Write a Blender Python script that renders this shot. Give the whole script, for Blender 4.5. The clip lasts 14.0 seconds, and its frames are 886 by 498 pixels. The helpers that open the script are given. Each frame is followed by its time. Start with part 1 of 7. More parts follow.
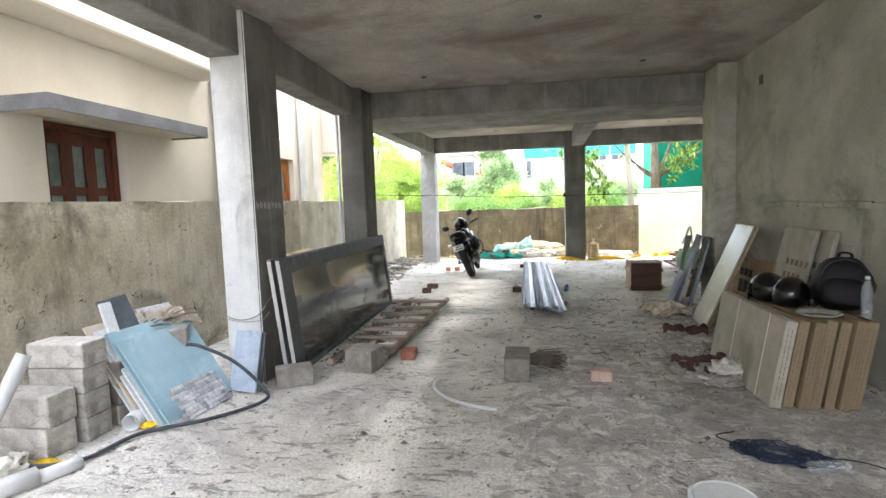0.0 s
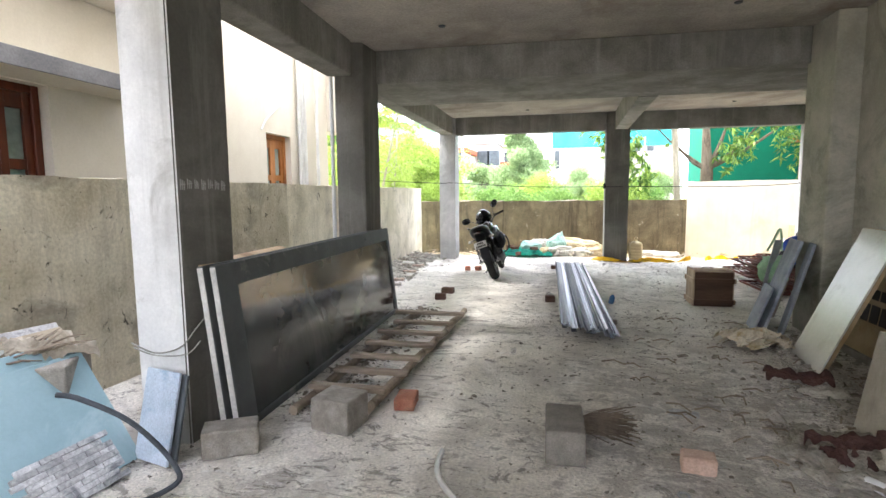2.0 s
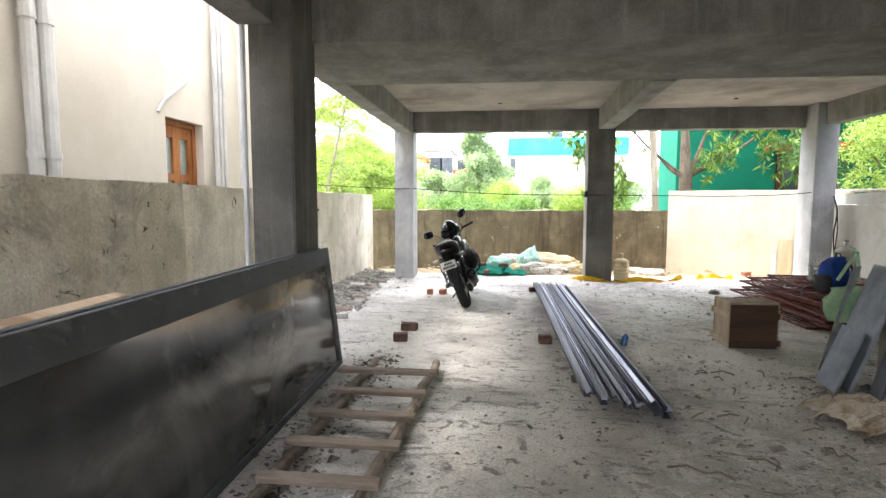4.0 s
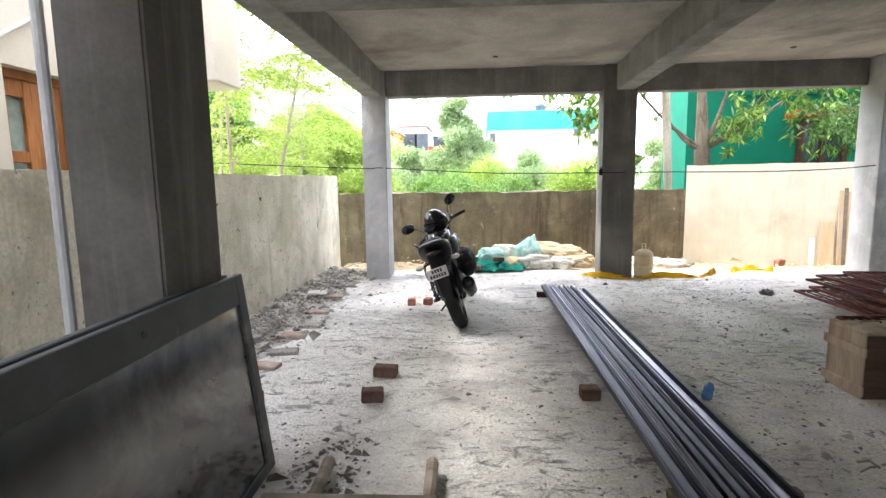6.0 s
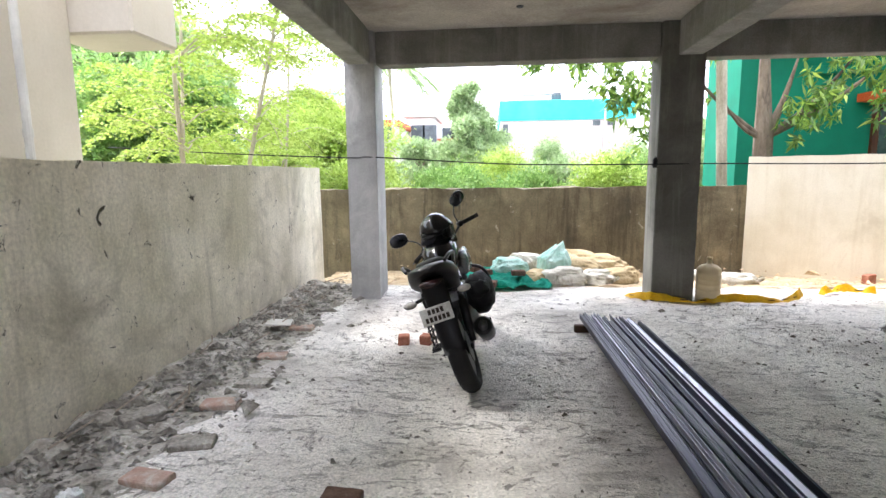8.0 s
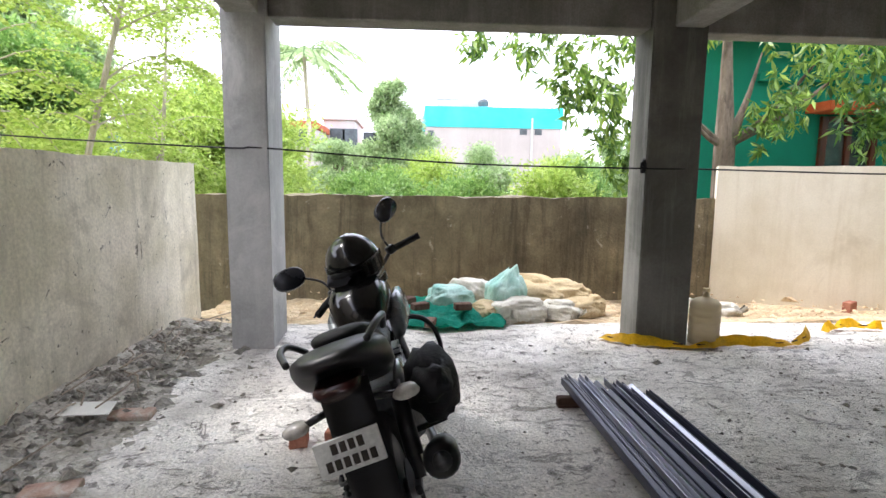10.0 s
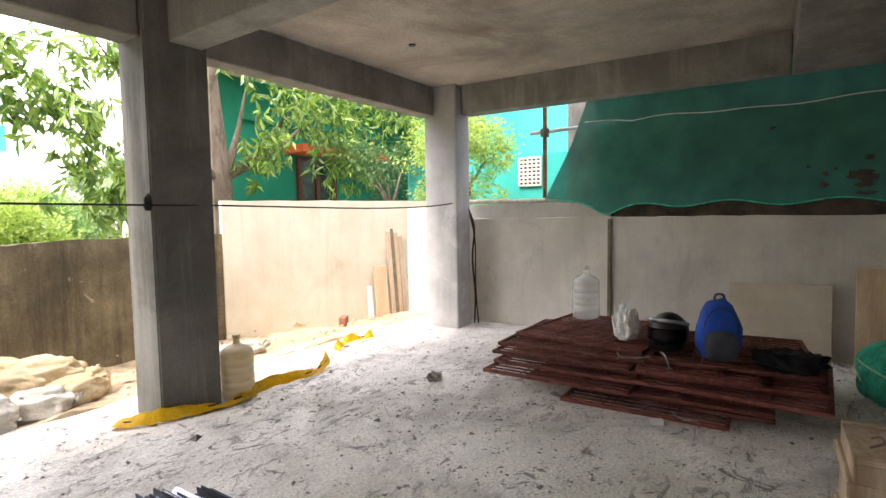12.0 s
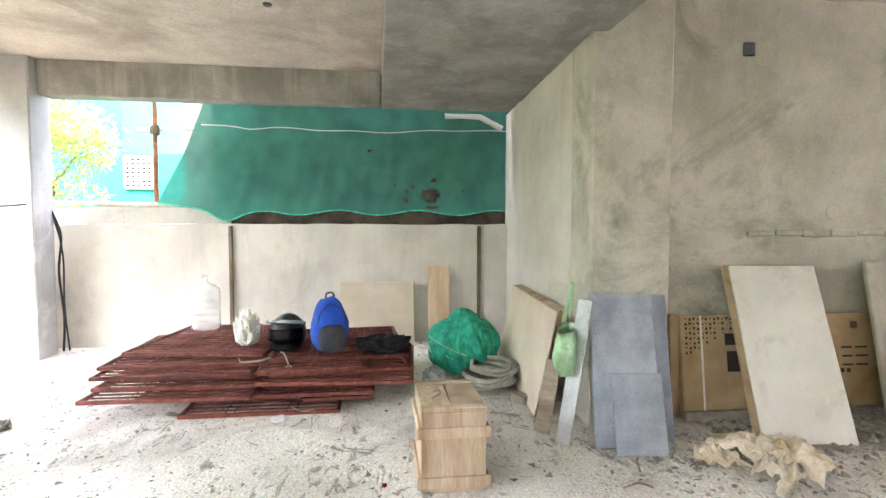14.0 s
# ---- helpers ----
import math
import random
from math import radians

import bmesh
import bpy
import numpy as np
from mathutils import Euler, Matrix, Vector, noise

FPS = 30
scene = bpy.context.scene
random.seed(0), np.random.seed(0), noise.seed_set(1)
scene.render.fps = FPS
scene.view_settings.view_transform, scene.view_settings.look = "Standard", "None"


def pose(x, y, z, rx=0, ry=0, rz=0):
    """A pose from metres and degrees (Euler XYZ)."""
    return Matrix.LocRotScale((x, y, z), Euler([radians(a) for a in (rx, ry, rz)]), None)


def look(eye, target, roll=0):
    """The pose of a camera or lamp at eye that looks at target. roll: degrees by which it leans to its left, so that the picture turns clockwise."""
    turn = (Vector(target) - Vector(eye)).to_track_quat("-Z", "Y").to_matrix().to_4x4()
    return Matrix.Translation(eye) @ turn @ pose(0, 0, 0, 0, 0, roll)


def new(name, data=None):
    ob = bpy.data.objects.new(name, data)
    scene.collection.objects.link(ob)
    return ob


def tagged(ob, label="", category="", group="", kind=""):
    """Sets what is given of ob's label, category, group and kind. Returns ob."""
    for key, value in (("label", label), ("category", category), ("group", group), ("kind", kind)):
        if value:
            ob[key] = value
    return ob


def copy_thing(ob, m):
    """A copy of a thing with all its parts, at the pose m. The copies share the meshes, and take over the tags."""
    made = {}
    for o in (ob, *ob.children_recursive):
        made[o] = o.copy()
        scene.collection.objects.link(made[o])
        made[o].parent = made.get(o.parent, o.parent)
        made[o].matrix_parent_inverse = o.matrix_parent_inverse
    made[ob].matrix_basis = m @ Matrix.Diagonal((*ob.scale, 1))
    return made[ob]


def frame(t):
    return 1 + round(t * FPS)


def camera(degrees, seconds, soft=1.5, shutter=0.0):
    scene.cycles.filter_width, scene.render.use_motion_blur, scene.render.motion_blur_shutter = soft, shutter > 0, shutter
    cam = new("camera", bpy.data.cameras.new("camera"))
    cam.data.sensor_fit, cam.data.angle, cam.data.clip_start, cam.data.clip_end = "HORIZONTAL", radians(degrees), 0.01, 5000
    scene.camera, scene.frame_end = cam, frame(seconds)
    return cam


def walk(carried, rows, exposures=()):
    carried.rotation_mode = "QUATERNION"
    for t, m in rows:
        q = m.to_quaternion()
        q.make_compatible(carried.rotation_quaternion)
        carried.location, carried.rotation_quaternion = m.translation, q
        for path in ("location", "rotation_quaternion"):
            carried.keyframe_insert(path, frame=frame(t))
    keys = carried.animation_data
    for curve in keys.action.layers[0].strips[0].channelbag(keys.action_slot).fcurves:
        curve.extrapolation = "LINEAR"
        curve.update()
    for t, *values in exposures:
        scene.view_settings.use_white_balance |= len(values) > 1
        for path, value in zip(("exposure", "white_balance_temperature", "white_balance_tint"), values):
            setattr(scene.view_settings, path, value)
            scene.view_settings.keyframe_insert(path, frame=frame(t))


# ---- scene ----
# camera
cam = camera(80.8, 14.0)
PATH = [
    (0, (0.471, 0.475, 1.491), (0.123, 2.437, 1.316), -1.9),
    (0.5, (0.472, 0.743, 1.473), (0.118, 2.703, 1.294), -1.9),
    (1, (0.396, 1.114, 1.472), (0.043, 3.075, 1.294), 0.1),
    (1.5, (0.336, 1.563, 1.453), (-0.017, 3.522, 1.262), 0.1),
    (2, (0.251, 1.973, 1.458), (-0.178, 3.915, 1.248), -0.5),
    (2.5, (0.112, 2.351, 1.471), (-0.315, 4.296, 1.276), -0.5),
    (3, (0.014, 2.773, 1.453), (-0.375, 4.727, 1.28), -0.4),
    (3.5, (-0.138, 3.245, 1.449), (-0.463, 5.211, 1.273), -0.1),
    (4, (-0.254, 3.685, 1.446), (-0.491, 5.663, 1.267), 0.1),
    (6.5, (-0.62, 6.02, 1.521), (-0.763, 7.996, 1.244), -0.9),
    (7, (-0.637, 6.472, 1.525), (-0.804, 8.445, 1.243), -0.7),
    (7.2, (-0.638, 6.637, 1.52), (-0.823, 8.608, 1.236), -0.7),
    (9.3, (-0.745, 8.416, 1.422), (-0.825, 10.396, 1.147), 0.4),
    (9.5, (-0.762, 8.591, 1.411), (-0.802, 10.573, 1.148), 0.7),
    (10, (-0.812, 8.982, 1.431), (-0.69, 10.963, 1.181), 0.7),
    (10.5, (-0.794, 9.292, 1.403), (-0.27, 11.208, 1.168), 0.8),
    (11, (-0.77, 9.519, 1.401), (0.129, 11.292, 1.175), -0.1),
    (11.5, (-0.711, 9.616, 1.425), (0.545, 11.162, 1.247), -1.2),
    (12, (-0.689, 9.636, 1.481), (0.96, 10.759, 1.349), -0.9),
    (12.5, (-0.654, 9.622, 1.46), (1.224, 10.302, 1.351), -0.9),
    (13, (-0.695, 9.615, 1.459), (1.27, 9.973, 1.358), -0.4),
    (13.5, (-0.716, 9.577, 1.46), (1.279, 9.672, 1.362), -0.0),
    (14, (-0.755, 9.554, 1.453), (1.234, 9.373, 1.348), 0.1),
]
EXPOSURES = [(0.0, 2.7, 6150, 10), (3.0, 2.6, 6300, 12), (6.5, 2.25, 6150, 13), (9.5, 1.8, 6200, 14), (10.5, 1.65, 6300, 14), (11.5, 1.75, 6650, 17), (12.0, 2.2, 6700, 18), (12.5, 2.8, 7000, 24), (13.0, 3.5, 6650, 19), (14.0, 4.15, 6350, 16)]
walk(cam, [(t, look(eye, target, roll)) for t, eye, target, roll in PATH], EXPOSURES)


# world and sun: a bright hazy sky with thin cloud
SUN_DIR = Vector((-0.62, 0.11, 0.85)).normalized()
world = bpy.data.worlds.new("sky")
scene.world = world
world.use_nodes = True
wn, wl = world.node_tree.nodes, world.node_tree.links
sky = wn.new("ShaderNodeTexSky")
sky.sky_type = "NISHITA"
sky.sun_disc = False
sky.sun_elevation = math.asin(SUN_DIR.z)
sky.sun_rotation = math.atan2(SUN_DIR.x, SUN_DIR.y)
sky.dust_density, sky.air_density, sky.ozone_density = 3.0, 1.2, 1.0
wtc = wn.new("ShaderNodeTexCoord")
wno = wn.new("ShaderNodeTexNoise")
wno.inputs["Scale"].default_value, wno.inputs["Detail"].default_value = 2.2, 7.0
wl.new(wtc.outputs["Generated"], wno.inputs["Vector"])
wra = wn.new("ShaderNodeValToRGB")
wra.color_ramp.elements[0].position, wra.color_ramp.elements[1].position = 0.25, 0.62
wra.color_ramp.elements[0].color, wra.color_ramp.elements[1].color = (0.55, 0.55, 0.55, 1), (0.97, 0.97, 0.97, 1)
wl.new(wno.outputs["Fac"], wra.inputs["Fac"])
wmix = wn.new("ShaderNodeMix")
wmix.data_type = "RGBA"
wl.new(wra.outputs["Color"], wmix.inputs["Factor"])
wl.new(sky.outputs["Color"], wmix.inputs["A"])
wmix.inputs["B"].default_value = (8.8, 8.9, 9.9, 1)
wl.new(wmix.outputs["Result"], wn["Background"].inputs["Color"])
wn["Background"].inputs["Strength"].default_value = 0.15

sun = new("sun", bpy.data.lights.new("sun", "SUN"))
sun.data.energy, sun.data.angle, sun.data.color = 1.4, radians(12.0), (1.0, 0.96, 0.9)
sun.matrix_world = look(SUN_DIR * 50, (0, 0, 0))


# materials
def rgb(h):
    """Linear colour from a hex string."""
    return tuple((v / 12.92 if v <= 0.04045 else ((v + 0.055) / 1.055) ** 2.4) for v in (int(h[i:i + 2], 16) / 255 for i in (0, 2, 4)))


def surf(name, c1, c2, scale=3.0, rough=0.85, bump=0.3, grain=70.0, stain=None, stain_scale=1.0, stain_lo=0.52, stain_hi=0.66,
         streak=None, streak_amt=0.6, metal=0.0, spec=0.3, vary=0.16, stretch=(1, 1, 1), depth=0.01, coat=0.0, speck=None, stain2=None):
    """A worn surface: a two-tone base, fine grain, optional stains, run-down streaks and specks, with fine relief."""
    m = bpy.data.materials.new(name)
    m.use_nodes = True
    n, l = m.node_tree.nodes, m.node_tree.links
    b = n["Principled BSDF"]
    tc = n.new("ShaderNodeTexCoord")
    oi = n.new("ShaderNodeObjectInfo")
    mp = n.new("ShaderNodeMapping")
    mp.inputs["Scale"].default_value = stretch
    l.new(tc.outputs["Object"], mp.inputs["Vector"])

    def noise_tex(sc, detail=6.0, distort=0.0, vec=None, ro=0.6):
        t = n.new("ShaderNodeTexNoise")
        t.inputs["Scale"].default_value, t.inputs["Detail"].default_value = sc, detail
        t.inputs["Distortion"].default_value, t.inputs["Roughness"].default_value = distort, ro
        l.new(vec or mp.outputs["Vector"], t.inputs["Vector"])
        return t.outputs["Fac"]

    def ramp(fac, lo, hi, a=0.0, z=1.0):
        r = n.new("ShaderNodeMapRange")
        r.inputs["From Min"].default_value, r.inputs["From Max"].default_value = lo, hi
        r.inputs["To Min"].default_value, r.inputs["To Max"].default_value = a, z
        l.new(fac, r.inputs["Value"])
        return r.outputs["Result"]

    def mix(fac, a, z, kind="MIX"):
        x = n.new("ShaderNodeMix")
        x.data_type, x.blend_type = "RGBA", kind
        for key, v in (("Factor", fac), ("A", a), ("B", z)):
            if isinstance(v, bpy.types.NodeSocket):
                l.new(v, x.inputs[key])
            else:
                x.inputs[key].default_value = v if key == "Factor" else (*v, 1)
        return x.outputs["Result"]

    broad = noise_tex(scale, 8)
    fine = noise_tex(grain, 4)
    colour = mix(ramp(broad, 0.38, 0.62), c1, c2)
    shade = n.new("ShaderNodeCombineColor")
    val = ramp(fine, 0.3, 0.7, 1 - vary, 1 + vary)
    for ch in ("Red", "Green", "Blue"):
        l.new(val, shade.inputs[ch])
    colour = mix(1.0, colour, shade.outputs["Color"], "MULTIPLY")
    if stain:
        colour = mix(ramp(noise_tex(stain_scale, 10, 0.6, ro=0.68), stain_lo, stain_hi), colour, stain)
    if stain2:
        colour = mix(ramp(noise_tex(stain2[1], 10, 1.2, ro=0.72), stain2[2], stain2[3]), colour, stain2[0])
    if streak:
        mp2 = n.new("ShaderNodeMapping")
        mp2.inputs["Scale"].default_value = (7, 7, 0.55)
        l.new(tc.outputs["Object"], mp2.inputs["Vector"])
        colour = mix(ramp(noise_tex(1.0, 8, 0.3, mp2.outputs["Vector"], 0.7), 0.5, 0.72, 0, streak_amt), colour, streak)
    if speck:
        v = n.new("ShaderNodeTexVoronoi")
        v.inputs["Scale"].default_value = speck[0]
        l.new(mp.outputs["Vector"], v.inputs["Vector"])
        colour = mix(ramp(v.outputs["Distance"], speck[1], speck[1] * 0.6), colour, speck[2])
    tone = n.new("ShaderNodeCombineColor")
    tv = ramp(oi.outputs["Random"], 0, 1, 1 - vary, 1 + vary)
    for ch in ("Red", "Green", "Blue"):
        l.new(tv, tone.inputs[ch])
    colour = mix(1.0, colour, tone.outputs["Color"], "MULTIPLY")
    l.new(colour, b.inputs["Base Color"])
    l.new(ramp(broad, 0.3, 0.7, max(0.02, rough - 0.08), min(1, rough + 0.08)), b.inputs["Roughness"])
    b.inputs["Metallic"].default_value, b.inputs["Specular IOR Level"].default_value = metal, spec
    b.inputs["Coat Weight"].default_value = coat
    if bump:
        both = n.new("ShaderNodeMath")
        both.operation = "MULTIPLY_ADD"
        both.inputs[1].default_value = 0.5
        l.new(fine, both.inputs[0])
        l.new(noise_tex(scale * 4, 8), both.inputs[2])
        bp = n.new("ShaderNodeBump")
        bp.inputs["Strength"].default_value, bp.inputs["Distance"].default_value = bump, depth
        l.new(both.outputs["Value"], bp.inputs["Height"])
        l.new(bp.outputs["Normal"], b.inputs["Normal"])
    return m


def glass(name, colour, rough=0.02, alpha=0.25):
    """Thin clear plastic or window glass."""
    m = bpy.data.materials.new(name)
    m.use_nodes = True
    b = m.node_tree.nodes["Principled BSDF"]
    b.inputs["Base Color"].default_value = (*colour, 1)
    b.inputs["Roughness"].default_value, b.inputs["Alpha"].default_value = rough, alpha
    b.inputs["Specular IOR Level"].default_value = 0.6
    return m


CONCRETE = surf("raw concrete", rgb("7a7972"), rgb("989690"), 2.2, 0.9, 0.35, 60, stain=rgb("7d7b76"), stain_scale=0.9, streak=rgb("c2c0b8"), streak_amt=0.35)
COLUMN = surf("smooth cement column", rgb("9a9a97"), rgb("b5b4b1"), 1.7, 0.85, 0.3, 50, vary=0.07, stain=rgb("c9c8c4"), stain_scale=1.3, stain_lo=0.55, stain_hi=0.7, streak=rgb("c6c5c1"), streak_amt=0.4)
# white wash, set far brighter than RAWCOLUMN to carry the side light too
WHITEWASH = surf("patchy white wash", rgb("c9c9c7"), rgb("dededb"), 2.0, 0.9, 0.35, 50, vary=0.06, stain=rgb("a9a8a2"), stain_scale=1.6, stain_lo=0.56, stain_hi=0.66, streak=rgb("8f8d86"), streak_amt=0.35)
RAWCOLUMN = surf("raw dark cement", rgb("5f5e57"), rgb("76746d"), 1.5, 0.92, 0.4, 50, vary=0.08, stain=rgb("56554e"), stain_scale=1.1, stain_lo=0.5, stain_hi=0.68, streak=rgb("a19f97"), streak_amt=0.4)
CEILING = surf("cement ceiling", rgb("99938a"), rgb("b3ada2"), 1.3, 0.92, 0.35, 40, stain=rgb("7a6f63"), stain_scale=0.7, stain_lo=0.5, stain_hi=0.72)
BIGWALL = surf("greenish grey plaster", rgb("a09e8f"), rgb("bdbaac"), 1.6, 0.92, 0.4, 45, vary=0.08, stain=rgb("6f7163"), stain_scale=0.9, stain_lo=0.52, stain_hi=0.68, streak=rgb("b5b1a2"), streak_amt=0.35)
PALEWALL = surf("pale cement render", rgb("b4b0a6"), rgb("c8c4ba"), 1.4, 0.9, 0.2, 50, vary=0.06, stain=rgb("8f8c82"), stain_scale=0.8, stain_lo=0.56, stain_hi=0.76, streak=rgb("8e8a80"), streak_amt=0.25)
LEFTWALL = surf("stained compound wall", rgb("b9b097"), rgb("dcd5c0"), 1.8, 0.93, 0.6, 40, stain=rgb("837c6d"), stain_scale=1.1, stain_lo=0.5, stain_hi=0.64, streak=rgb("6a6558"), streak_amt=0.35, stain2=(rgb("3f3b33"), 8.0, 0.60, 0.66))
LEFTPALE = surf("spotted lime washed wall", rgb("c6bfa9"), rgb("e3dccb"), 1.6, 0.93, 0.6, 40, stain=rgb("a39c8a"), stain_scale=0.9, stain_lo=0.52, stain_hi=0.68, streak=rgb("857f6e"), streak_amt=0.4, stain2=(rgb("48443a"), 7.0, 0.61, 0.66))
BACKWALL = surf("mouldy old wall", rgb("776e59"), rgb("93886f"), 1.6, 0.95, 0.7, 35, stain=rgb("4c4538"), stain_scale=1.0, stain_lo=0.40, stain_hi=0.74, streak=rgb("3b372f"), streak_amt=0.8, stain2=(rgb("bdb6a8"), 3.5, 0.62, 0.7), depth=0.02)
WHITEWALL = surf("cream lime wash", rgb("d8cfba"), rgb("e6dfce"), 1.2, 0.9, 0.15, 50, vary=0.05, streak=rgb("c9bda3"), streak_amt=0.4, stain=rgb("c2b7a0"), stain_scale=0.9, stain_lo=0.55, stain_hi=0.75)
HOUSEWHITE = surf("off-white house paint", rgb("ccc6b9"), rgb("d8d3c8"), 0.8, 0.8, 0.12, 40, streak=rgb("cbc4b6"), streak_amt=0.3, vary=0.04)
FLOOR = surf("dusty concrete floor", rgb("c4bfb5"), rgb("dcd8d0"), 1.3, 0.93, 1.0, 55, stain=rgb("a8a39b"), stain_scale=0.75, stain_lo=0.50, stain_hi=0.64, depth=0.04, vary=0.25, stain2=(rgb("85807a"), 3.4, 0.59, 0.635))


def worn_floor(m):
    """Adds trowel marks, spalls, scuffs and a swept dirty area to the floor."""
    n, l = m.node_tree.nodes, m.node_tree.links
    b = n["Principled BSDF"]
    tc = n.new("ShaderNodeTexCoord")

    def tex(scale, detail, distort, stretch=(1, 1, 1), ro=0.65):
        mp, t = n.new("ShaderNodeMapping"), n.new("ShaderNodeTexNoise")
        mp.inputs["Scale"].default_value = stretch
        l.new(tc.outputs["Object"], mp.inputs["Vector"])
        l.new(mp.outputs["Vector"], t.inputs["Vector"])
        for key, v in (("Scale", scale), ("Detail", detail), ("Distortion", distort), ("Roughness", ro)):
            t.inputs[key].default_value = v
        return t.outputs["Fac"]

    def ramp(fac, lo, hi, a=0.0, z=1.0):
        r = n.new("ShaderNodeMapRange")
        for key, v in (("From Min", lo), ("From Max", hi), ("To Min", a), ("To Max", z)):
            r.inputs[key].default_value = v
        l.new(fac, r.inputs["Value"])
        return r.outputs["Result"]

    def calc(kind, a, z):
        x = n.new("ShaderNodeMath")
        x.operation = kind
        for i, v in enumerate((a, z)):
            if isinstance(v, bpy.types.NodeSocket):
                l.new(v, x.inputs[i])
            else:
                x.inputs[i].default_value = v
        return x.outputs["Value"]

    def over(fac, tone, base):
        x = n.new("ShaderNodeMix")
        x.data_type = "RGBA"
        l.new(fac, x.inputs["Factor"])
        l.new(base, x.inputs["A"])
        x.inputs["B"].default_value = (*tone, 1)
        return x.outputs["Result"]

    colour = b.inputs["Base Color"].links[0].from_socket
    xyz = n.new("ShaderNodeSeparateXYZ")
    l.new(tc.outputs["Object"], xyz.inputs[0])
    wob = tex(1.6, 9, 0.8)
    side = ramp(calc("ADD", xyz.outputs["X"], calc("MULTIPLY", wob, 2.6)), 1.62, 1.74)
    reach = ramp(calc("ADD", xyz.outputs["Y"], calc("MULTIPLY", wob, 5.0)), 10.2, 8.2)
    dirty = calc("MULTIPLY", calc("MULTIPLY", side, reach), ramp(tex(7, 10, 0.9, ro=0.72), 0.43, 0.53, 0.06, 0.58))
    colour = over(dirty, rgb("8f8a82"), colour)
    trowel = calc("MULTIPLY", ramp(tex(1.0, 9, 1.4, (3.6, 10.0, 1.0), 0.75), 0.545, 0.585, 0, 0.75), ramp(tex(0.9, 5, 0.5), 0.42, 0.54))
    colour = over(trowel, rgb("89847b"), colour)
    spall = tex(12.0, 7, 1.0, ro=0.75)
    colour = over(ramp(spall, 0.605, 0.645, 0, 0.75), rgb("6a655c"), colour)
    pale = ramp(tex(2.6, 10, 1.4, (1.0, 1.8, 1.0), 0.75), 0.60, 0.635, 0, 0.75)
    colour = over(pale, rgb("dddbd6"), colour)
    colour = over(ramp(tex(24.0, 6, 0.3, ro=0.7), 0.65, 0.69, 0, 0.7), rgb("6a655c"), colour)
    l.new(colour, b.inputs["Base Color"])
    bp = n.new("ShaderNodeBump")
    bp.inputs["Strength"].default_value, bp.inputs["Distance"].default_value = 0.8, 0.03
    l.new(calc("ADD", calc("MULTIPLY", trowel, -0.25), ramp(spall, 0.64, 0.58, 0, 0.5)), bp.inputs["Height"])
    old = b.inputs["Normal"].links[0].from_socket
    l.new(old, bp.inputs["Normal"])
    l.new(bp.outputs["Normal"], b.inputs["Normal"])


worn_floor(FLOOR)
DARKBACKING = surf("dark masonry behind the net", rgb("3d352d"), rgb("584d42"), 4, 0.97, 0.9, 40, stain=rgb("332c26"), stain_scale=3, depth=0.03, vary=0.2)
DIRT = surf("dry dirt", rgb("b29b7b"), rgb("c8b79a"), 3.0, 0.97, 0.9, 40, stain=rgb("8b7a62"), stain_scale=2.0, depth=0.03, vary=0.25)
EARTH = surf("far ground", rgb("857f6c"), rgb("9c9682"), 0.2, 0.97, 0.3, 4)
RUBBLE = surf("grey rubble", rgb("8a857a"), rgb("aaa69c"), 5.0, 0.97, 0.9, 45, stain=rgb("6d675c"), stain_scale=3.0, depth=0.03, vary=0.25)


# building helpers
def part(name, bm, material, parent=None, label="", smooth=False):
    """One bmesh as one mesh object, under a thing or a part."""
    me = bpy.data.meshes.new(name)
    bm.to_mesh(me)
    bm.free()
    for m in material if isinstance(material, (list, tuple)) else (material,):
        me.materials.append(m)
    if smooth:
        for p in me.polygons:
            p.use_smooth = True
    ob = new(name, me)
    if parent:
        ob.parent = parent
    if label:
        ob["label"] = label
    return ob


def thing(name, m, label, category, group="", kind=""):
    """An Empty at the thing's base, which parents its parts."""
    e = new(name)
    e.empty_display_size = 0.1
    e.matrix_basis = m
    return tagged(e, label, category, group, kind)


def structure(name, bm, material, label, category):
    return tagged(part(name, bm, material), label, category, kind="structure")


def B():
    return bmesh.new()


def box(bm, x0, x1, y0, y1, z0, z1, bevel=0.0, m=None, segs=1):
    r = bmesh.ops.create_cube(bm, size=1)
    vs = r["verts"]
    for v in vs:
        v.co = Vector(((x0 + x1) / 2 + v.co.x * (x1 - x0), (y0 + y1) / 2 + v.co.y * (y1 - y0), (z0 + z1) / 2 + v.co.z * (z1 - z0)))
    if bevel:
        es = list({e for v in vs for e in v.link_edges})
        out = bmesh.ops.bevel(bm, geom=es, offset=bevel, segments=segs, profile=0.5, affect="EDGES")
        vs = list({v for f in out["faces"] for v in f.verts} | {v for v in vs if v.is_valid})
    if m is not None:
        bmesh.ops.transform(bm, matrix=m, verts=[v for v in vs if v.is_valid])
    return [v for v in vs if v.is_valid]


def prism(bm, pts, z0, z1):
    """An upright block over a plan outline (counter-clockwise)."""
    lo = [bm.verts.new((x, y, z0)) for x, y in pts]
    hi = [bm.verts.new((x, y, z1)) for x, y in pts]
    bm.faces.new(lo[::-1])
    bm.faces.new(hi)
    for i in range(len(pts)):
        j = (i + 1) % len(pts)
        bm.faces.new((lo[i], lo[j], hi[j], hi[i]))
    return lo + hi


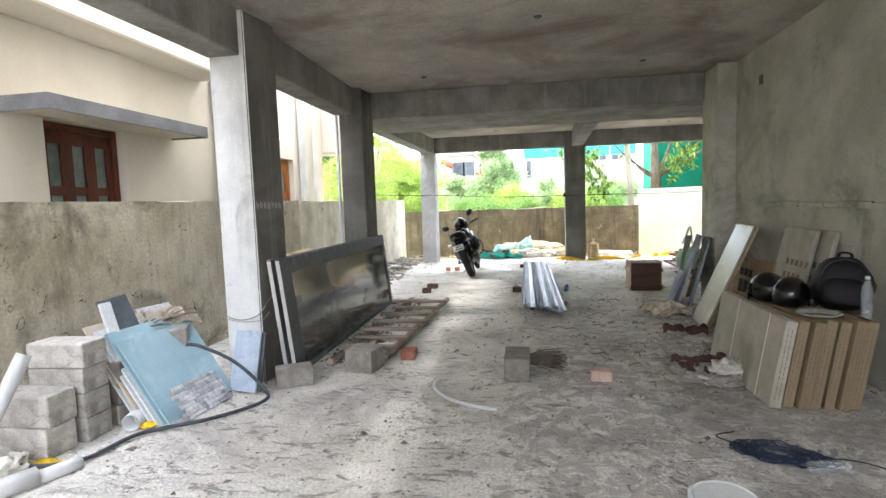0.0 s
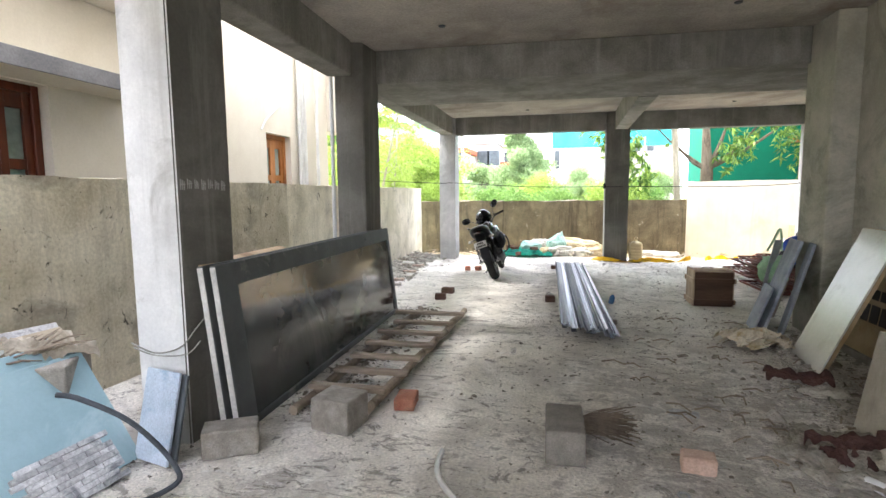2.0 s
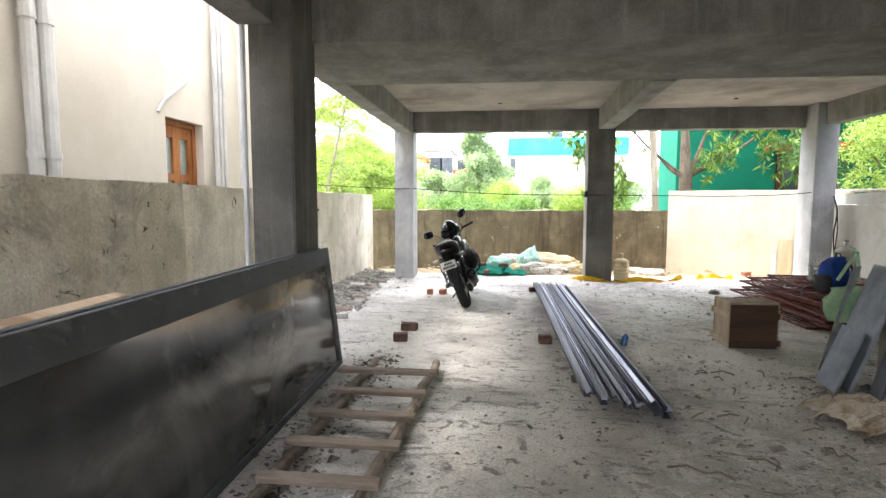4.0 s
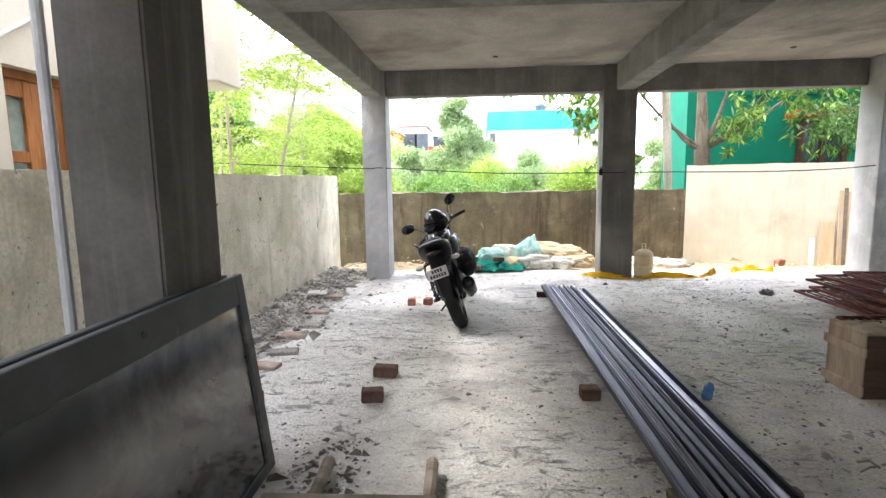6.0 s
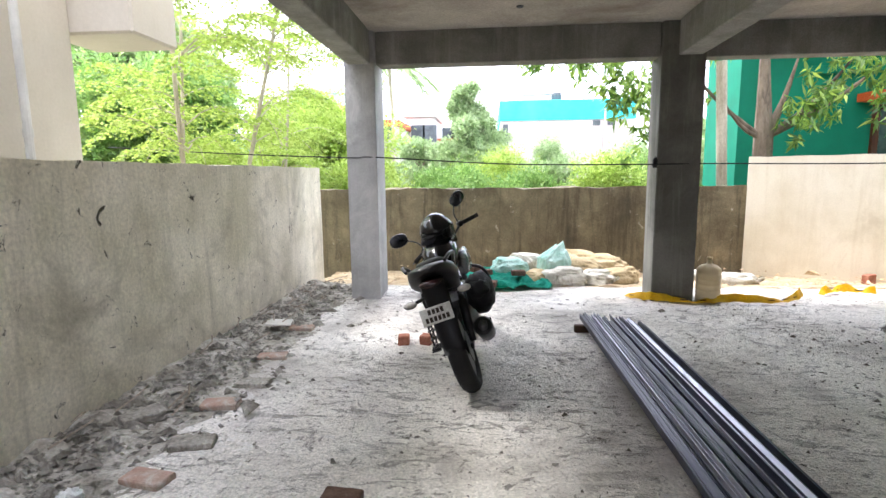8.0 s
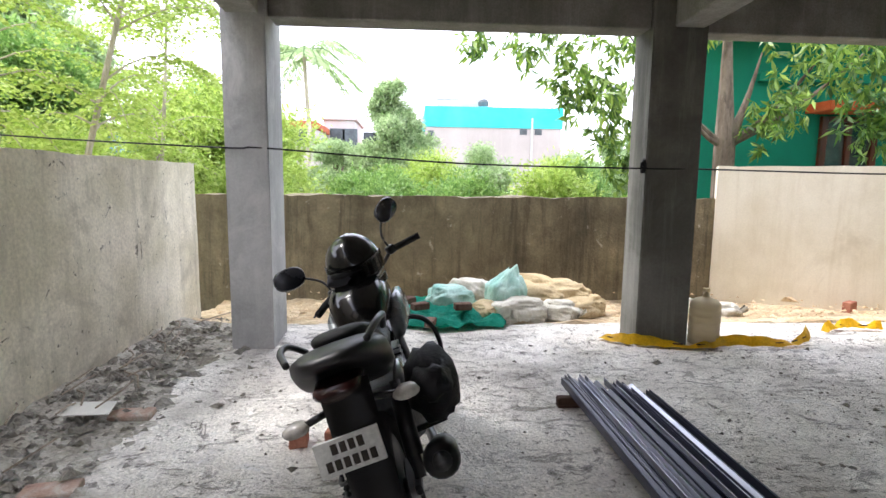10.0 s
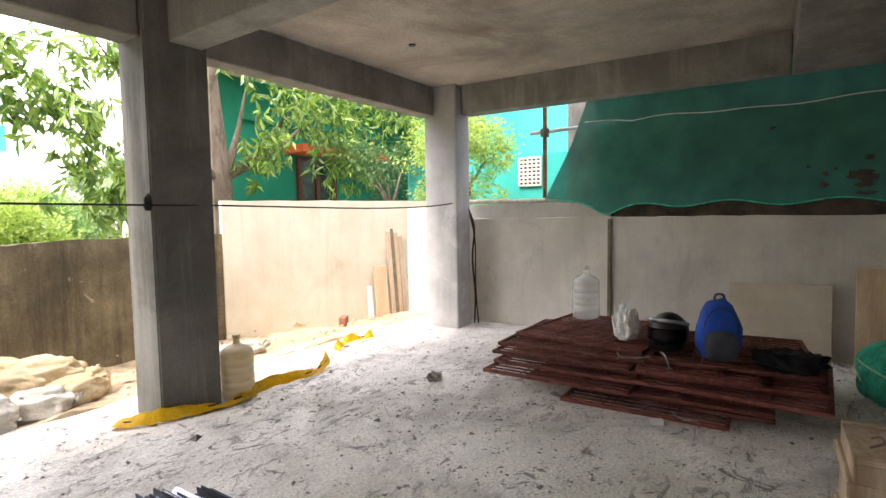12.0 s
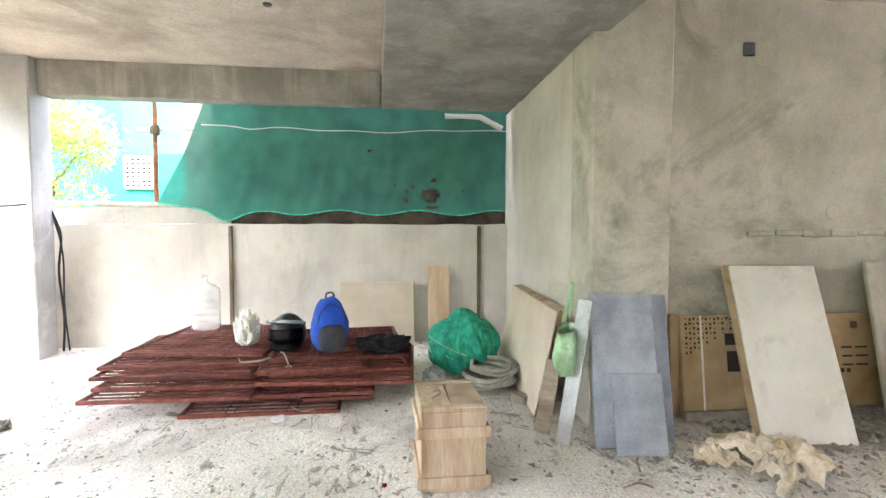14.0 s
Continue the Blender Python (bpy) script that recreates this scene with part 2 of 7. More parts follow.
def tube(bm, pts, r, n=8, close=False, taper=None):
    """A round bar along points."""
    pts = [Vector(p) for p in pts]
    rings, k = [], len(pts)
    up = Vector((0.13, 0.29, 1)).normalized()
    for i, p in enumerate(pts):
        a = pts[(i - 1) % k] if close or i else p
        b = pts[(i + 1) % k] if close or i < k - 1 else p
        d = (b - a).normalized() if (b - a).length > 1e-9 else Vector((0, 0, 1))
        s = d.cross(up)
        if s.length < 1e-3:
            s = d.cross(Vector((1, 0, 0)))
        s.normalize()
        t = s.cross(d)
        rr = float(r * (taper[i] if taper else 1))
        rings.append([bm.verts.new(p + rr * (math.cos(2 * math.pi * q / n) * s + math.sin(2 * math.pi * q / n) * t)) for q in range(n)])
    for i in range(k if close else k - 1):
        a, b = rings[i], rings[(i + 1) % k]
        for q in range(n):
            bm.faces.new((a[q], a[(q + 1) % n], b[(q + 1) % n], b[q]))
    if not close:
        bm.faces.new(rings[0][::-1])
        bm.faces.new(rings[-1])
    return [v for g in rings for v in g]


def lathe(bm, profile, n=20, centre=(0, 0), m=None):
    """A turned shape from (radius, height) pairs."""
    rings = []
    for r, z in profile:
        rings.append([bm.verts.new((centre[0] + r * math.cos(2 * math.pi * q / n), centre[1] + r * math.sin(2 * math.pi * q / n), z)) for q in range(n)])
    for a, b in zip(rings, rings[1:]):
        for q in range(n):
            bm.faces.new((a[q], a[(q + 1) % n], b[(q + 1) % n], b[q]))
    bm.faces.new(rings[0][::-1])
    bm.faces.new(rings[-1])
    vs = [v for g in rings for v in g]
    if m is not None:
        bmesh.ops.transform(bm, matrix=m, verts=vs)
    return vs


def lump(bm, centre, size, rough=0.25, seed=0, freq=2.5, detail=2, flat=None):
    """An uneven rounded lump; flat: height below which it is pressed level."""
    vs = bmesh.ops.create_icosphere(bm, subdivisions=detail, radius=1)["verts"]
    off = Vector((seed * 3.17, seed * 1.31, seed * 2.23))
    for v in vs:
        d = v.co.normalized()
        k = 1 + rough * noise.noise(d * freq + off) + rough * 0.5 * noise.noise(d * freq * 2.7 + off)
        v.co = Vector((centre[0] + d.x * k * size[0], centre[1] + d.y * k * size[1], centre[2] + d.z * k * size[2]))
        if flat is not None and v.co.z < flat:
            v.co.z = flat
    return vs


def sheet(bm, nx, ny, fn):
    """A grid of (nx+1) x (ny+1) points given by fn(u, v)."""
    g = [[bm.verts.new(fn(i / nx, j / ny)) for j in range(ny + 1)] for i in range(nx + 1)]
    for i in range(nx):
        for j in range(ny):
            bm.faces.new((g[i][j], g[i + 1][j], g[i + 1][j + 1], g[i][j + 1]))
    return g


def rough_wall(bm, p0, p1, z0, z1, thick, step=0.12, wob=0.006, top=0.012, seed=0.0):
    """A wall from p0 to p1 in plan, thickness to the right of that way, with slightly uneven faces and top."""
    p0, p1 = Vector((*p0, 0)), Vector((*p1, 0))
    d = (p1 - p0)
    nx = max(2, int(d.length / step))
    out = Vector((d.y, -d.x, 0)).normalized()
    nz = max(2, int((z1 - z0) / step))
    so = Vector((seed, seed * 0.7, seed * 1.9))

    def face(u, v, side):
        p = p0 + d * u + out * (thick if side else 0)
        z = z0 + (z1 - z0) * v
        if v == 1:
            z += top * (noise.noise(Vector((u * d.length * 2.3, side * 3, 0)) + so) + 0.6 * noise.noise(Vector((u * d.length * 9, side * 3, 4)) + so))
        w = wob * noise.noise(Vector((p.x * 1.7, p.y * 1.7, z * 1.7)) + so)
        return Vector((p.x, p.y, z)) + out * w * (-1 if side else 1)
    a = sheet(bm, nx, nz, lambda u, v: face(u, v, 0))
    b = sheet(bm, nx, nz, lambda u, v: face(u, v, 1))
    for i in range(nx):
        bm.faces.new((a[i][nz], a[i + 1][nz], b[i + 1][nz], b[i][nz]))
    for k in (0, nx):
        for j in range(nz):
            bm.faces.new((a[k][j], a[k][j + 1], b[k][j + 1], b[k][j]))
    bmesh.ops.recalc_face_normals(bm, faces=bm.faces)


# ground and floor
bm = B()
sheet(bm, 40, 40, lambda u, v: Vector(((u - 0.5) * 800 * abs(2 * u - 1), 9 + (v - 0.5) * 800 * abs(2 * v - 1), -0.40)))
structure("ground", bm, EARTH, "scrubby green and brown ground reaching the horizon", "ground")

bm = B()
def floor_height(x, y):
    return 0.006 * noise.noise(Vector((x * 1.3, y * 1.3, 0))) + 0.003 * noise.noise(Vector((x * 6, y * 6, 3)))
sheet(bm, 88, 190, lambda u, v: Vector((-3.1 + 8.7 * u, -4.8 + 19.0 * v, floor_height(-3.1 + 8.7 * u, -4.8 + 19.0 * v))))
edge = [e for e in bm.edges if e.is_boundary]
r = bmesh.ops.extrude_edge_only(bm, edges=edge)
for v in (g for g in r["geom"] if isinstance(g, bmesh.types.BMVert)):
    v.co.z = -0.40
structure("floor", bm, FLOOR, "dusty grey concrete parking floor with dark stains", "floor")

bm = B()
def yard_height(x, y):
    k = min(1, max(0, (y - 14.2) / 1.2))
    return 0.01 - 0.17 * k + 0.05 * noise.noise(Vector((x * 2, y * 2, 1))) + 0.025 * noise.noise(Vector((x * 9, y * 9, 2)))
sheet(bm, 130, 40, lambda u, v: Vector((-3.3 + 9.4 * u, 14.12 + 2.0 * v, yard_height(-3.3 + 9.4 * u, 14.12 + 2.0 * v) - (0.1 if v == 0 else 0))))
structure("yard", bm, DIRT, "bare dirt strip behind the parking floor", "ground")

# compound walls
bm = B()
rough_wall(bm, (-3.10, 8.02), (-3.10, -4.8), -0.4, 1.60, 0.16, seed=1)
structure("wall_left", bm, LEFTWALL, "grey stained cement compound wall", "wall")
bm = B()
rough_wall(bm, (-3.10, 14.68), (-3.10, 8.022), -0.4, 1.60, 0.16, seed=1)
structure("wall_left_pale", bm, LEFTPALE, "pale lime washed length of the compound wall, spotted with mould", "wall")
bm = B()
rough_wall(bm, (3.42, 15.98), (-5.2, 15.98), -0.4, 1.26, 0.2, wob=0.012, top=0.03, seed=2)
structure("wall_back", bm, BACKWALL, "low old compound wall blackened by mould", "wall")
bm = B()
rough_wall(bm, (6.4, 14.62), (3.37, 15.93), -0.4, 1.71, 0.2, seed=3)
structure("wall_white", bm, WHITEWALL, "cream washed compound wall in sunlight", "wall")
bm = B()
rough_wall(bm, (5.50, 8.2), (5.50, 14.05), -0.4, 1.42, 0.14, seed=4)
structure("wall_right", bm, PALEWALL, "pale cement boundary wall with a ledge", "wall")
# masonry darkened along the net to stand in for the dim gap under its hem
bm = B()
rough_wall(bm, (5.642, 8.2), (5.642, 11.5), -0.4, 1.60, 0.14, wob=0.02, top=0.03, seed=5)
structure("wall_kerb", bm, DARKBACKING, "rough masonry behind the boundary wall, darkened for the dim gap", "wall")
bm = B()
rough_wall(bm, (5.642, 11.51), (5.642, 14.6), -0.4, 1.61, 0.14, seed=5)
structure("wall_ledge", bm, PALEWALL, "pale cement ledge behind the boundary wall", "wall")
for y, w in ((11.46, 0.02), (8.55, 0.02)):
    bm = B()
    box(bm, 5.46, 5.5, y - w, y + w, 0, 1.4, 0.004)
    structure("trim", bm, BACKWALL, "dark joint strip in the boundary wall", "trim")

# big side wall, its pillar and the end wall
bm = B()
rough_wall(bm, (2.98, -4.79), (2.98, 7.75), -0.4, 3.12, 0.2, seed=6)
structure("wall_side", bm, BIGWALL, "tall greenish grey plastered side wall", "wall")
bm = B()
box(bm, 2.75, 3.18, 7.63, 8.20, -0.4, 3.12, 0.01)
structure("pillar", bm, BIGWALL, "cement pillar at the wall corner", "column")
bm = B()
rough_wall(bm, (3.185, 8.2), (5.62, 8.2), -0.4, 2.755, 0.2, seed=7)
structure("wall_end", bm, PALEWALL, "pale grey rendered end wall", "wall")

# unseen wall added behind the camera's start to block low light from the front
bm = B()
rough_wall(bm, (-3.25, -4.8), (3.15, -4.8), -0.4, 2.4, 0.2, step=0.3, seed=8)
structure("wall_front", bm, BIGWALL, "unseen grey wall added to cut light from the front", "wall")

# columns
A_PLAN = [(-2.165, 4.515), (-1.848, 4.53), (-1.800, 4.965), (-2.12, 4.96)]
B_PLAN = [(-2.175, 7.475), (-1.872, 7.56), (-1.845, 7.985), (-2.16, 7.93)]
C_PLAN = [(-2.345, 13.42), (-1.985, 13.40), (-2.00, 13.95), (-2.345, 13.95)]
D_PLAN = [(1.215, 13.43), (1.68, 13.41), (1.68, 13.79), (1.215, 13.80)]
E_PLAN = [(4.92, 13.235), (5.285, 13.26), (5.285, 13.72), (4.915, 13.72)]
for plan, coat_, label in ((A_PLAN, (RAWCOLUMN, WHITEWASH), "raw cement column, white washed and brighter on its lit sides"), (B_PLAN, (RAWCOLUMN,), "dark raw cement column with a conduit at its corner"), (C_PLAN, (COLUMN,), "grey cement rendered column"),
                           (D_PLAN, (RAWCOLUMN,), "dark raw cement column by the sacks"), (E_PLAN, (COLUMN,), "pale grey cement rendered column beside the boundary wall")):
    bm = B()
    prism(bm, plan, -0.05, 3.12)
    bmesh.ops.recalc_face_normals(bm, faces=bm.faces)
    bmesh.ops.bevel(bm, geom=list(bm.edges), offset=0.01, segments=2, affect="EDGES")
    # front and left faces pale, others dark: wash plus light put into the colour
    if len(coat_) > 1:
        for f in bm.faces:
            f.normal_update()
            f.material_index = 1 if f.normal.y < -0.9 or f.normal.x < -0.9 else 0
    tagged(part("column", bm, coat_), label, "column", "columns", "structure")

# beams
def beam(pts, z0=2.75, z1=3.125, mat=None):
    bm = B()
    prism(bm, pts, z0, z1)
    bmesh.ops.recalc_face_normals(bm, faces=bm.faces)
    bmesh.ops.bevel(bm, geom=list(bm.edges), offset=0.01, segments=1, affect="EDGES")
    structure("beam", bm, mat or CONCRETE, "raw grey concrete ceiling beam", "beam")

beam([(-1.98, 13.47), (1.21, 13.47), (1.21, 13.72), (-1.98, 13.72)])
beam([(1.685, 13.55), (4.912, 13.56), (4.912, 13.78), (1.685, 13.76)])
beam([(-2.03, 7.99), (-2.03, 13.39), (-2.29, 13.39), (-2.26, 7.99)])
beam([(-1.90, 4.97), (-1.97, 7.47), (-2.245, 7.47), (-2.19, 4.97)])
beam([(-1.86, -0.8), (-1.88, 4.51), (-2.17, 4.51), (-2.15, -0.8)])
beam([(1.30, 9.66), (1.56, 9.66), (1.64, 13.405), (1.38, 13.405)])
beam([(5.18, 9.72), (5.38, 9.72), (5.28, 13.23), (5.04, 13.23)], 2.755)
beam([(-2.025, 7.93), (2.74, 8.10), (2.76, 8.21), (5.36, 8.21), (5.36, 9.71), (-2.025, 9.49)], 2.747, 3.12)

# ceiling slab
bm = B()
prism(bm, [(-2.3, -0.8), (5.3, -0.8), (5.3, 13.85), (-2.3, 13.85)], 3.12, 3.3)
structure("ceiling", bm, CEILING, "grey cement ceiling slab", "ceiling")
# unseen block added above the slab as an assumed storey, it limits sky light
bm = B()
box(bm, -2.3, 5.3, -0.8, 13.85, 3.301, 6.4)
structure("storey_above", bm, HOUSEWHITE, "unseen solid block added above the ceiling slab", "wall")


# foliage helpers
def leaf_mat(name, c1, c2, c3, through_amt=0.45):
    m = bpy.data.materials.new(name)
    m.use_nodes = True
    n, l = m.node_tree.nodes, m.node_tree.links
    n.remove(n["Principled BSDF"])
    g = n.new("ShaderNodeNewGeometry")
    r = n.new("ShaderNodeValToRGB")
    e = r.color_ramp.elements
    e[0].color, e[1].color = (*c1, 1), (*c3, 1)
    e.new(0.5).color = (*c2, 1)
    l.new(g.outputs["Random Per Island"], r.inputs["Fac"])
    d, t, k, a = n.new("ShaderNodeBsdfDiffuse"), n.new("ShaderNodeBsdfTranslucent"), n.new("ShaderNodeBsdfGlossy"), n.new("ShaderNodeMixShader")
    l.new(r.outputs["Color"], d.inputs["Color"])
    l.new(r.outputs["Color"], t.inputs["Color"])
    k.inputs["Roughness"].default_value = 0.45
    a.inputs["Fac"].default_value = through_amt
    l.new(d.outputs[0], a.inputs[1])
    l.new(t.outputs[0], a.inputs[2])
    b = n.new("ShaderNodeMixShader")
    b.inputs["Fac"].default_value = 0.06
    l.new(a.outputs[0], b.inputs[1])
    l.new(k.outputs[0], b.inputs[2])
    l.new(b.outputs[0], n["Material Output"].inputs["Surface"])
    return m


LIME = leaf_mat("lime feathery leaves", rgb("8aa741"), rgb("acc557"), rgb("cbdc7c"), 0.56)
GREEN = leaf_mat("fresh green leaves", rgb("668f42"), rgb("84aa55"), rgb("a5c270"), 0.5)
DEEP = leaf_mat("deep green leaves", rgb("426332"), rgb("587d40"), rgb("769a56"), 0.4)
# distance haze is put into these paler leaf colours
HAZY = leaf_mat("far leaves paled for haze", rgb("88a36a"), rgb("a5bd84"), rgb("c2d4a4"), 0.55)
MANGO = leaf_mat("long mango leaves", rgb("486f2c"), rgb("76983d"), rgb("aeca58"), 0.48)
BARK = surf("grey brown bark", rgb("6f6254"), rgb("8d8071"), 6, 0.95, 0.8, 50, stain=rgb("4e453a"), stain_scale=5, stretch=(1, 1, 0.3))
PALEBARK = surf("pale bark", rgb("a59c8a"), rgb("c0b8a8"), 6, 0.95, 0.6, 50, stretch=(1, 1, 0.3))


def leaves(name, pts, dirs, length, width, material, parent, fold=0.25):
    """Many small leaves, each a bent four-sided blade, as one mesh."""
    rng = np.random.default_rng(len(pts))
    pts, dirs = np.asarray(pts, float), np.asarray(dirs, float)
    dirs /= np.linalg.norm(dirs, axis=1, keepdims=True) + 1e-9
    ref = rng.normal(size=dirs.shape)
    side = np.cross(dirs, ref)
    side /= np.linalg.norm(side, axis=1, keepdims=True) + 1e-9
    nor = np.cross(side, dirs)
    L = length * rng.uniform(0.6, 1.25, (len(pts), 1))
    W = width * rng.uniform(0.7, 1.2, (len(pts), 1))
    mid = pts + dirs * L * 0.45
    v = np.stack([pts, mid + side * W / 2 + nor * W * fold, pts + dirs * L - nor * L * 0.12, mid - side * W / 2 + nor * W * fold], 1).reshape(-1, 3)
    me = bpy.data.meshes.new(name)
    k = len(pts)
    me.vertices.add(4 * k)
    me.vertices.foreach_set("co", v.astype(np.float32).ravel())
    me.loops.add(4 * k)
    me.loops.foreach_set("vertex_index", np.arange(4 * k, dtype=np.int32))
    me.polygons.add(k)
    me.polygons.foreach_set("loop_start", np.arange(0, 4 * k, 4, dtype=np.int32))
    me.polygons.foreach_set("loop_total", np.full(k, 4, dtype=np.int32))
    me.update()
    me.validate()
    me.materials.append(material)
    ob = new(name, me)
    ob.parent = parent
    return ob


def cloud(rng, blobs, per, droop=0.3, shell=0.55):
    """Places and ways for leaves in small sprigs, filling rounded clumps unevenly."""
    P, D = [], []
    for (cx, cy, cz), (rx, ry, rz) in blobs:
        n = int(per * (rx * ry * rz) ** (2 / 3) * 10)
        d = rng.normal(size=(n, 3))
        d /= np.linalg.norm(d, axis=1, keepdims=True)
        r = rng.uniform(shell, 1.0, (n, 1)) * (0.86 + 0.25 * np.sin(d[:, :1] * 7 + cx) * np.cos(d[:, 1:2] * 6 + cz))
        for _ in range(6):
            u = rng.normal(size=3)
            r += 0.75 * rng.uniform(0.2, 1) * np.maximum(0, d @ (u / np.linalg.norm(u)))[:, None] ** 14
        c = np.array([cx, cy, cz]) + d * r * np.array([rx, ry, rz])
        for _ in range(6):
            P.append(c + rng.normal(size=(n, 3)) * 0.13 * max(rx, 0.5))
            w = d + rng.normal(size=(n, 3)) * 0.9
            w[:, 2] -= droop
            D.append(w)
    return np.concatenate(P), np.concatenate(D)


def limbs(bm, base, tips, r, rng, bend=0.15):
    for tip in tips:
        a, b = Vector(base), Vector(tip)
        k = 6
        pts = [a.lerp(b, i / k) + Vector(rng.normal(size=3)) * bend * (b - a).length * 0.15 * (0 < i < k) + Vector((0, 0, 0.12 * (b - a).length * math.sin(math.pi * i / k))) for i in range(k + 1)]
        tube(bm, pts, r, 7, taper=[1 - 0.75 * i / k for i in range(k + 1)])


def bushy(name, at, height, blobs, material, label, category, per=130, leaf=(0.16, 0.07), trunk_r=0.09, droop=0.2, seed=1, bark=None, group=""):
    """A broad-leaved tree or shrub: trunk with limbs, and a crown of leaves."""
    rng = np.random.default_rng(seed)
    t = thing(name, pose(*at), label, category, group)
    bm = B()
    fork = (0.1, 0, height * 0.45)
    tube(bm, [(0, 0, -0.1), (0.03, 0.02, height * 0.2), fork], trunk_r, 8, taper=[1.25, 1, 0.85])
    limbs(bm, fork, [c for c, _ in blobs[:7]], trunk_r * 0.6, rng)
    part("trunk", bm, bark or BARK, t)
    p, d = cloud(rng, blobs, per, droop)
    leaves("crown", p, d, *leaf, material, t)
    return t


def blob_set(rng, n, spread, z0, z1, size):
    out = []
    for i in range(n):
        a = rng.uniform(0, 2 * math.pi)
        h = rng.uniform(0, 1)
        w = math.sin(math.pi * (0.15 + 0.75 * h)) * spread
        s = size * rng.uniform(0.7, 1.25)
        out.append(((w * math.cos(a) * rng.uniform(0.3, 1), w * math.sin(a) * rng.uniform(0.3, 1), z0 + (z1 - z0) * h), (s, s, s * 0.8)))
    return out


# neighbouring white house
WOOD = surf("dark polished wood", rgb("4a2318"), rgb("63321f"), 6, 0.4, 0.15, 40, stretch=(1, 1, 0.2), vary=0.08)
TAN = surf("tan wood", rgb("9a6438"), rgb("b47c4a"), 6, 0.6, 0.15, 40, stretch=(1, 1, 0.2))
PANE = surf("dim window glass", rgb("6d7a78"), rgb("93a09c"), 1.5, 0.15, 0, 10, spec=0.6)
GREYPAINT = surf("grey painted edge", rgb("6b6c70"), rgb("7d7e82"), 3, 0.8, 0.2, 50)
PVC = surf("white drain pipe", rgb("c3c4c2"), rgb("d4d5d3"), 3, 0.5, 0.05, 40, vary=0.04)
house = thing("house", pose(-4.15, 0, -0.4), "off-white painted two storey neighbour house", "house")
bm = B()
for y0, y1, z0, z1 in ((-6, 4.82, 0, 3.7), (5.82, 9.35, 0, 3.7), (10.1, 11.55, 0, 3.7), (4.82, 5.82, 0, 1.35), (4.82, 5.82, 2.83, 3.7), (9.35, 10.1, 0, 1.35), (9.35, 10.1, 2.83, 3.7)):
    bm = B()
    box(bm, -0.3, 0, y0, y1, z0, z1)
    part("wall", bm, HOUSEWHITE, house)
# the unseen upper height is added to keep the sun off the parking floor
bm = B()
box(bm, -6, -0.301, -6, 11.55, 0, 5.3)
part("inner_wall", bm, HOUSEWHITE, house)
bm = B()
box(bm, -0.3, 0, 7.3, 11.55, 3.701, 5.3)
part("upper_wall", bm, HOUSEWHITE, house)
bm = B()
box(bm, -0.3, 0.5, -6, 7.3, 3.705, 5.3, 0.02)
part("upper_storey", bm, HOUSEWHITE, house, "projecting white upper storey")
bm = B()
box(bm, -0.25, 0.55, 11.56, 12.2, 3.08, 5.3, 0.02)
part("balcony", bm, HOUSEWHITE, house)
bm = B()
box(bm, 0.002, 0.5, 4.42, 6.62, 2.84, 2.90, 0.005)
sunshade = part("sunshade", bm, HOUSEWHITE, house)
bm = B()
box(bm, 0.5, 0.52, 4.40, 6.64, 2.82, 2.96, 0.004)
box(bm, 0.0, 0.5, 4.40, 4.42, 2.82, 2.96, 0.004)
box(bm, 0.0, 0.5, 6.62, 6.64, 2.82, 2.96, 0.004)
part("edge_band", bm, GREYPAINT, sunshade, "grey painted edge band")
def house_window(y0, y1, z0, z1, cols, wood):
    bm = B()
    w = 0.07
    box(bm, -0.2, -0.1, y0, y0 + w, z0, z1, 0.006)
    box(bm, -0.2, -0.1, y1 - w, y1, z0, z1, 0.006)
    box(bm, -0.2, -0.1, y0 + w, y1 - w, z1 - w, z1, 0.006)
    box(bm, -0.2, -0.1, y0 + w, y1 - w, z0, z0 + w, 0.006)
    win = part("window", bm, wood, house, "wooden shutter window with small panes")
    for i in range(cols):
        bm = B()
        a = y0 + w + (y1 - y0 - 2 * w) * i / cols
        b = y0 + w + (y1 - y0 - 2 * w) * (i + 1) / cols
        s = (b - a) * 0.24
        for lo, hi in ((z0 + w, z0 + w + 0.13), (z0 + 0.75, z0 + 0.84), (z1 - w - 0.14, z1 - w)):
            box(bm, -0.18, -0.13, a, b, lo, hi, 0.004)
        for lo, hi in ((a, a + s), (b - s, b)):
            box(bm, -0.185, -0.125, lo, hi, z0 + w, z1 - w, 0.004)
        part("shutter", bm, wood, win)
    for i in range(cols):
        bm = B()
        box(bm, -0.165, -0.155, y0 + w + (y1 - y0 - 2 * w) * i / cols, y0 + w + (y1 - y0 - 2 * w) * (i + 1) / cols, z0 + w, z1 - w)
        part("pane", bm, PANE, win)
    bm = B()
    box(bm, -0.32, -0.29, y0, y1, z0, z1)
    part("reveal", bm, WOOD, win)
house_window(4.82, 5.82, 1.35, 2.83, 3, WOOD)
house_window(9.35, 10.1, 1.35, 2.83, 2, TAN)
for y, x in ((7.55, 0.09), (7.72, 0.09), (10.32, 0.06), (10.42, 0.06), (10.52, 0.06), (10.95, 0.08)):
    bm = B()
    r = 0.055 if y < 8 else 0.03
    tube(bm, [(x, y, 0), (x, y, 3.7 if y < 7.3 else 5.2)], r, 10)
    for z in (1.0, 2.2, 3.3):
        tube(bm, [(x, y, z), (x, y, z + 0.06)], r * 1.18, 10)
    part("drain_pipe", bm, PVC, house)
bm = B()
tube(bm, [(0.02, 9.2, 2.85), (0.03, 9.3, 3.0), (0.03, 9.75, 3.3)], 0.018, 6)
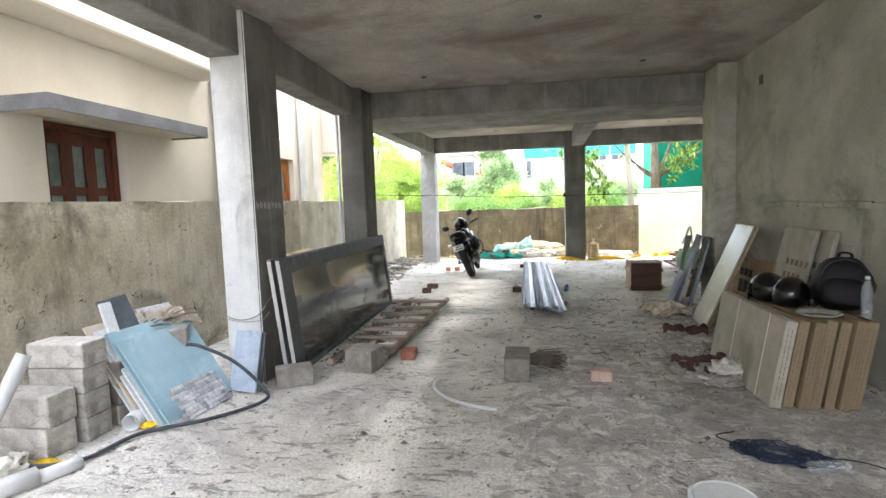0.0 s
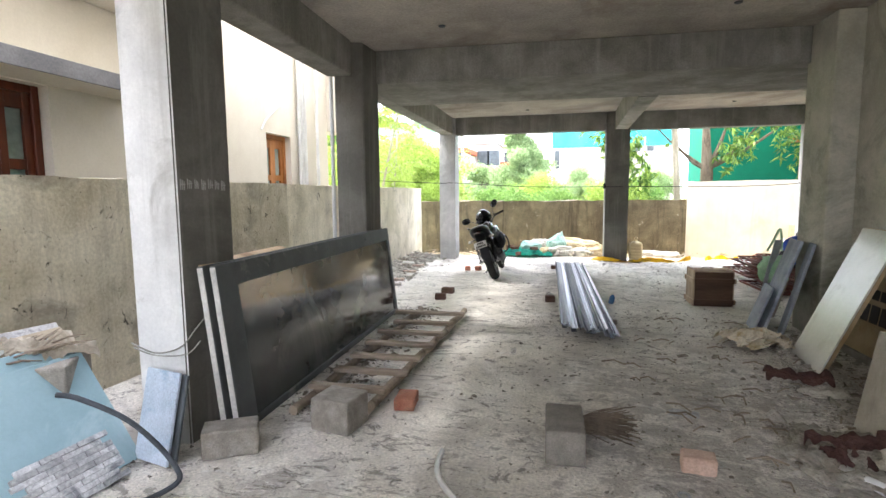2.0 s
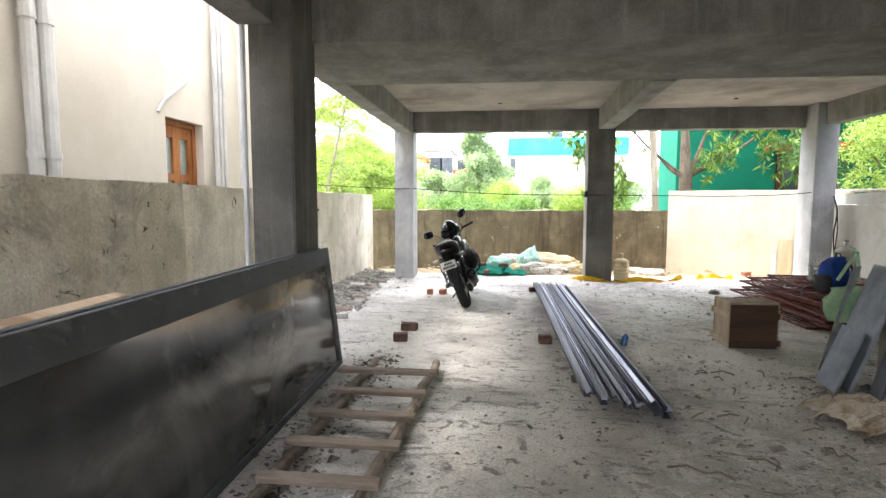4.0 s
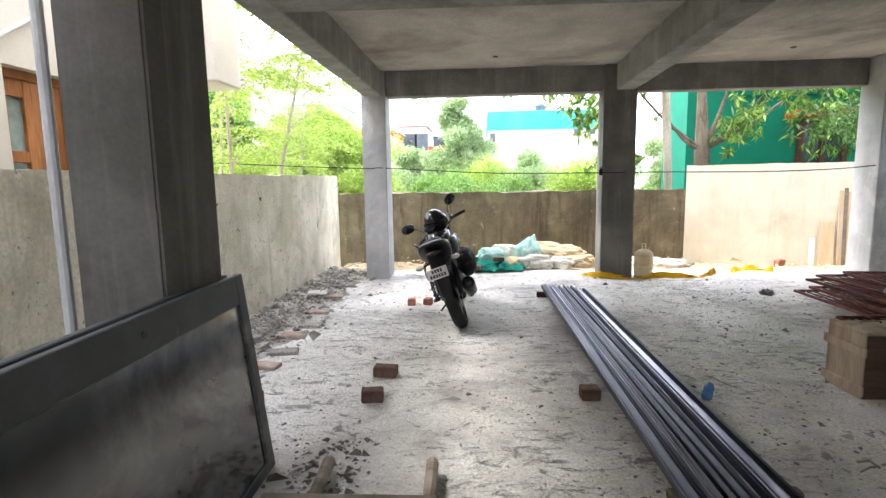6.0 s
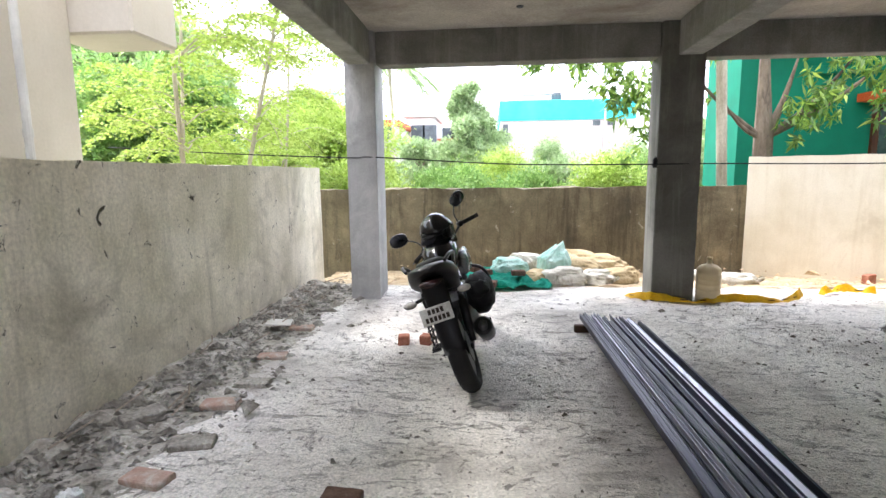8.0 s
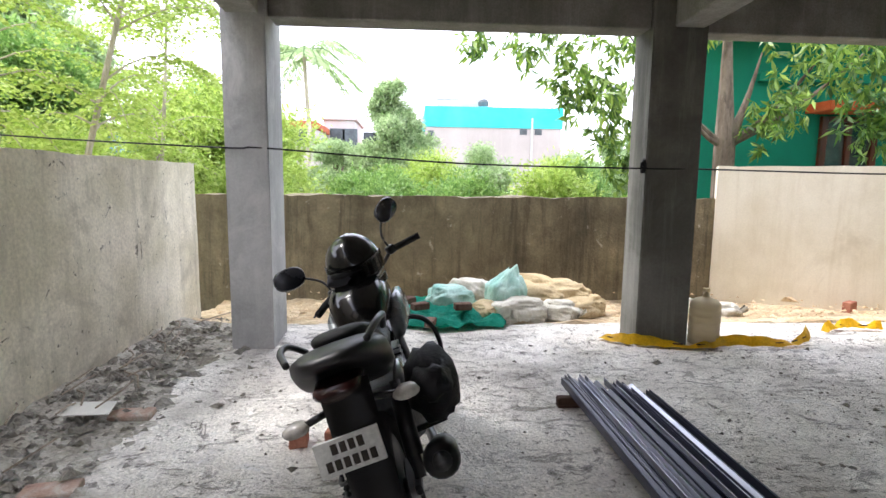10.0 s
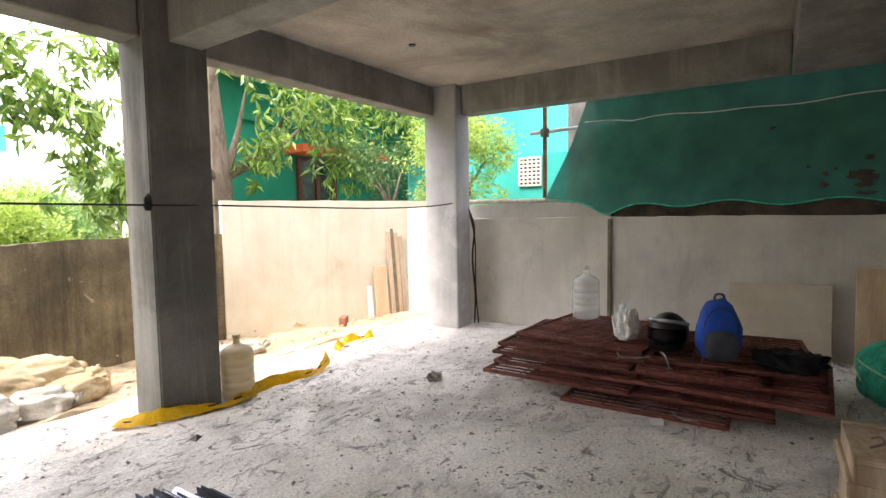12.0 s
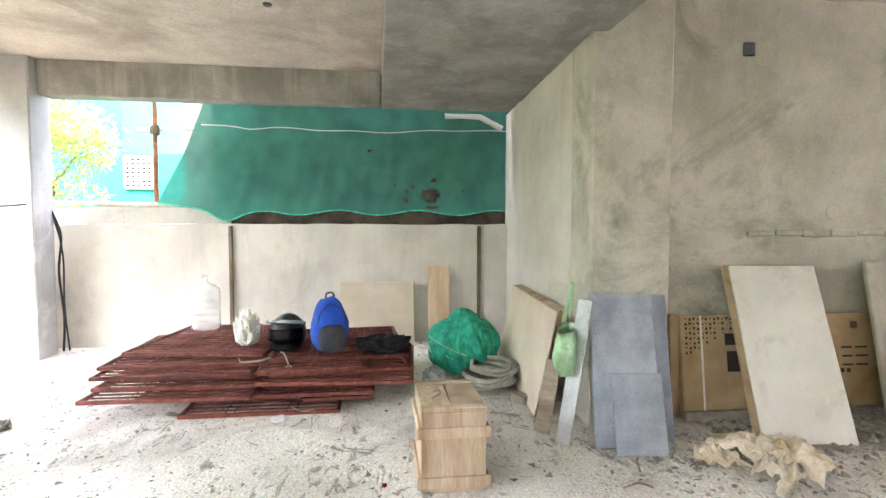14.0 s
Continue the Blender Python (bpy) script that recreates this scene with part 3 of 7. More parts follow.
part("conduit", bm, PVC, house)

# emerald house behind the white wall
EMERALD = surf("emerald green paint", rgb("0b7159"), rgb("128266"), 0.8, 0.75, 0.15, 40, stain=rgb("0c7d63"), stain_scale=0.7, vary=0.05)
TEAL = surf("bright teal paint", rgb("2a9f94"), rgb("3aada2"), 0.8, 0.75, 0.15, 40, vary=0.05)
ORANGE = surf("orange painted slab", rgb("d0572a"), rgb("e0703f"), 2, 0.75, 0.15, 40)
gh = thing("house", pose(4.3, 18.5, -0.4), "emerald green painted house with an orange sunshade", "house")
bm = B()
box(bm, 0, 12, 0, 1.6, 0, 7.0)
part("wall", bm, EMERALD, gh)
bm = B()
box(bm, -0.1, 12, -0.7, 1.6, 4.55, 4.75, 0.01)
part("slab", bm, HOUSEWHITE, gh, "white floor slab edge")
bm = B()
box(bm, 1.2, 12, -0.1, -0.001, 3.75, 3.9, 0.01)
part("moulding", bm, EMERALD, gh)
bm = B()
prism(bm, [(2.2, -0.6), (4.9, -0.6), (4.9, -0.001), (2.2, -0.001)], 3.2, 3.36)
part("sunshade", bm, ORANGE, gh, "orange sunshade slab")
bm = B()
for a, b, c, d in ((2.5, 2.62, 1.6, 3.15), (3.5, 3.62, 1.6, 3.15), (2.62, 3.5, 3.05, 3.15), (3.0, 3.1, 1.6, 3.05), (2.62, 3.5, 2.1, 2.18)):
    box(bm, a, b, -0.08, -0.002, c, d, 0.005)
win = part("window", bm, WOOD, gh, "dark wooden window with glass panes")
bm = B()
box(bm, 2.62, 3.5, -0.03, -0.004, 1.6, 3.05)
part("pane", bm, surf("dark glass", rgb("2a2422"), rgb("4a403a"), 2, 0.15, 0, 10, spec=0.6), win)

# teal building with a lattice vent, seen past the shade net
tb = thing("house", pose(9.0, 13.0, -0.4), "teal painted house with a white lattice vent", "house")
bm = B()
box(bm, 0, 6, -4, 4.2, 0, 3.05)
box(bm, 0.3, 6, 1.5, 4.2, 3.06, 6.4)
part("wall", bm, TEAL, tb)
bm = B()
for i in range(6):
    box(bm, -0.06, -0.002, 0.85 + 0.46 * i / 5 - 0.012, 0.85 + 0.46 * i / 5 + 0.012, 2.44, 2.98)
for j in range(8):
    box(bm, -0.055, -0.002, 0.84, 1.32, 2.44 + 0.54 * j / 7 - 0.018, 2.44 + 0.54 * j / 7 + 0.018)
part("lattice_vent", bm, HOUSEWHITE, tb, "white pierced block vent")
bm = B()
box(bm, -0.012, -0.001, 0.85, 1.31, 2.45, 2.97)
part("vent_opening", bm, surf("deep shade", rgb("2b3b3a"), rgb("35484a"), 2, 0.9, 0, 10), tb)
bm = B()
box(bm, -1.4, -1.0, -0.72, -0.22, 0, 6.5, 0.02)
part("pillar", bm, CONCRETE, tb, "raw concrete pillar")

# dark wall added behind the net, its height and colour keep net and holes dim
bm = B()
box(bm, 6.25, 6.45, 2.0, 11.9, -0.4, 5.6)
structure("wall_neighbour", bm, DARKBACKING, "dark wall added behind the net to keep it dim", "wall")

# cyan and white building, far
CYAN = surf("bright cyan paint", rgb("35c5d0"), rgb("52d2da"), 0.4, 0.8, 0.05, 20, vary=0.03)
PALE = surf("pale pink white paint", rgb("b4aba6"), rgb("c2bab5"), 0.4, 0.85, 0.05, 20, vary=0.04, streak=rgb("c8beb8"), streak_amt=0.3)
DARKGAP = surf("dark opening", rgb("4a4f52"), rgb("5c6366"), 2, 0.6, 0, 10)
cb = thing("building", pose(-0.1, 36, -0.4), "flat roofed white building with a cyan top band", "building")
bm = B()
box(bm, 0, 7.0, 0, 9, 0, 4.68)
part("wall", bm, PALE, cb)
bm = B()
box(bm, -0.06, 7.06, -0.06, 9.06, 4.68, 5.72, 0.02)
part("parapet", bm, CYAN, cb, "cyan painted parapet band")
bm = B()
box(bm, 0.6, 3.3, 1, 4, 5.73, 6.25, 0.02)
part("roof_room", bm, PALE, cb)
bm = B()
lathe(bm, [(0.25, 0), (0.28, 0.3), (0.2, 0.42)], 12, m=pose(3.0, 0.6, 5.73))
part("water_tank", bm, DARKGAP, cb)
for x in (4.83, 5.6):
    bm = B()
    box(bm, x, x + 0.38, -0.03, 0.1, 4.36, 4.64, 0.01)
    part("window", bm, DARKGAP, cb)
bm = B()
box(bm, 0.12, 0.4, -0.03, 0.1, 3.4, 4.5, 0.01)
part("window", bm, DARKGAP, cb)
bm = B()
tube(bm, [(5.45, -0.06, 0), (5.45, -0.06, 5.2)], 0.05, 8)
part("drain_pipe", bm, PVC, cb)

# pale houses in the distance
def far_house(at, size, material, roof, label, storeys=2):
    h = thing("house", pose(*at), label, "house", "distant houses")
    bm = B()
    box(bm, 0, size[0], 0, size[1], 0, size[2], 0.03)
    part("wall", bm, material, h)
    bm = B()
    box(bm, -0.15, size[0] + 0.15, -0.15, size[1] + 0.15, size[2] + 0.002, size[2] + 0.35, 0.03)
    part("roof", bm, roof, h)
    for j in range(storeys):
        for i in range(2):
            bm = B()
            box(bm, size[0] * (0.2 + 0.4 * i), size[0] * (0.2 + 0.4 * i) + 0.9, -0.05, 0.1, 1.4 + 2.6 * j, 2.5 + 2.6 * j, 0.01)
            part("window", bm, DARKGAP, h)
MINT = surf("pale mint paint", rgb("a3d6bd"), rgb("b5e0cb"), 0.4, 0.85, 0.05, 20, vary=0.03)
TERRA = surf("red clay tiles", rgb("a8583c"), rgb("bd6d4d"), 3, 0.85, 0.4, 30)
far_house((-13.2, 40, -0.4), (3.4, 5, 6.9), MINT, MINT, "pale mint green house among the trees")
far_house((-6.2, 42, -0.4), (1.9, 5, 5.6), PALE, PALE, "white house with balconies in the distance")
far_house((-8.6, 38, -0.4), (2.6, 5, 4.7), PALE, TERRA, "white house with a red tiled roof")
far_house((-4.3, 44, -0.4), (1.6, 5, 4.0), PALE, TERRA, "small distant house with a red roof")
far_house((-17.5, 30, -0.4), (5, 5, 3.6), surf("pale blue paint", rgb("6f9fc4"), rgb("86b2d2"), 0.5, 0.85, 0.05, 20), PALE, "low pale blue house behind the trees", 1)

# trees
R = np.random.default_rng
def moringa(at, height, lean, seed):
    """A slim tree with feathery drooping fronds."""
    rng = R(seed)
    t = thing("moringa_tree", pose(*at), "slender tree with lime feathery leaves and a pale trunk", "tree", "feathery trees")
    bm = B()
    spine = [Vector((lean[0] * k, lean[1] * k, height * k)) + Vector((0.06 * math.sin(5 * k + seed), 0.05 * math.cos(4 * k), 0)) for k in np.linspace(0, 1, 9)]
    tube(bm, spine, 0.03, 8, taper=[1.3 - 0.95 * k for k in np.linspace(0, 1, 9)])
    P, D = [], []
    for i in range(44):
        k = rng.uniform(0.28, 1.0)
        a = spine[0].lerp(spine[-1], k)
        ang = rng.uniform(0, 2 * math.pi)
        ln = rng.uniform(0.7, 1.7) * (1.15 - 0.5 * k)
        tip = a + Vector((math.cos(ang) * ln, math.sin(ang) * ln, ln * rng.uniform(-0.1, 0.5)))
        pts = [a.lerp(tip, s) + Vector((0, 0, 0.18 * math.sin(math.pi * s) - 0.22 * s * s)) for s in np.linspace(0, 1, 6)]
        tube(bm, pts, 0.012, 5, taper=[1, 0.8, 0.65, 0.5, 0.4, 0.25])
        for j in range(11):
            s = 0.2 + 0.8 * j / 10
            c = a.lerp(tip, s) + Vector((0, 0, 0.18 * math.sin(math.pi * s) - 0.22 * s * s))
            for sgn in (-1, 1):
                q = ang + sgn * rng.uniform(0.7, 1.3)
                fl = 0.34 * (1.1 - 0.5 * s)
                for w in range(13):
                    g = w / 12
                    P.append((c.x + math.cos(q) * fl * g + rng.normal() * 0.02, c.y + math.sin(q) * fl * g + rng.normal() * 0.02, c.z - 0.14 * g * g + rng.normal() * 0.015))
                    qq = q + (1 if w % 2 else -1) * 1.0
                    D.append((math.cos(qq), math.sin(qq), -0.25))
    part("trunk", bm, PALEBARK, t)
    leaves("crown", P, D, 0.062, 0.036, LIME, t)

moringa((-4.35, 13.45, -0.4), 7.4, (-0.1, 0.1, 0), 3)
moringa((-4.25, 13.95, -0.4), 7.6, (1.0, 1.7, 0), 4)
moringa((-5.6, 15.2, -0.4), 7.8, (0.3, 0.2, 0), 5)
moringa((-4.9, 17.2, -0.4), 6.5, (0.5, 0.6, 0), 6)

bushy("tree", (-8.5, 19, -0.4), 5.0, blob_set(R(11), 14, 2.2, 1.4, 4.4, 0.95), GREEN, "bushy green tree beyond the compound wall", "tree", 110, (0.15, 0.06), seed=11)
bushy("tree", (-5.2, 21.5, -0.4), 4.2, blob_set(R(12), 12, 2.0, 1.2, 3.4, 0.9), LIME, "bright lime leaved tree beyond the wall", "tree", 110, (0.12, 0.05), seed=12)
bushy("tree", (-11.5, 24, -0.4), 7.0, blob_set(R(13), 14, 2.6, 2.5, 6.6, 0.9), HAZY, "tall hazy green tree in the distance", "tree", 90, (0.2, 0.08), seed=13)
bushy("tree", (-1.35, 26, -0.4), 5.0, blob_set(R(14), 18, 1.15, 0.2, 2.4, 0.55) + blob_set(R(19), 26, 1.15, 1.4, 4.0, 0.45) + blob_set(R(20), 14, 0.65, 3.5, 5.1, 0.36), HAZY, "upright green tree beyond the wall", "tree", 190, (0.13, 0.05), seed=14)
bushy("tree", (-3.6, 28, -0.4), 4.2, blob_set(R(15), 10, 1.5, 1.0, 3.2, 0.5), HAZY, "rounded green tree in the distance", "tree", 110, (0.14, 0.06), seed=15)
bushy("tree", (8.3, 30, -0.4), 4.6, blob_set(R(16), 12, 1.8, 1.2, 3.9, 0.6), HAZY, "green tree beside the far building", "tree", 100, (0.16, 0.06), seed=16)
bushy("tree", (6.9, 14.45, -0.4), 4.6, blob_set(R(17), 11, 0.75, 1.9, 4.3, 0.42), LIME, "light green tree beside the teal house", "tree", 70, (0.09, 0.035), seed=17, trunk_r=0.06)
bushy("tree", (6.9, 16.0, -0.4), 4.2, blob_set(R(18), 6, 1.1, 1.9, 3.4, 0.45), DEEP, "fine leaved tree before the emerald house", "tree", 45, (0.10, 0.03), seed=18, trunk_r=0.05)
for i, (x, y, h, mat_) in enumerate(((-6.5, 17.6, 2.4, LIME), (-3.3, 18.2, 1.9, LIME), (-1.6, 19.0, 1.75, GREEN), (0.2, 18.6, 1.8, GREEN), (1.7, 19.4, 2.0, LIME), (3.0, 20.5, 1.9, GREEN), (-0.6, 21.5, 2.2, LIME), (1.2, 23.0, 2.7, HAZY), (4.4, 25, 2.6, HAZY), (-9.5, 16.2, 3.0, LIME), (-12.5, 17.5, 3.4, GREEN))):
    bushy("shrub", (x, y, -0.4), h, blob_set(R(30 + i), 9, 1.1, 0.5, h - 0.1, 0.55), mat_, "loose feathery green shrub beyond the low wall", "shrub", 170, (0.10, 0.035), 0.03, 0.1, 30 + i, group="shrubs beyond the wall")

# mango tree behind the white wall
mg = thing("mango_tree", pose(4.05, 16.95, -0.4), "mango tree with a forked grey trunk and long leaves", "tree")
bm = B()
fork = (0, 0, 2.45)
tube(bm, [(0.05, 0.05, 0), (0.02, 0, 1.2), fork], 0.16, 10, taper=[1.2, 1, 0.95])
mango_tips = [(-0.12, 0, 5.2), (0.55, 0.1, 3.9), (1.4, -0.1, 3.9), (-0.9, -0.15, 3.3), (2.6, 0.1, 4.3), (-1.9, -0.2, 4.3)]
for tip, r in zip(mango_tips, (0.15, 0.1, 0.08, 0.05, 0.06, 0.05)):
    a, b = Vector(fork), Vector(tip)
    tube(bm, [a.lerp(b, k / 6) + Vector((0, 0, -0.18 * math.sin(math.pi * k / 6))) for k in range(7)], r, 8, taper=[1 - 0.145 * k for k in range(7)])
part("trunk", bm, BARK, mg)
def mango_crown(spots, seed, n):
    rng = R(seed)
    P, D = [], []
    for (x, y, z), s in spots:
        for _ in range(int(n * s)):
            c = np.array([x, y, z]) + rng.normal(size=3) * np.array([0.30, 0.28, 0.26]) * s
            w = rng.normal(size=3)
            for _ in range(9):
                P.append(c + rng.normal(size=3) * 0.025)
                d = rng.normal(size=3) * 0.55 + w * 0.3
                d[2] -= 0.75
                D.append(d)
    return P, D
spots = [((-3.9, -0.2, 3.95), 0.5), ((-3.2, -0.2, 3.95), 0.8), ((-2.6, -0.2, 3.7), 0.9), ((-2.2, -0.2, 3.35), 0.9), ((-2.6, -0.1, 3.15), 0.6), ((-1.9, -0.2, 2.9), 0.9), ((-1.8, -0.2, 2.45), 0.9), ((-1.65, -0.2, 2.05), 0.6),
         ((-1.6, -0.2, 3.9), 0.9), ((-1.0, -0.2, 4.1), 0.9), ((0.45, -0.3, 2.85), 0.75), ((0.75, -0.3, 3.1), 0.6), ((1.4, -0.2, 3.75), 1.0), ((2.0, -0.2, 3.9), 1.0), ((2.6, -0.2, 3.7), 1.0), ((1.9, -0.3, 3.2), 0.8), ((2.3, -0.3, 2.7), 0.8),
         ((3.2, -0.1, 4.0), 1.0), ((4.1, 0, 4.1), 1.0), ((4.6, 0, 3.7), 0.9), ((-0.2, 0, 4.7), 1.2), ((1.0, 0.1, 4.6), 1.2), ((2.4, 0.1, 4.7), 1.2), ((-2.0, 0.1, 4.8), 1.2), ((3.6, 0.2, 4.9), 1.2)]
P, D = mango_crown(spots, 8, 34)
leaves("crown", P, D, 0.21, 0.05, MANGO, mg, 0.3)
bm = B()
tube(bm, [(3.42, 16.75, -0.4), (3.16, 16.65, 3.3)], 0.085, 10)
tagged(part("post", bm, PALEBARK), "leaning pale post behind the cream wall", "post")

# coconut palm
pm = thing("palm_tree", pose(-4.9, 30, 0.4), "coconut palm with drooping fronds", "tree")
bm = B()
tube(bm, [(0, 0, 0), (0.1, 0, 3), (-0.05, 0, 5.9)], 0.09, 8, taper=[1.2, 1, 0.8])
part("trunk", bm, PALEBARK, pm)
rng = R(5)
P, D = [], []
bm = B()
for i in range(17):
    a = 2 * math.pi * i / 17 + rng.uniform(-0.2, 0.2)
    rise, ln = rng.uniform(0.0, 1.5), rng.uniform(2.0, 3.0)
    pts = []
    for s in np.linspace(0, 1, 8):
        pts.append(Vector((math.cos(a) * ln * s * 0.85, math.sin(a) * ln * s * 0.85, 5.9 + rise * s - 1.25 * s * s)))
    tube(bm, pts, 0.02, 5)
    for j in range(34):
        s = 0.12 + 0.88 * j / 33
        c = Vector((math.cos(a) * ln * s * 0.85, math.sin(a) * ln * s * 0.85, 5.9 + rise * s - 1.25 * s * s))
        for sg in (-1, 1):
            P.append(c)
            D.append((math.cos(a + sg * 0.9), math.sin(a + sg * 0.9), -0.75))
part("frond_ribs", bm, DEEP, pm)
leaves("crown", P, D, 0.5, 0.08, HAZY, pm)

# power lines far off
bm = B()
for z, y in ((5.7, 31), (6.0, 31), (6.9, 33), (5.2, 30)):
    tube(bm, [(x, y, z + 0.02 * x - 0.5 * math.sin(math.pi * (x + 16) / 32)) for x in range(-16, 17, 2)], 0.012, 4)
tagged(part("power_cable", bm, DARKGAP), "thin overhead power cables in the distance", "cable")

# shade net and scaffold beyond the boundary wall
def net_mat():
    m = bpy.data.materials.new("green shade net")
    m.use_nodes = True
    n, l = m.node_tree.nodes, m.node_tree.links
    b = n["Principled BSDF"]
    b.inputs["Roughness"].default_value = 0.85
    tc, no, r = n.new("ShaderNodeTexCoord"), n.new("ShaderNodeTexNoise"), n.new("ShaderNodeValToRGB")
    no.inputs["Scale"].default_value, no.inputs["Detail"].default_value = 3.0, 8
    l.new(tc.outputs["Object"], no.inputs["Vector"])
    l.new(no.outputs["Fac"], r.inputs["Fac"])
    r.color_ramp.elements[0].position, r.color_ramp.elements[1].position = 0.35, 0.68
    r.color_ramp.elements[0].color, r.color_ramp.elements[1].color = (*rgb("327065"), 1), (*rgb("438a78"), 1)
    l.new(r.outputs["Color"], b.inputs["Base Color"])
    t = n.new("ShaderNodeBsdfTranslucent")
    l.new(r.outputs["Color"], t.inputs["Color"])
    a, mx, tr = n.new("ShaderNodeMixShader"), n.new("ShaderNodeMixShader"), n.new("ShaderNodeBsdfTransparent")
    a.inputs["Fac"].default_value = 0.3
    l.new(b.outputs[0], a.inputs[1])
    l.new(t.outputs[0], a.inputs[2])
    mx.inputs["Fac"].default_value = 0.09
    l.new(a.outputs[0], mx.inputs[1])
    l.new(tr.outputs[0], mx.inputs[2])
    l.new(mx.outputs[0], n["Material Output"].inputs["Surface"])
    return m
NET = net_mat()
GREENCLOTH = surf("bundled green net", rgb("1b9a7b"), rgb("3cc2a2"), 14, 0.75, 0.6, 120, stain=rgb("138068"), stain_scale=9, depth=0.02)
bm = B()
NU, NV = 230, 90
holes = ((9.15, 1.80, 0.10, 0.045), (9.08, 1.76, 0.07, 0.04), (9.12, 1.705, 0.065, 0.025), (9.10, 1.625, 0.075, 0.02), (9.43, 1.72, 0.04, 0.03), (9.42, 1.82, 0.032, 0.02), (9.34, 1.87, 0.02, 0.015), (9.08, 1.96, 0.035, 0.03), (9.06, 1.83, 0.018, 0.015), (9.56, 1.90, 0.018, 0.014), (9.87, 2.31, 0.022, 0.018), (8.72, 1.83, 0.02, 0.015), (9.04, 1.79, 0.03, 0.015))
def net_point(u, v):
    top, bot = 11.72 - 3.62 * u, 12.20 - 4.10 * u
    y = bot + (top - bot) * v + 0.12 * (1 - v) * max(0, 1 - 8 * u)
    z0 = 1.56 + 0.03 * math.sin(u * 27 + 1.2) * min(1, max(0, u - 0.2) * 8) - 0.11 * math.exp(-((u - 0.16) / 0.045) ** 2) + 0.10 * max(0, 1 - 6 * u)
    z = z0 + (3.0 - z0) * v
    x = 5.60 + 0.018 * math.sin(u * 27 + v * 2) * (1 - v) + 0.035 * v * noise.noise(Vector((u * 9, v * 5, 1))) + 0.10 * math.sin(math.pi * v) + 0.012 * noise.noise(Vector((u * 30, v * 3, 6)))
    return Vector((x, y, z))
g = sheet(bm, NU, NV, net_point)
dead = [f for f in bm.faces if any(((c.y - hy) / hr) ** 2 + ((c.z - hz) / hh) ** 2 < 1 + 0.5 * noise.noise(c * 40) for hy, hz, hr, hh in holes for c in (f.calc_center_median(),))]
bmesh.ops.delete(bm, geom=dead, context="FACES")
net = thing("shade_net", pose(0, 0, 0), "green construction shade net hung over the boundary wall", "net")
part("netting", bm, NET, net, smooth=True)
bm = B()
tube(bm, [net_point(u, 0.69) + Vector((-0.02, 0, 0.02 * math.sin(u * 9))) for u in np.linspace(0.02, 1, 30)], 0.006, 5)
part("rope", bm, PVC, net, "pale stitched rope")
bm = B()
tube(bm, [net_point(u, 0.0) for u in np.linspace(0, 1, 60)], 0.008, 5)
part("hem", bm, GREENCLOTH, net)
RUST = surf("rusty steel pole", rgb("6b4a36"), rgb("8a6248"), 8, 0.8, 0.5, 60, stain=rgb("b5643a"), stain_scale=10)
sc = thing("scaffold", pose(5.82, 12.42, 0), "rusty steel scaffold pole tied with rope", "scaffold")
bm = B()
tube(bm, [(0, 0, 1.3), (0.02, 0, 3.4)], 0.028, 10)
part("pole", bm, RUST, sc)
bm = B()
tube(bm, [(0.05, 0.22, 2.55), (0.05, -1.2, 2.58)], 0.024, 10)
part("crossbar", bm, PVC, sc)
bm = B()
for z in (2.55,):
    for k in range(5):
        tube(bm, [(0.045 * math.cos(a) + 0.01, 0.05 * math.sin(a), z - 0.05 + 0.02 * k + 0.01 * math.sin(2 * a)) for a in np.linspace(0, 2 * math.pi, 13)[:-1]], 0.012, 5, close=True)
part("rope_tie", bm, BARK, sc)
bm = B()
tube(bm, [(0.0, 0.03, 1.62), (-0.02, 0.035, 1.5), (-0.01, 0.03, 1.38)], 0.012, 5)
part("rope_end", bm, BARK, sc)
bm = B()
tube(bm, [(5.72, 14.0, 1.66), (5.75, 11.8, 1.64)], 0.03, 8)
tagged(part("bamboo_pole", bm, PALEBARK), "pale pole lying along the wall top", "pole")
bm = B()
tube(bm, [(5.66, 8.95, 2.74), (5.66, 8.52, 2.74), (5.66, 8.24, 2.60)], 0.035, 10)
tagged(part("drain_pipe", bm, PVC), "white plastic drain pipe under the slab", "pipe")


# materials of the things
DOORGREY = surf("grey primed door", rgb("4b4e4e"), rgb("5c5f5f"), 3, 0.6, 0.15, 60, stain=rgb("8b8a84"), stain_scale=2.5, stain_lo=0.58, stain_hi=0.75, vary=0.06)
DOORGLOSS = surf("glossy dark film", rgb("3f4242"), rgb("4e5251"), 2, 0.15, 0.008, 6, stain=rgb("666965"), stain_scale=1.4, spec=0.8, coat=0.35, vary=0.05)
DOOREDGE = surf("pale door edge", rgb("b8b6b0"), rgb("c9c7c2"), 4, 0.7, 0.1, 60)
OLDWOOD = surf("weathered wood", rgb("7b6f60"), rgb("978b7c"), 9, 0.92, 0.6, 90, stretch=(0.15, 1, 1), stain=rgb("5f5549"), stain_scale=6)
BLOCK = surf("concrete block", rgb("7e7971"), rgb("98938b"), 9, 0.97, 0.9, 150, stain=rgb("77726a"), stain_scale=5, depth=0.007, vary=0.22)
BLOCKPALE = surf("pale concrete block", rgb("aaa69e"), rgb("c6c2b9"), 10, 0.97, 0.9, 150, stain=rgb("928d85"), stain_scale=7, stain_lo=0.54, depth=0.008, vary=0.22)
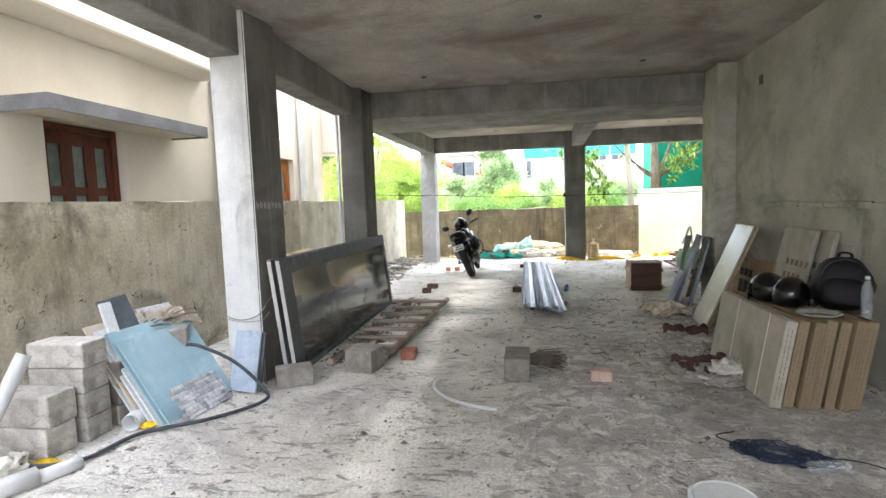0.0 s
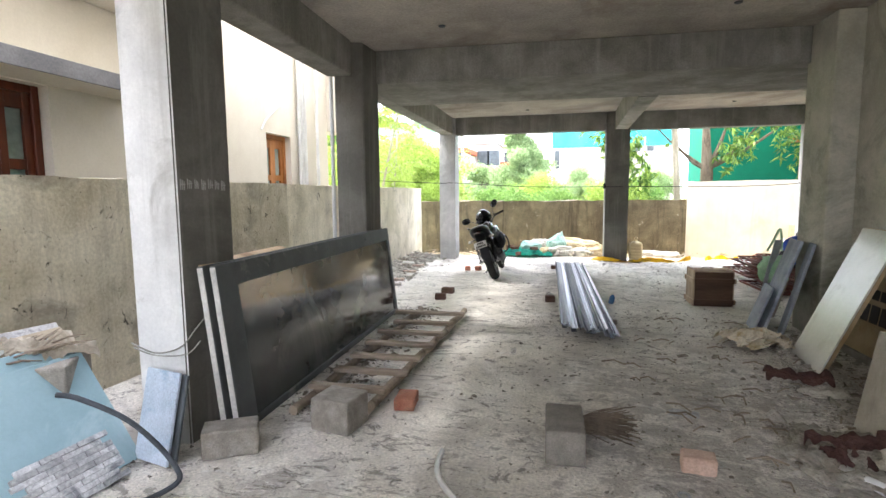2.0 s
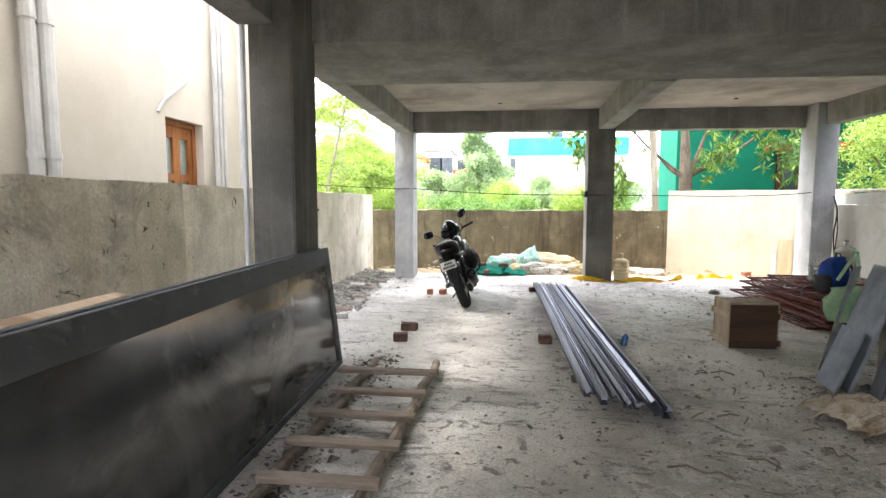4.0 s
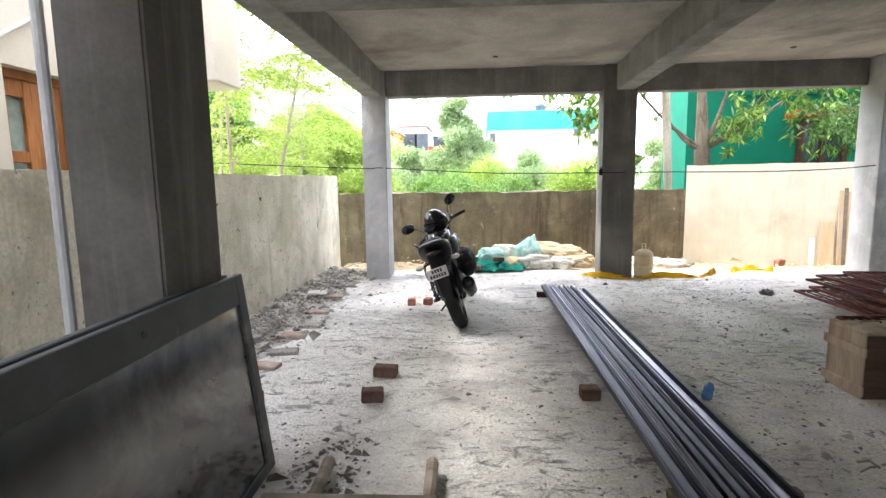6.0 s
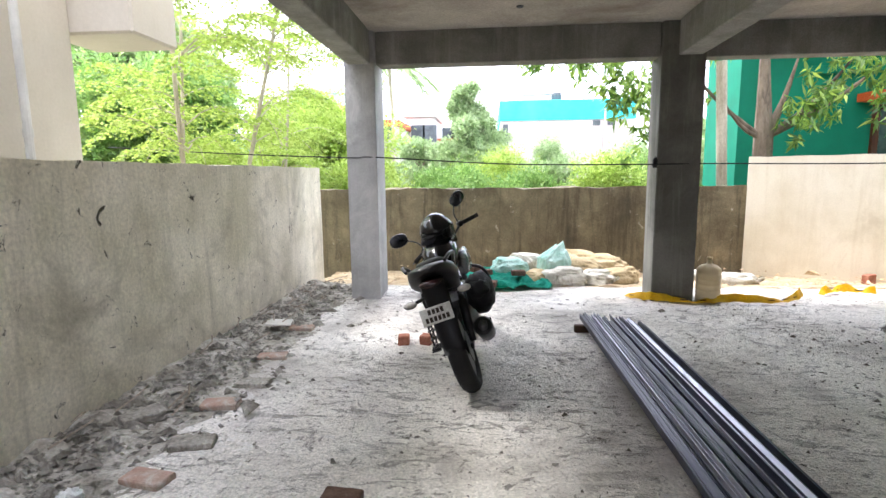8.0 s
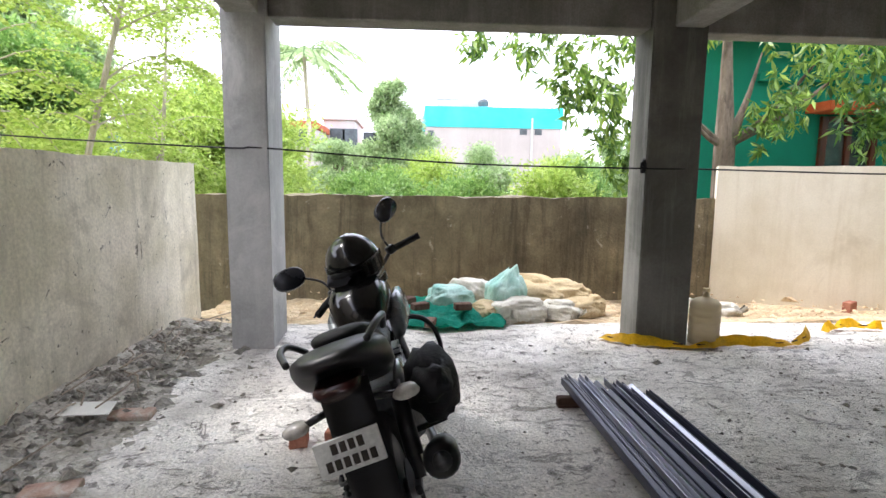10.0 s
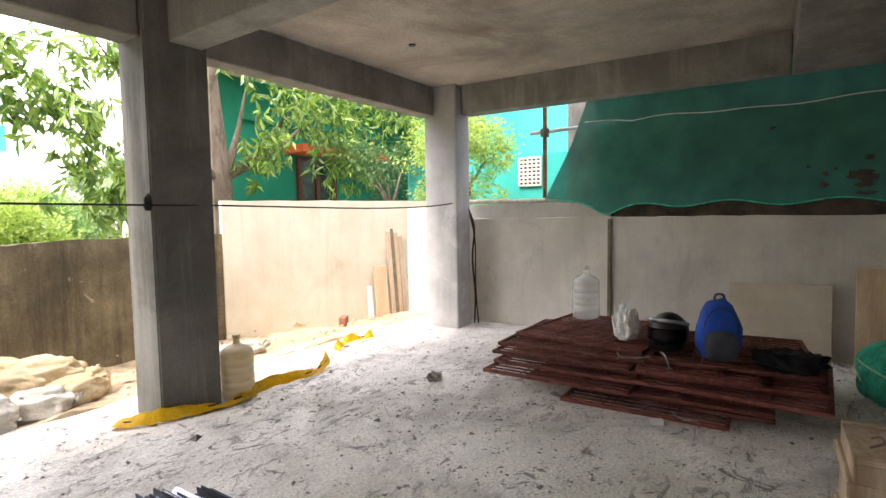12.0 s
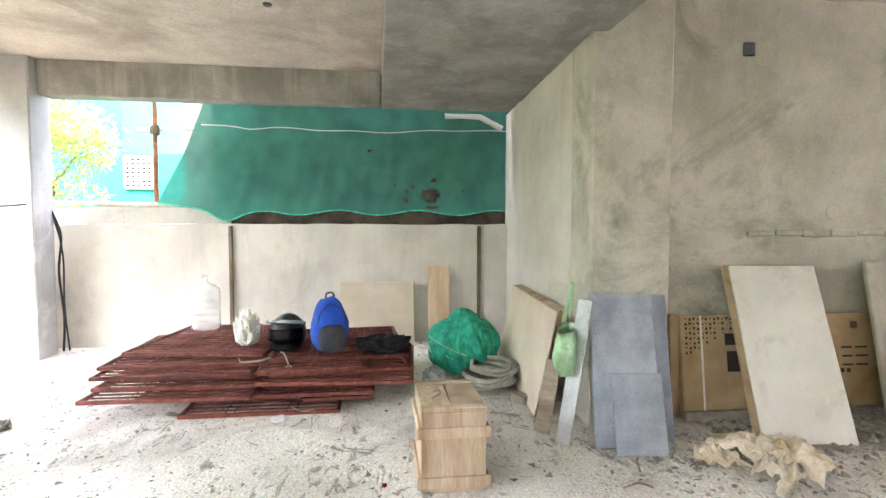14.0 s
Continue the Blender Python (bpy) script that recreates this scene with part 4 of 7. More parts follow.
# dark wood: shade painted on the crate's near side, plain colour on the spacer
DARKWOOD = surf("dark wood for crate side shade and spacer", rgb("4a382d"), rgb("614c3f"), 6, 0.85, 0.35, 80, stretch=(0.12, 1, 1), stain=rgb("4a382d"), stain_scale=3)
BRICKRED = surf("red clay brick", rgb("9a6350"), rgb("b07c67"), 9, 0.95, 0.8, 90, stain=rgb("7c6a5c"), stain_scale=7, stain_lo=0.55, depth=0.012)
BRICKBROWN = surf("dusty brown brick", rgb("5c463b"), rgb("745d51"), 9, 0.95, 0.8, 90, stain=rgb("a39b90"), stain_scale=7, stain_lo=0.55, depth=0.012)
STEEL = surf("dark painted angle steel", rgb("2b2d3c"), rgb("3d4052"), 7, 0.36, 0.15, 60, stain=rgb("9a9ca8"), stain_scale=4, stain_lo=0.64, stain_hi=0.78, metal=0.25, spec=0.6, stretch=(1, 0.12, 1), vary=0.3)
STEELPALE = surf("whitish angle steel", rgb("a9acb8"), rgb("c4c6cf"), 7, 0.35, 0.12, 60, stain=rgb("6d7080"), stain_scale=4, metal=0.35, spec=0.6, stretch=(1, 0.12, 1))
OXIDE = surf("red oxide primer", rgb("552c25"), rgb("744238"), 6, 0.65, 0.25, 70, stain=rgb("8a6d66"), stain_scale=5, stain_lo=0.56, vary=0.3)
PLY = surf("raw plywood", rgb("b39a7c"), rgb("c9b294"), 5, 0.8, 0.25, 70, stretch=(1, 1, 0.15), stain=rgb("9a7f61"), stain_scale=3, vary=0.1)
PLYDARK = surf("crate wood", rgb("a49079"), rgb("c2b098"), 6, 0.85, 0.35, 80, stretch=(1, 1, 0.12), stain=rgb("8a6b4e"), stain_scale=3, vary=0.15)
CARD = surf("brown cardboard", rgb("a08b6c"), rgb("b39d7d"), 4, 0.9, 0.2, 70, stain=rgb("97794f"), stain_scale=2, vary=0.08)
CARDPALE = surf("pale dusty cardboard", rgb("7f6f57"), rgb("9b8a70"), 5, 0.92, 0.25, 70, stretch=(1, 1, 0.2), stain=rgb("85775e"), stain_scale=3, vary=0.12)
CARDGREY = surf("greyish cardboard", rgb("a39d8f"), rgb("b5afa2"), 4, 0.9, 0.2, 70, stain=rgb("8d8778"), stain_scale=2, vary=0.06)
CARDDARK = surf("dark printed ink", rgb("2f2a26"), rgb("3d3631"), 6, 0.85, 0.05, 60)
STRAP = surf("white strap", rgb("d8d5cc"), rgb("e4e1da"), 6, 0.5, 0.05, 60)
SLATE = surf("blue grey stone slab", rgb("8a929d"), rgb("a6adb7"), 5, 0.85, 0.4, 90, stain=rgb("9da3a9"), stain_scale=5, stain_lo=0.55, speck=(22, 0.09, rgb("4d535c")))
TILEWHITE = surf("white glazed tile", rgb("cdccc2"), rgb("dbdad1"), 1.5, 0.22, 0.03, 30, stain=rgb("bcbab0"), stain_scale=2, spec=0.5, vary=0.03)
TILECREAM = surf("cream tile back", rgb("b9ad98"), rgb("c9beab"), 2, 0.7, 0.15, 60, vary=0.06)
BLACKPL = surf("black plastic", rgb("141416"), rgb("1e1e21"), 5, 0.4, 0.08, 60, spec=0.5, vary=0.1)
BLACKGLOSS = surf("gloss black paint", rgb("08080a"), rgb("0d0d10"), 4, 0.2, 0.0, 60, spec=0.4, coat=0.2, vary=0.05)
SEATBLK = surf("black seat leather", rgb("141516"), rgb("1c1d1e"), 8, 0.55, 0.3, 110, spec=0.3)
RUBBER = surf("tyre rubber", rgb("1b1b1c"), rgb("272727"), 8, 0.8, 0.4, 90)
ALLOY = surf("engine alloy", rgb("4b4c4e"), rgb("66676a"), 8, 0.4, 0.2, 90, metal=0.8)
SILVER = surf("silver panel", rgb("8b8f92"), rgb("a2a6a9"), 4, 0.28, 0.02, 60, metal=0.5, spec=0.6)
REDLENS = surf("red lens", rgb("6d1214"), rgb("861a1a"), 4, 0.15, 0, 60, spec=0.6)
AMBER = surf("smoked clear lens", rgb("b7b3ab"), rgb("cbc7bf"), 4, 0.2, 0, 60, spec=0.6)
PLATEWHITE = surf("white plate", rgb("d6d6d2"), rgb("e2e2de"), 6, 0.5, 0.05, 60)
MIRROR = surf("mirror back", rgb("25262a"), rgb("303238"), 4, 0.25, 0, 60, spec=0.6)
BLUECLOTH = surf("royal blue nylon", rgb("16409c"), rgb("2356bd"), 7, 0.7, 0.5, 130, vary=0.1)
GREYCLOTH = surf("dark grey cloth", rgb("33343a"), rgb("46474e"), 7, 0.85, 0.5, 130)
BLACKCLOTH = surf("black nylon", rgb("121214"), rgb("1c1c20"), 7, 0.65, 0.5, 130)
SACK = surf("white woven sack", rgb("c9c4b6"), rgb("ddd9cd"), 6, 0.8, 0.8, 110, stain=rgb("a89c84"), stain_scale=4, depth=0.015)
SACKTAN = surf("tan woven sack", rgb("c2ac85"), rgb("d5c29d"), 6, 0.85, 0.8, 110, stain=rgb("a48b62"), stain_scale=4, depth=0.015)
SACKMINT = surf("mint woven sack", rgb("9fc9bd"), rgb("c5dfd6"), 6, 0.75, 0.8, 110, stain=rgb("79b3a5"), stain_scale=4, depth=0.015)
TARP = surf("turquoise tarp", rgb("17a58c"), rgb("2dbb9f"), 8, 0.7, 0.9, 100, stain=rgb("0f8470"), stain_scale=6, depth=0.02)
TAPE = surf("yellow barrier tape", rgb("dbb316"), rgb("e8c42e"), 5, 0.55, 0.2, 60, stain=rgb("b8962a"), stain_scale=5)
BLUEFOAM = surf("pale blue board", rgb("8eabb3"), rgb("a0bbc3"), 2, 0.6, 0.08, 50, stain=rgb("b4c9cd"), stain_scale=2, vary=0.03)
WHITEFOAM = surf("white board edge", rgb("cdd0d0"), rgb("dfe1e0"), 4, 0.7, 0.15, 60)
BLUESTONE = surf("pale blue stone", rgb("9fabb8"), rgb("b3bec9"), 5, 0.75, 0.2, 80, stain=rgb("8399b0"), stain_scale=5)
MOSAIC = surf("ribbed grey stone strip", rgb("a7a8aa"), rgb("cfd0d0"), 8, 0.7, 0.3, 80, stain=rgb("7d7f84"), stain_scale=8, vary=0.25)
CLEARPL = glass("clear plastic", rgb("d3dada"), 0.12, 0.22)
CANPL = glass("frosted water can", rgb("e0e3e0"), 0.25, 0.35)
CANYEL = glass("dusty yellowed can", rgb("cdb98c"), 0.4, 0.85)
HOSE = surf("grey black hose", rgb("3b4046"), rgb("50565c"), 9, 0.55, 0.2, 70)
HOSEGREY = surf("dusty grey hose", rgb("8a8a82"), rgb("a3a39a"), 9, 0.8, 0.4, 70)
REDCLOTH = surf("maroon rag", rgb("46302c"), rgb("624741"), 8, 0.95, 0.9, 100, depth=0.02)
KRAFT = surf("crumpled kraft paper", rgb("bdb09a"), rgb("d2c8b5"), 5, 0.9, 0.5, 60, stain=rgb("a8946f"), stain_scale=4)
LIMEBAG = surf("lime green bag", rgb("9cc49a"), rgb("b9d8b3"), 6, 0.75, 0.6, 100, stain=rgb("7fae7d"), stain_scale=6)
CABLE = surf("black cable", rgb("18181a"), rgb("232326"), 6, 0.6, 0.05, 60)
NAVYCABLE = surf("navy cable", rgb("1c2433"), rgb("2a3447"), 6, 0.6, 0.05, 60)
GALV = surf("galvanised sheet", rgb("a3a7a8"), rgb("bcbfc0"), 5, 0.45, 0.1, 60, metal=0.4)
CHAIN = surf("steel chain", rgb("9d9c98"), rgb("b9b8b4"), 8, 0.35, 0.1, 60, metal=0.8)


def plane_m(o, along, up):
    """A pose with x along one edge, z up the slope, y into the back."""
    x = Vector(along).normalized()
    z = Vector(up) - x * Vector(up).dot(x)
    z.normalize()
    y = z.cross(x)
    m = Matrix((x, y, z)).transposed().to_4x4()
    m.translation = Vector(o)
    return m


def board(name, label, category, c0, c1, up, h, th, material, group="", bevel=0.004):
    """A flat board standing on the edge c0 to c1 and leaning along up."""
    t = (Vector(c1) - Vector(c0))
    bm = B()
    box(bm, 0, t.length, 0, th, 0, h, bevel)
    ob = part(name, bm, material)
    ob.matrix_basis = plane_m(c0, t, up)
    return tagged(ob, label, category, group)


def loft(bm, secs, n=16, p=2.6):
    """A rounded body through sections (y, x, z, half width, half height)."""
    rings = []
    for y, cx, cz, rx, rz in secs:
        ring = []
        for q in range(n):
            a = 2 * math.pi * q / n
            c, s = math.cos(a), math.sin(a)
            ring.append(bm.verts.new((cx + rx * abs(c) ** (2 / p) * (1 if c >= 0 else -1), y, cz + rz * abs(s) ** (2 / p) * (1 if s >= 0 else -1))))
        rings.append(ring)
    for a, b in zip(rings, rings[1:]):
        for q in range(n):
            bm.faces.new((a[q], b[q], b[(q + 1) % n], a[(q + 1) % n]))
    bm.faces.new(rings[0])
    bm.faces.new(rings[-1][::-1])
    bmesh.ops.recalc_face_normals(bm, faces=bm.faces)


def smooth_line(pts, k=6):
    """A soft curve through points."""
    pts = [Vector(p) for p in pts]
    out = []
    for i in range(len(pts) - 1):
        p0, p1, p2, p3 = pts[max(i - 1, 0)], pts[i], pts[i + 1], pts[min(i + 2, len(pts) - 1)]
        for j in range(k):
            t = j / k
            out.append(0.5 * ((2 * p1) + (p2 - p0) * t + (2 * p0 - 5 * p1 + 4 * p2 - p3) * t * t + (3 * p1 - p0 - 3 * p2 + p3) * t ** 3))
    out.append(pts[-1])
    return out


# grey door leaves leaning on the columns
def door_leaf(o, along, up, glossy):
    d = thing("door_leaf", plane_m(o, along, up), "grey metal door leaf lying on edge against the columns", "door", "leaning door leaves")
    L, H, T = 3.44, 1.05, 0.04
    bm = B()
    if glossy:
        box(bm, 0, 0.20, 0, T, 0, H, 0.004)
        box(bm, L - 0.08, L, 0, T, 0, H, 0.004)
        box(bm, 0.20, L - 0.08, 0, T, H - 0.145, H, 0.004)
        box(bm, 0.20, L - 0.08, 0, T, 0, 0.05, 0.004)
    else:
        box(bm, 0, L, 0, T, 0, H, 0.004)
    part("frame", bm, DOORGREY, d)
    if glossy:
        bm = B()
        box(bm, 0.20, L - 0.08, 0.014, T - 0.004, 0.05, H - 0.145)
        part("panel", bm, DOORGLOSS, d, "glossy dark reflecting panel")
        for i in range(3):
            bm = B()
            lathe(bm, [(0.014, 0), (0.014, 0.006)], 10, m=pose(0.6 + i * 1.0, 0.0, H - 0.07, 90))
            part("hole", bm, DARKGAP, d)
    bm = B()
    box(bm, -0.006, -0.001, 0.003, T - 0.003, 0.01, H - 0.01)
    part("edge_strip", bm, DOOREDGE, d, "pale edge strip")
for i in range(2):
    door_leaf((-1.605 - 0.060 * i, 4.665 - 0.035 * i, 0.005), (-0.08, 3.4, 0), (-0.115, -0.09, 1.04), i == 0)
board("plywood_strip", "pale plywood strip lying over the door leaves", "board", (-1.81, 4.66, 1.045), (-1.85, 5.72, 1.047), (-1, 0, 0.2), 0.07, 0.012, PLY)
# bricks stacked at the far end of the doors
for i in range(11):
    bm = B()
    box(bm, -0.11, 0.11, -0.052, 0.052, 0, 0.068, 0.006)
    ob = part("brick", bm, BRICKBROWN)
    ob.matrix_basis = pose(-2.34 + 0.03 * (i % 3) + 0.02 * math.sin(i * 5), 8.52 + 0.03 * math.sin(i * 3), 0.005 + 0.073 * (i // 2) if i < 10 else 0.37, 0, 0, 8 * math.sin(i * 7))
    ob.location.x += 0.23 * (i % 2)
    tagged(ob, "dusty brown brick in a rough stack", "brick", "bricks stacked by the doors")

# wooden ladder
ld = thing("ladder", pose(0, 0, 0), "weathered wooden ladder lying on the floor", "ladder")
for a, b in (((-1.44, 4.99, 0.045), (-1.36, 8.05, 0.06)), ((-0.97, 4.98, 0.045), (-0.82, 8.06, 0.06))):
    bm = B()
    tube(bm, [Vector(a).lerp(Vector(b), k / 10) + Vector((0.014 * math.sin(3 * k), 0, 0.005 * math.sin(5 * k))) for k in range(11)], 0.034, 9, taper=[1 + 0.1 * math.sin(k * 4.1) for k in range(11)])
    part("rail", bm, OLDWOOD, ld)
for y, x0, x1, tilt in ((5.28, -1.46, -0.89, 0.6), (5.64, -1.43, -0.84, 1.2), (5.995, -1.44, -0.83, 0.2), (6.385, -1.46, -0.81, 0.4), (6.775, -1.48, -0.79, -1.0), (7.18, -1.44, -0.79, -0.5), (7.63, -1.56, -0.77, 1.0)):
    bm = B()
    box(bm, x0, x1, y - 0.038, y + 0.038, 0.094, 0.13, 0.006, m=Matrix.Translation((-1.2, y, 0)) @ pose(0, 0, 0, 0, 0.8 * tilt, 2.5 * tilt) @ Matrix.Translation((1.2, -y, 0)))
    part("rung", bm, OLDWOOD, ld)

# concrete blocks and bricks on the floor
def block(x, y, z, rz, size=(0.40, 0.2, 0.2), rx=0, ry=0, mat_=None, label="rough grey concrete block", group="concrete blocks", name="concrete_block", seed=0):
    bm = B()
    a, b, c = size
    box(bm, -a / 2, a / 2, -b / 2, b / 2, 0, c, 0.012, segs=2)
    bmesh.ops.subdivide_edges(bm, edges=[e for e in bm.edges if e.calc_length() > 0.06], cuts=3, use_grid_fill=True)
    for v in bm.verts:
        v.co += Vector((noise.noise(v.co * 30 + Vector((seed, 0, 0))), noise.noise(v.co * 30 + Vector((0, seed, 5))), noise.noise(v.co * 30 + Vector((3, 0, seed))))) * 0.003
    ob = part(name, bm, mat_ or BLOCK)
    ob.matrix_basis = pose(x, y, z, rx, ry, rz)
    return tagged(ob, label, "block" if name == "concrete_block" else "brick", group)
block(-1.08, 4.93, 0.0, 80, (0.25, 0.27, 0.21), seed=1)
block(0.305, 4.89, 0.0, 91, (0.39, 0.212, 0.195), seed=2)
block(-1.56, 4.50, 0.0, 30, (0.30, 0.18, 0.16), seed=3)
block(-0.755, 5.31, 0.0, 5, (0.14, 0.2, 0.085), mat_=BRICKRED, label="broken red clay brick on the floor", group="loose bricks", name="brick", seed=4)
block(0.99, 4.80, 0.0, -8, (0.17, 0.12, 0.09), mat_=surf("pinkish brick", rgb("b59a8a"), rgb("c7ad9e"), 8, 0.95, 0.6, 90), label="pale pink brick on the floor", group="loose bricks", name="brick", seed=5)
for x, y, rz, s in ((-1.33, 8.94, 8, 0.15), (-1.32, 9.40, -5, 0.18), (0.165, 9.03, 4, 0.13), (-1.42, 11.72, 6, 0.1), (-1.22, 11.74, 80, 0.11)):
    block(x, y, 0.0, rz, (s, 0.105, 0.085), mat_=BRICKRED if y > 11 else BRICKBROWN, label="loose clay brick on the dusty floor", group="loose bricks", name="brick", seed=x * 9 + y)
block(0.215, 12.16, 0.0, 0, (0.16, 0.06, 0.07), mat_=DARKWOOD, label="small wooden spacer under the steel", group="spacers", name="brick", seed=9)
block(0.60, 7.9, 0.0, 4, (0.62, 0.07, 0.05), mat_=OLDWOOD, label="wooden batten under the steel bars", group="spacers", name="brick", seed=10)

# angle steel bars
rng = R(21)
bm = B()
w, th = 0.048, 0.005
prof = [(0, 0), (w, 0), (w, th), (th, th), (th, w), (0, w)]
lo = [bm.verts.new((x, -2.5, z)) for x, z in prof]
hi = [bm.verts.new((x, 2.5, z)) for x, z in prof]
bm.faces.new(lo)
bm.faces.new(hi[::-1])
for i in range(len(prof)):
    j = (i + 1) % len(prof)
    bm.faces.new((lo[i], hi[i], hi[j], lo[j]))
bmesh.ops.recalc_face_normals(bm, faces=bm.faces)
first = part("angle_bar", bm, STEEL)
pale_mesh = first.data.copy()
pale_mesh.materials.clear()
pale_mesh.materials.append(STEELPALE)
tagged(first, "long dark painted steel angle bar in a bundle", "steel bar", "bundle of steel angle bars")
first.matrix_basis = pose(0.262, 9.84, 0.082, 0, 0, 1.1)
for i in range(23):
    low = i < 11
    k = i if low else i - 11
    x = (0.305 + 0.045 * k) if low else (0.285 + 0.042 * k)
    ob = first.copy()
    scene.collection.objects.link(ob)
    if i in (2, 13, 14, 18, 20):
        ob.data = pale_mesh
        ob["label"] = "long whitish steel angle bar in a bundle"
    ob.matrix_basis = pose(x, 9.84 - 0.45 * (x - 0.26) + rng.uniform(-0.12, 0.12), 0.082 if low else 0.092 + 0.006 * (i % 3), 0, rng.choice((0, 0, -4, 3)) if low else rng.choice((-8, -45, 4, -40, -90)), 1.1 + rng.uniform(-0.3, 0.3))

# steel grilles in two stacks
gr = thing("steel_grille", pose(0, 0, -5), "red oxide primed window grille lying flat in a stack", "grille", "stacked window grilles")
GX, GY = 1.15, 1.36
def gbar(name, x0, x1, y0, y1, z0, z1):
    bm = B()
    box(bm, x0, x1, y0, y1, z0, z1, 0.003)
    return part(name, bm, OXIDE, gr)
gbar("frame_bar", 0, 0.03, 0, GY, 0, 0.028)
gbar("frame_bar", GX - 0.03, GX, 0, GY, 0, 0.028)
gbar("frame_bar", 0.03, GX - 0.03, 0, 0.03, 0, 0.028)
gbar("frame_bar", 0.03, GX - 0.03, GY - 0.03, GY, 0, 0.028)
for i in range(13):
    x = 0.03 + (GX - 0.06) * (i + 1) / 14
    gbar("bar", x - 0.008, x + 0.008, 0.03, GY - 0.03, 0.008, 0.022)
for y in (0.38, 0.46, 0.9, 0.98):
    gbar("cross_bar", 0.03, GX - 0.03, y - 0.006, y + 0.006, 0.0222, 0.0278)
rng = R(9)
stack = [(3.17, 9.98, 0, 0.86), (3.34, 10.30, 1, 0.86), (3.24, 10.66, 2, 0.62), (3.10, 10.62, 3, 0.88), (3.24, 10.60, 4, 0.88), (3.34, 10.62, 5, 0.72), (3.22, 10.64, 6, 0.84), (3.34, 10.56, 7, 0.9), (3.42, 10.60, 8, 0.84),
         (3.26, 9.72, 1.5, 0.4), (3.22, 9.72, 2.6, 0.66), (3.36, 9.42, 3.6, 0.88), (3.14, 9.42, 4.6, 0.88), (3.36, 9.44, 5.6, 0.8), (3.24, 9.80, 6.6, 0.58), (3.44, 9.46, 7.4, 0.8)]
for k, (x, y, lay, ys) in enumerate(stack):
    m = pose(x, y, 0.004 + lay * 0.047, 0, 0, rng.uniform(-5, 5) + (-2 if k < 9 else 3)) @ Matrix.Diagonal((1, ys, 1, 1))
    if k == 0:
        gr.matrix_basis = m
        first_scale = gr.scale.copy()
        gr.scale = (1, 1, 1)
    else:
        copy_thing(gr, m)
gr.scale = first_scale

# wooden crate
cr = thing("wooden_crate", pose(1.95, 9.05, 0, 0, 0, 2), "nailed plywood crate with battens", "crate")
def cpart(name, *a, mat_=None, label=""):
    bm = B()
    box(bm, *a, 0.003)
    part(name, bm, mat_ or PLYDARK, cr, label)
cpart("front_panel", 0.012, 0.024, 0.02, 0.37, 0.0, 0.44)
cpart("back_panel", 0.476, 0.488, 0.02, 0.37, 0.0, 0.44)
# near side and its battens are darkened to stand in for shade
cpart("side_panel", 0.024, 0.476, 0.02, 0.032, 0.0, 0.44, mat_=DARKWOOD, label="side panel with its shade in the colour")
cpart("side_panel", 0.024, 0.476, 0.358, 0.37, 0.0, 0.44)
cpart("top_panel", 0.012, 0.488, 0.018, 0.195, 0.441, 0.453)
cpart("top_panel", 0.012, 0.488, 0.2, 0.372, 0.441, 0.453)
for z in (0.03, 0.30):
    cpart("batten", -0.004, 0.0115, -0.005, 0.395, z, z + 0.06)
    cpart("batten", 0.489, 0.504, -0.005, 0.395, z, z + 0.06)
    cpart("batten", 0.013, 0.488, 0.003, 0.0195, z, z + 0.06, mat_=DARKWOOD)
    cpart("batten", 0.013, 0.488, 0.3705, 0.387, z, z + 0.06)
cpart("top_batten", 0.012, 0.05, 0.02, 0.37, 0.4535, 0.466)
cpart("top_batten", 0.45, 0.488, 0.02, 0.37, 0.4535, 0.466)
bm = B()
tube(bm, smooth_line([(0.30, 0.28, 0.458), (0.28, 0.25, 0.475), (0.20, 0.25, 0.478), (0.18, 0.30, 0.458)], 5), 0.005, 6)
part("rope_handle", bm, OLDWOOD, cr)

# cartons of tiles standing on edge
for i in range(7):
    t = thing("tile_carton", plane_m((2.115 + 0.083 * i, 5.50 - 0.02 * math.sin(i * 4), 0.004), (0, -1.22, 0), (0.10, 0, 0.62)), "brown carton of floor tiles standing on edge", "carton", "row of tile cartons")
    bm = B()
    box(bm, 0, 1.22, -0.068 if i else -0.078, 0, 0, 0.615 + 0.008 * math.sin(i * 3), 0.006, segs=2)
    for v in bm.verts:
        v.co.y += 0.003 * noise.noise(v.co * 5 + Vector((i, 0, 0)))
    part("box", bm, CARDGREY if i == 0 else CARDPALE, t)
    bm = B()
    for k in range(2):
        y = -0.028 - 0.024 * k
        z = 0.06
        while z < 0.55:
            ln = 0.012 + 0.02 * abs(math.sin(z * 50 + k + i))
            box(bm, 1.2205, 1.2212, y - 0.0025, y + 0.0025, z, z + ln)
            z += ln + 0.012
    tagged(part("print", bm, BARK, t, "rows of brown print"), "rows of brown print", kind="stuff")
    if i == 0:
        for x in (0.42, 0.98):
            bm = B()
            box(bm, x, x + 0.012, -0.0805, -0.0786, 0, 0.615)
            part("strap", bm, STRAP, t, "white packing strap")

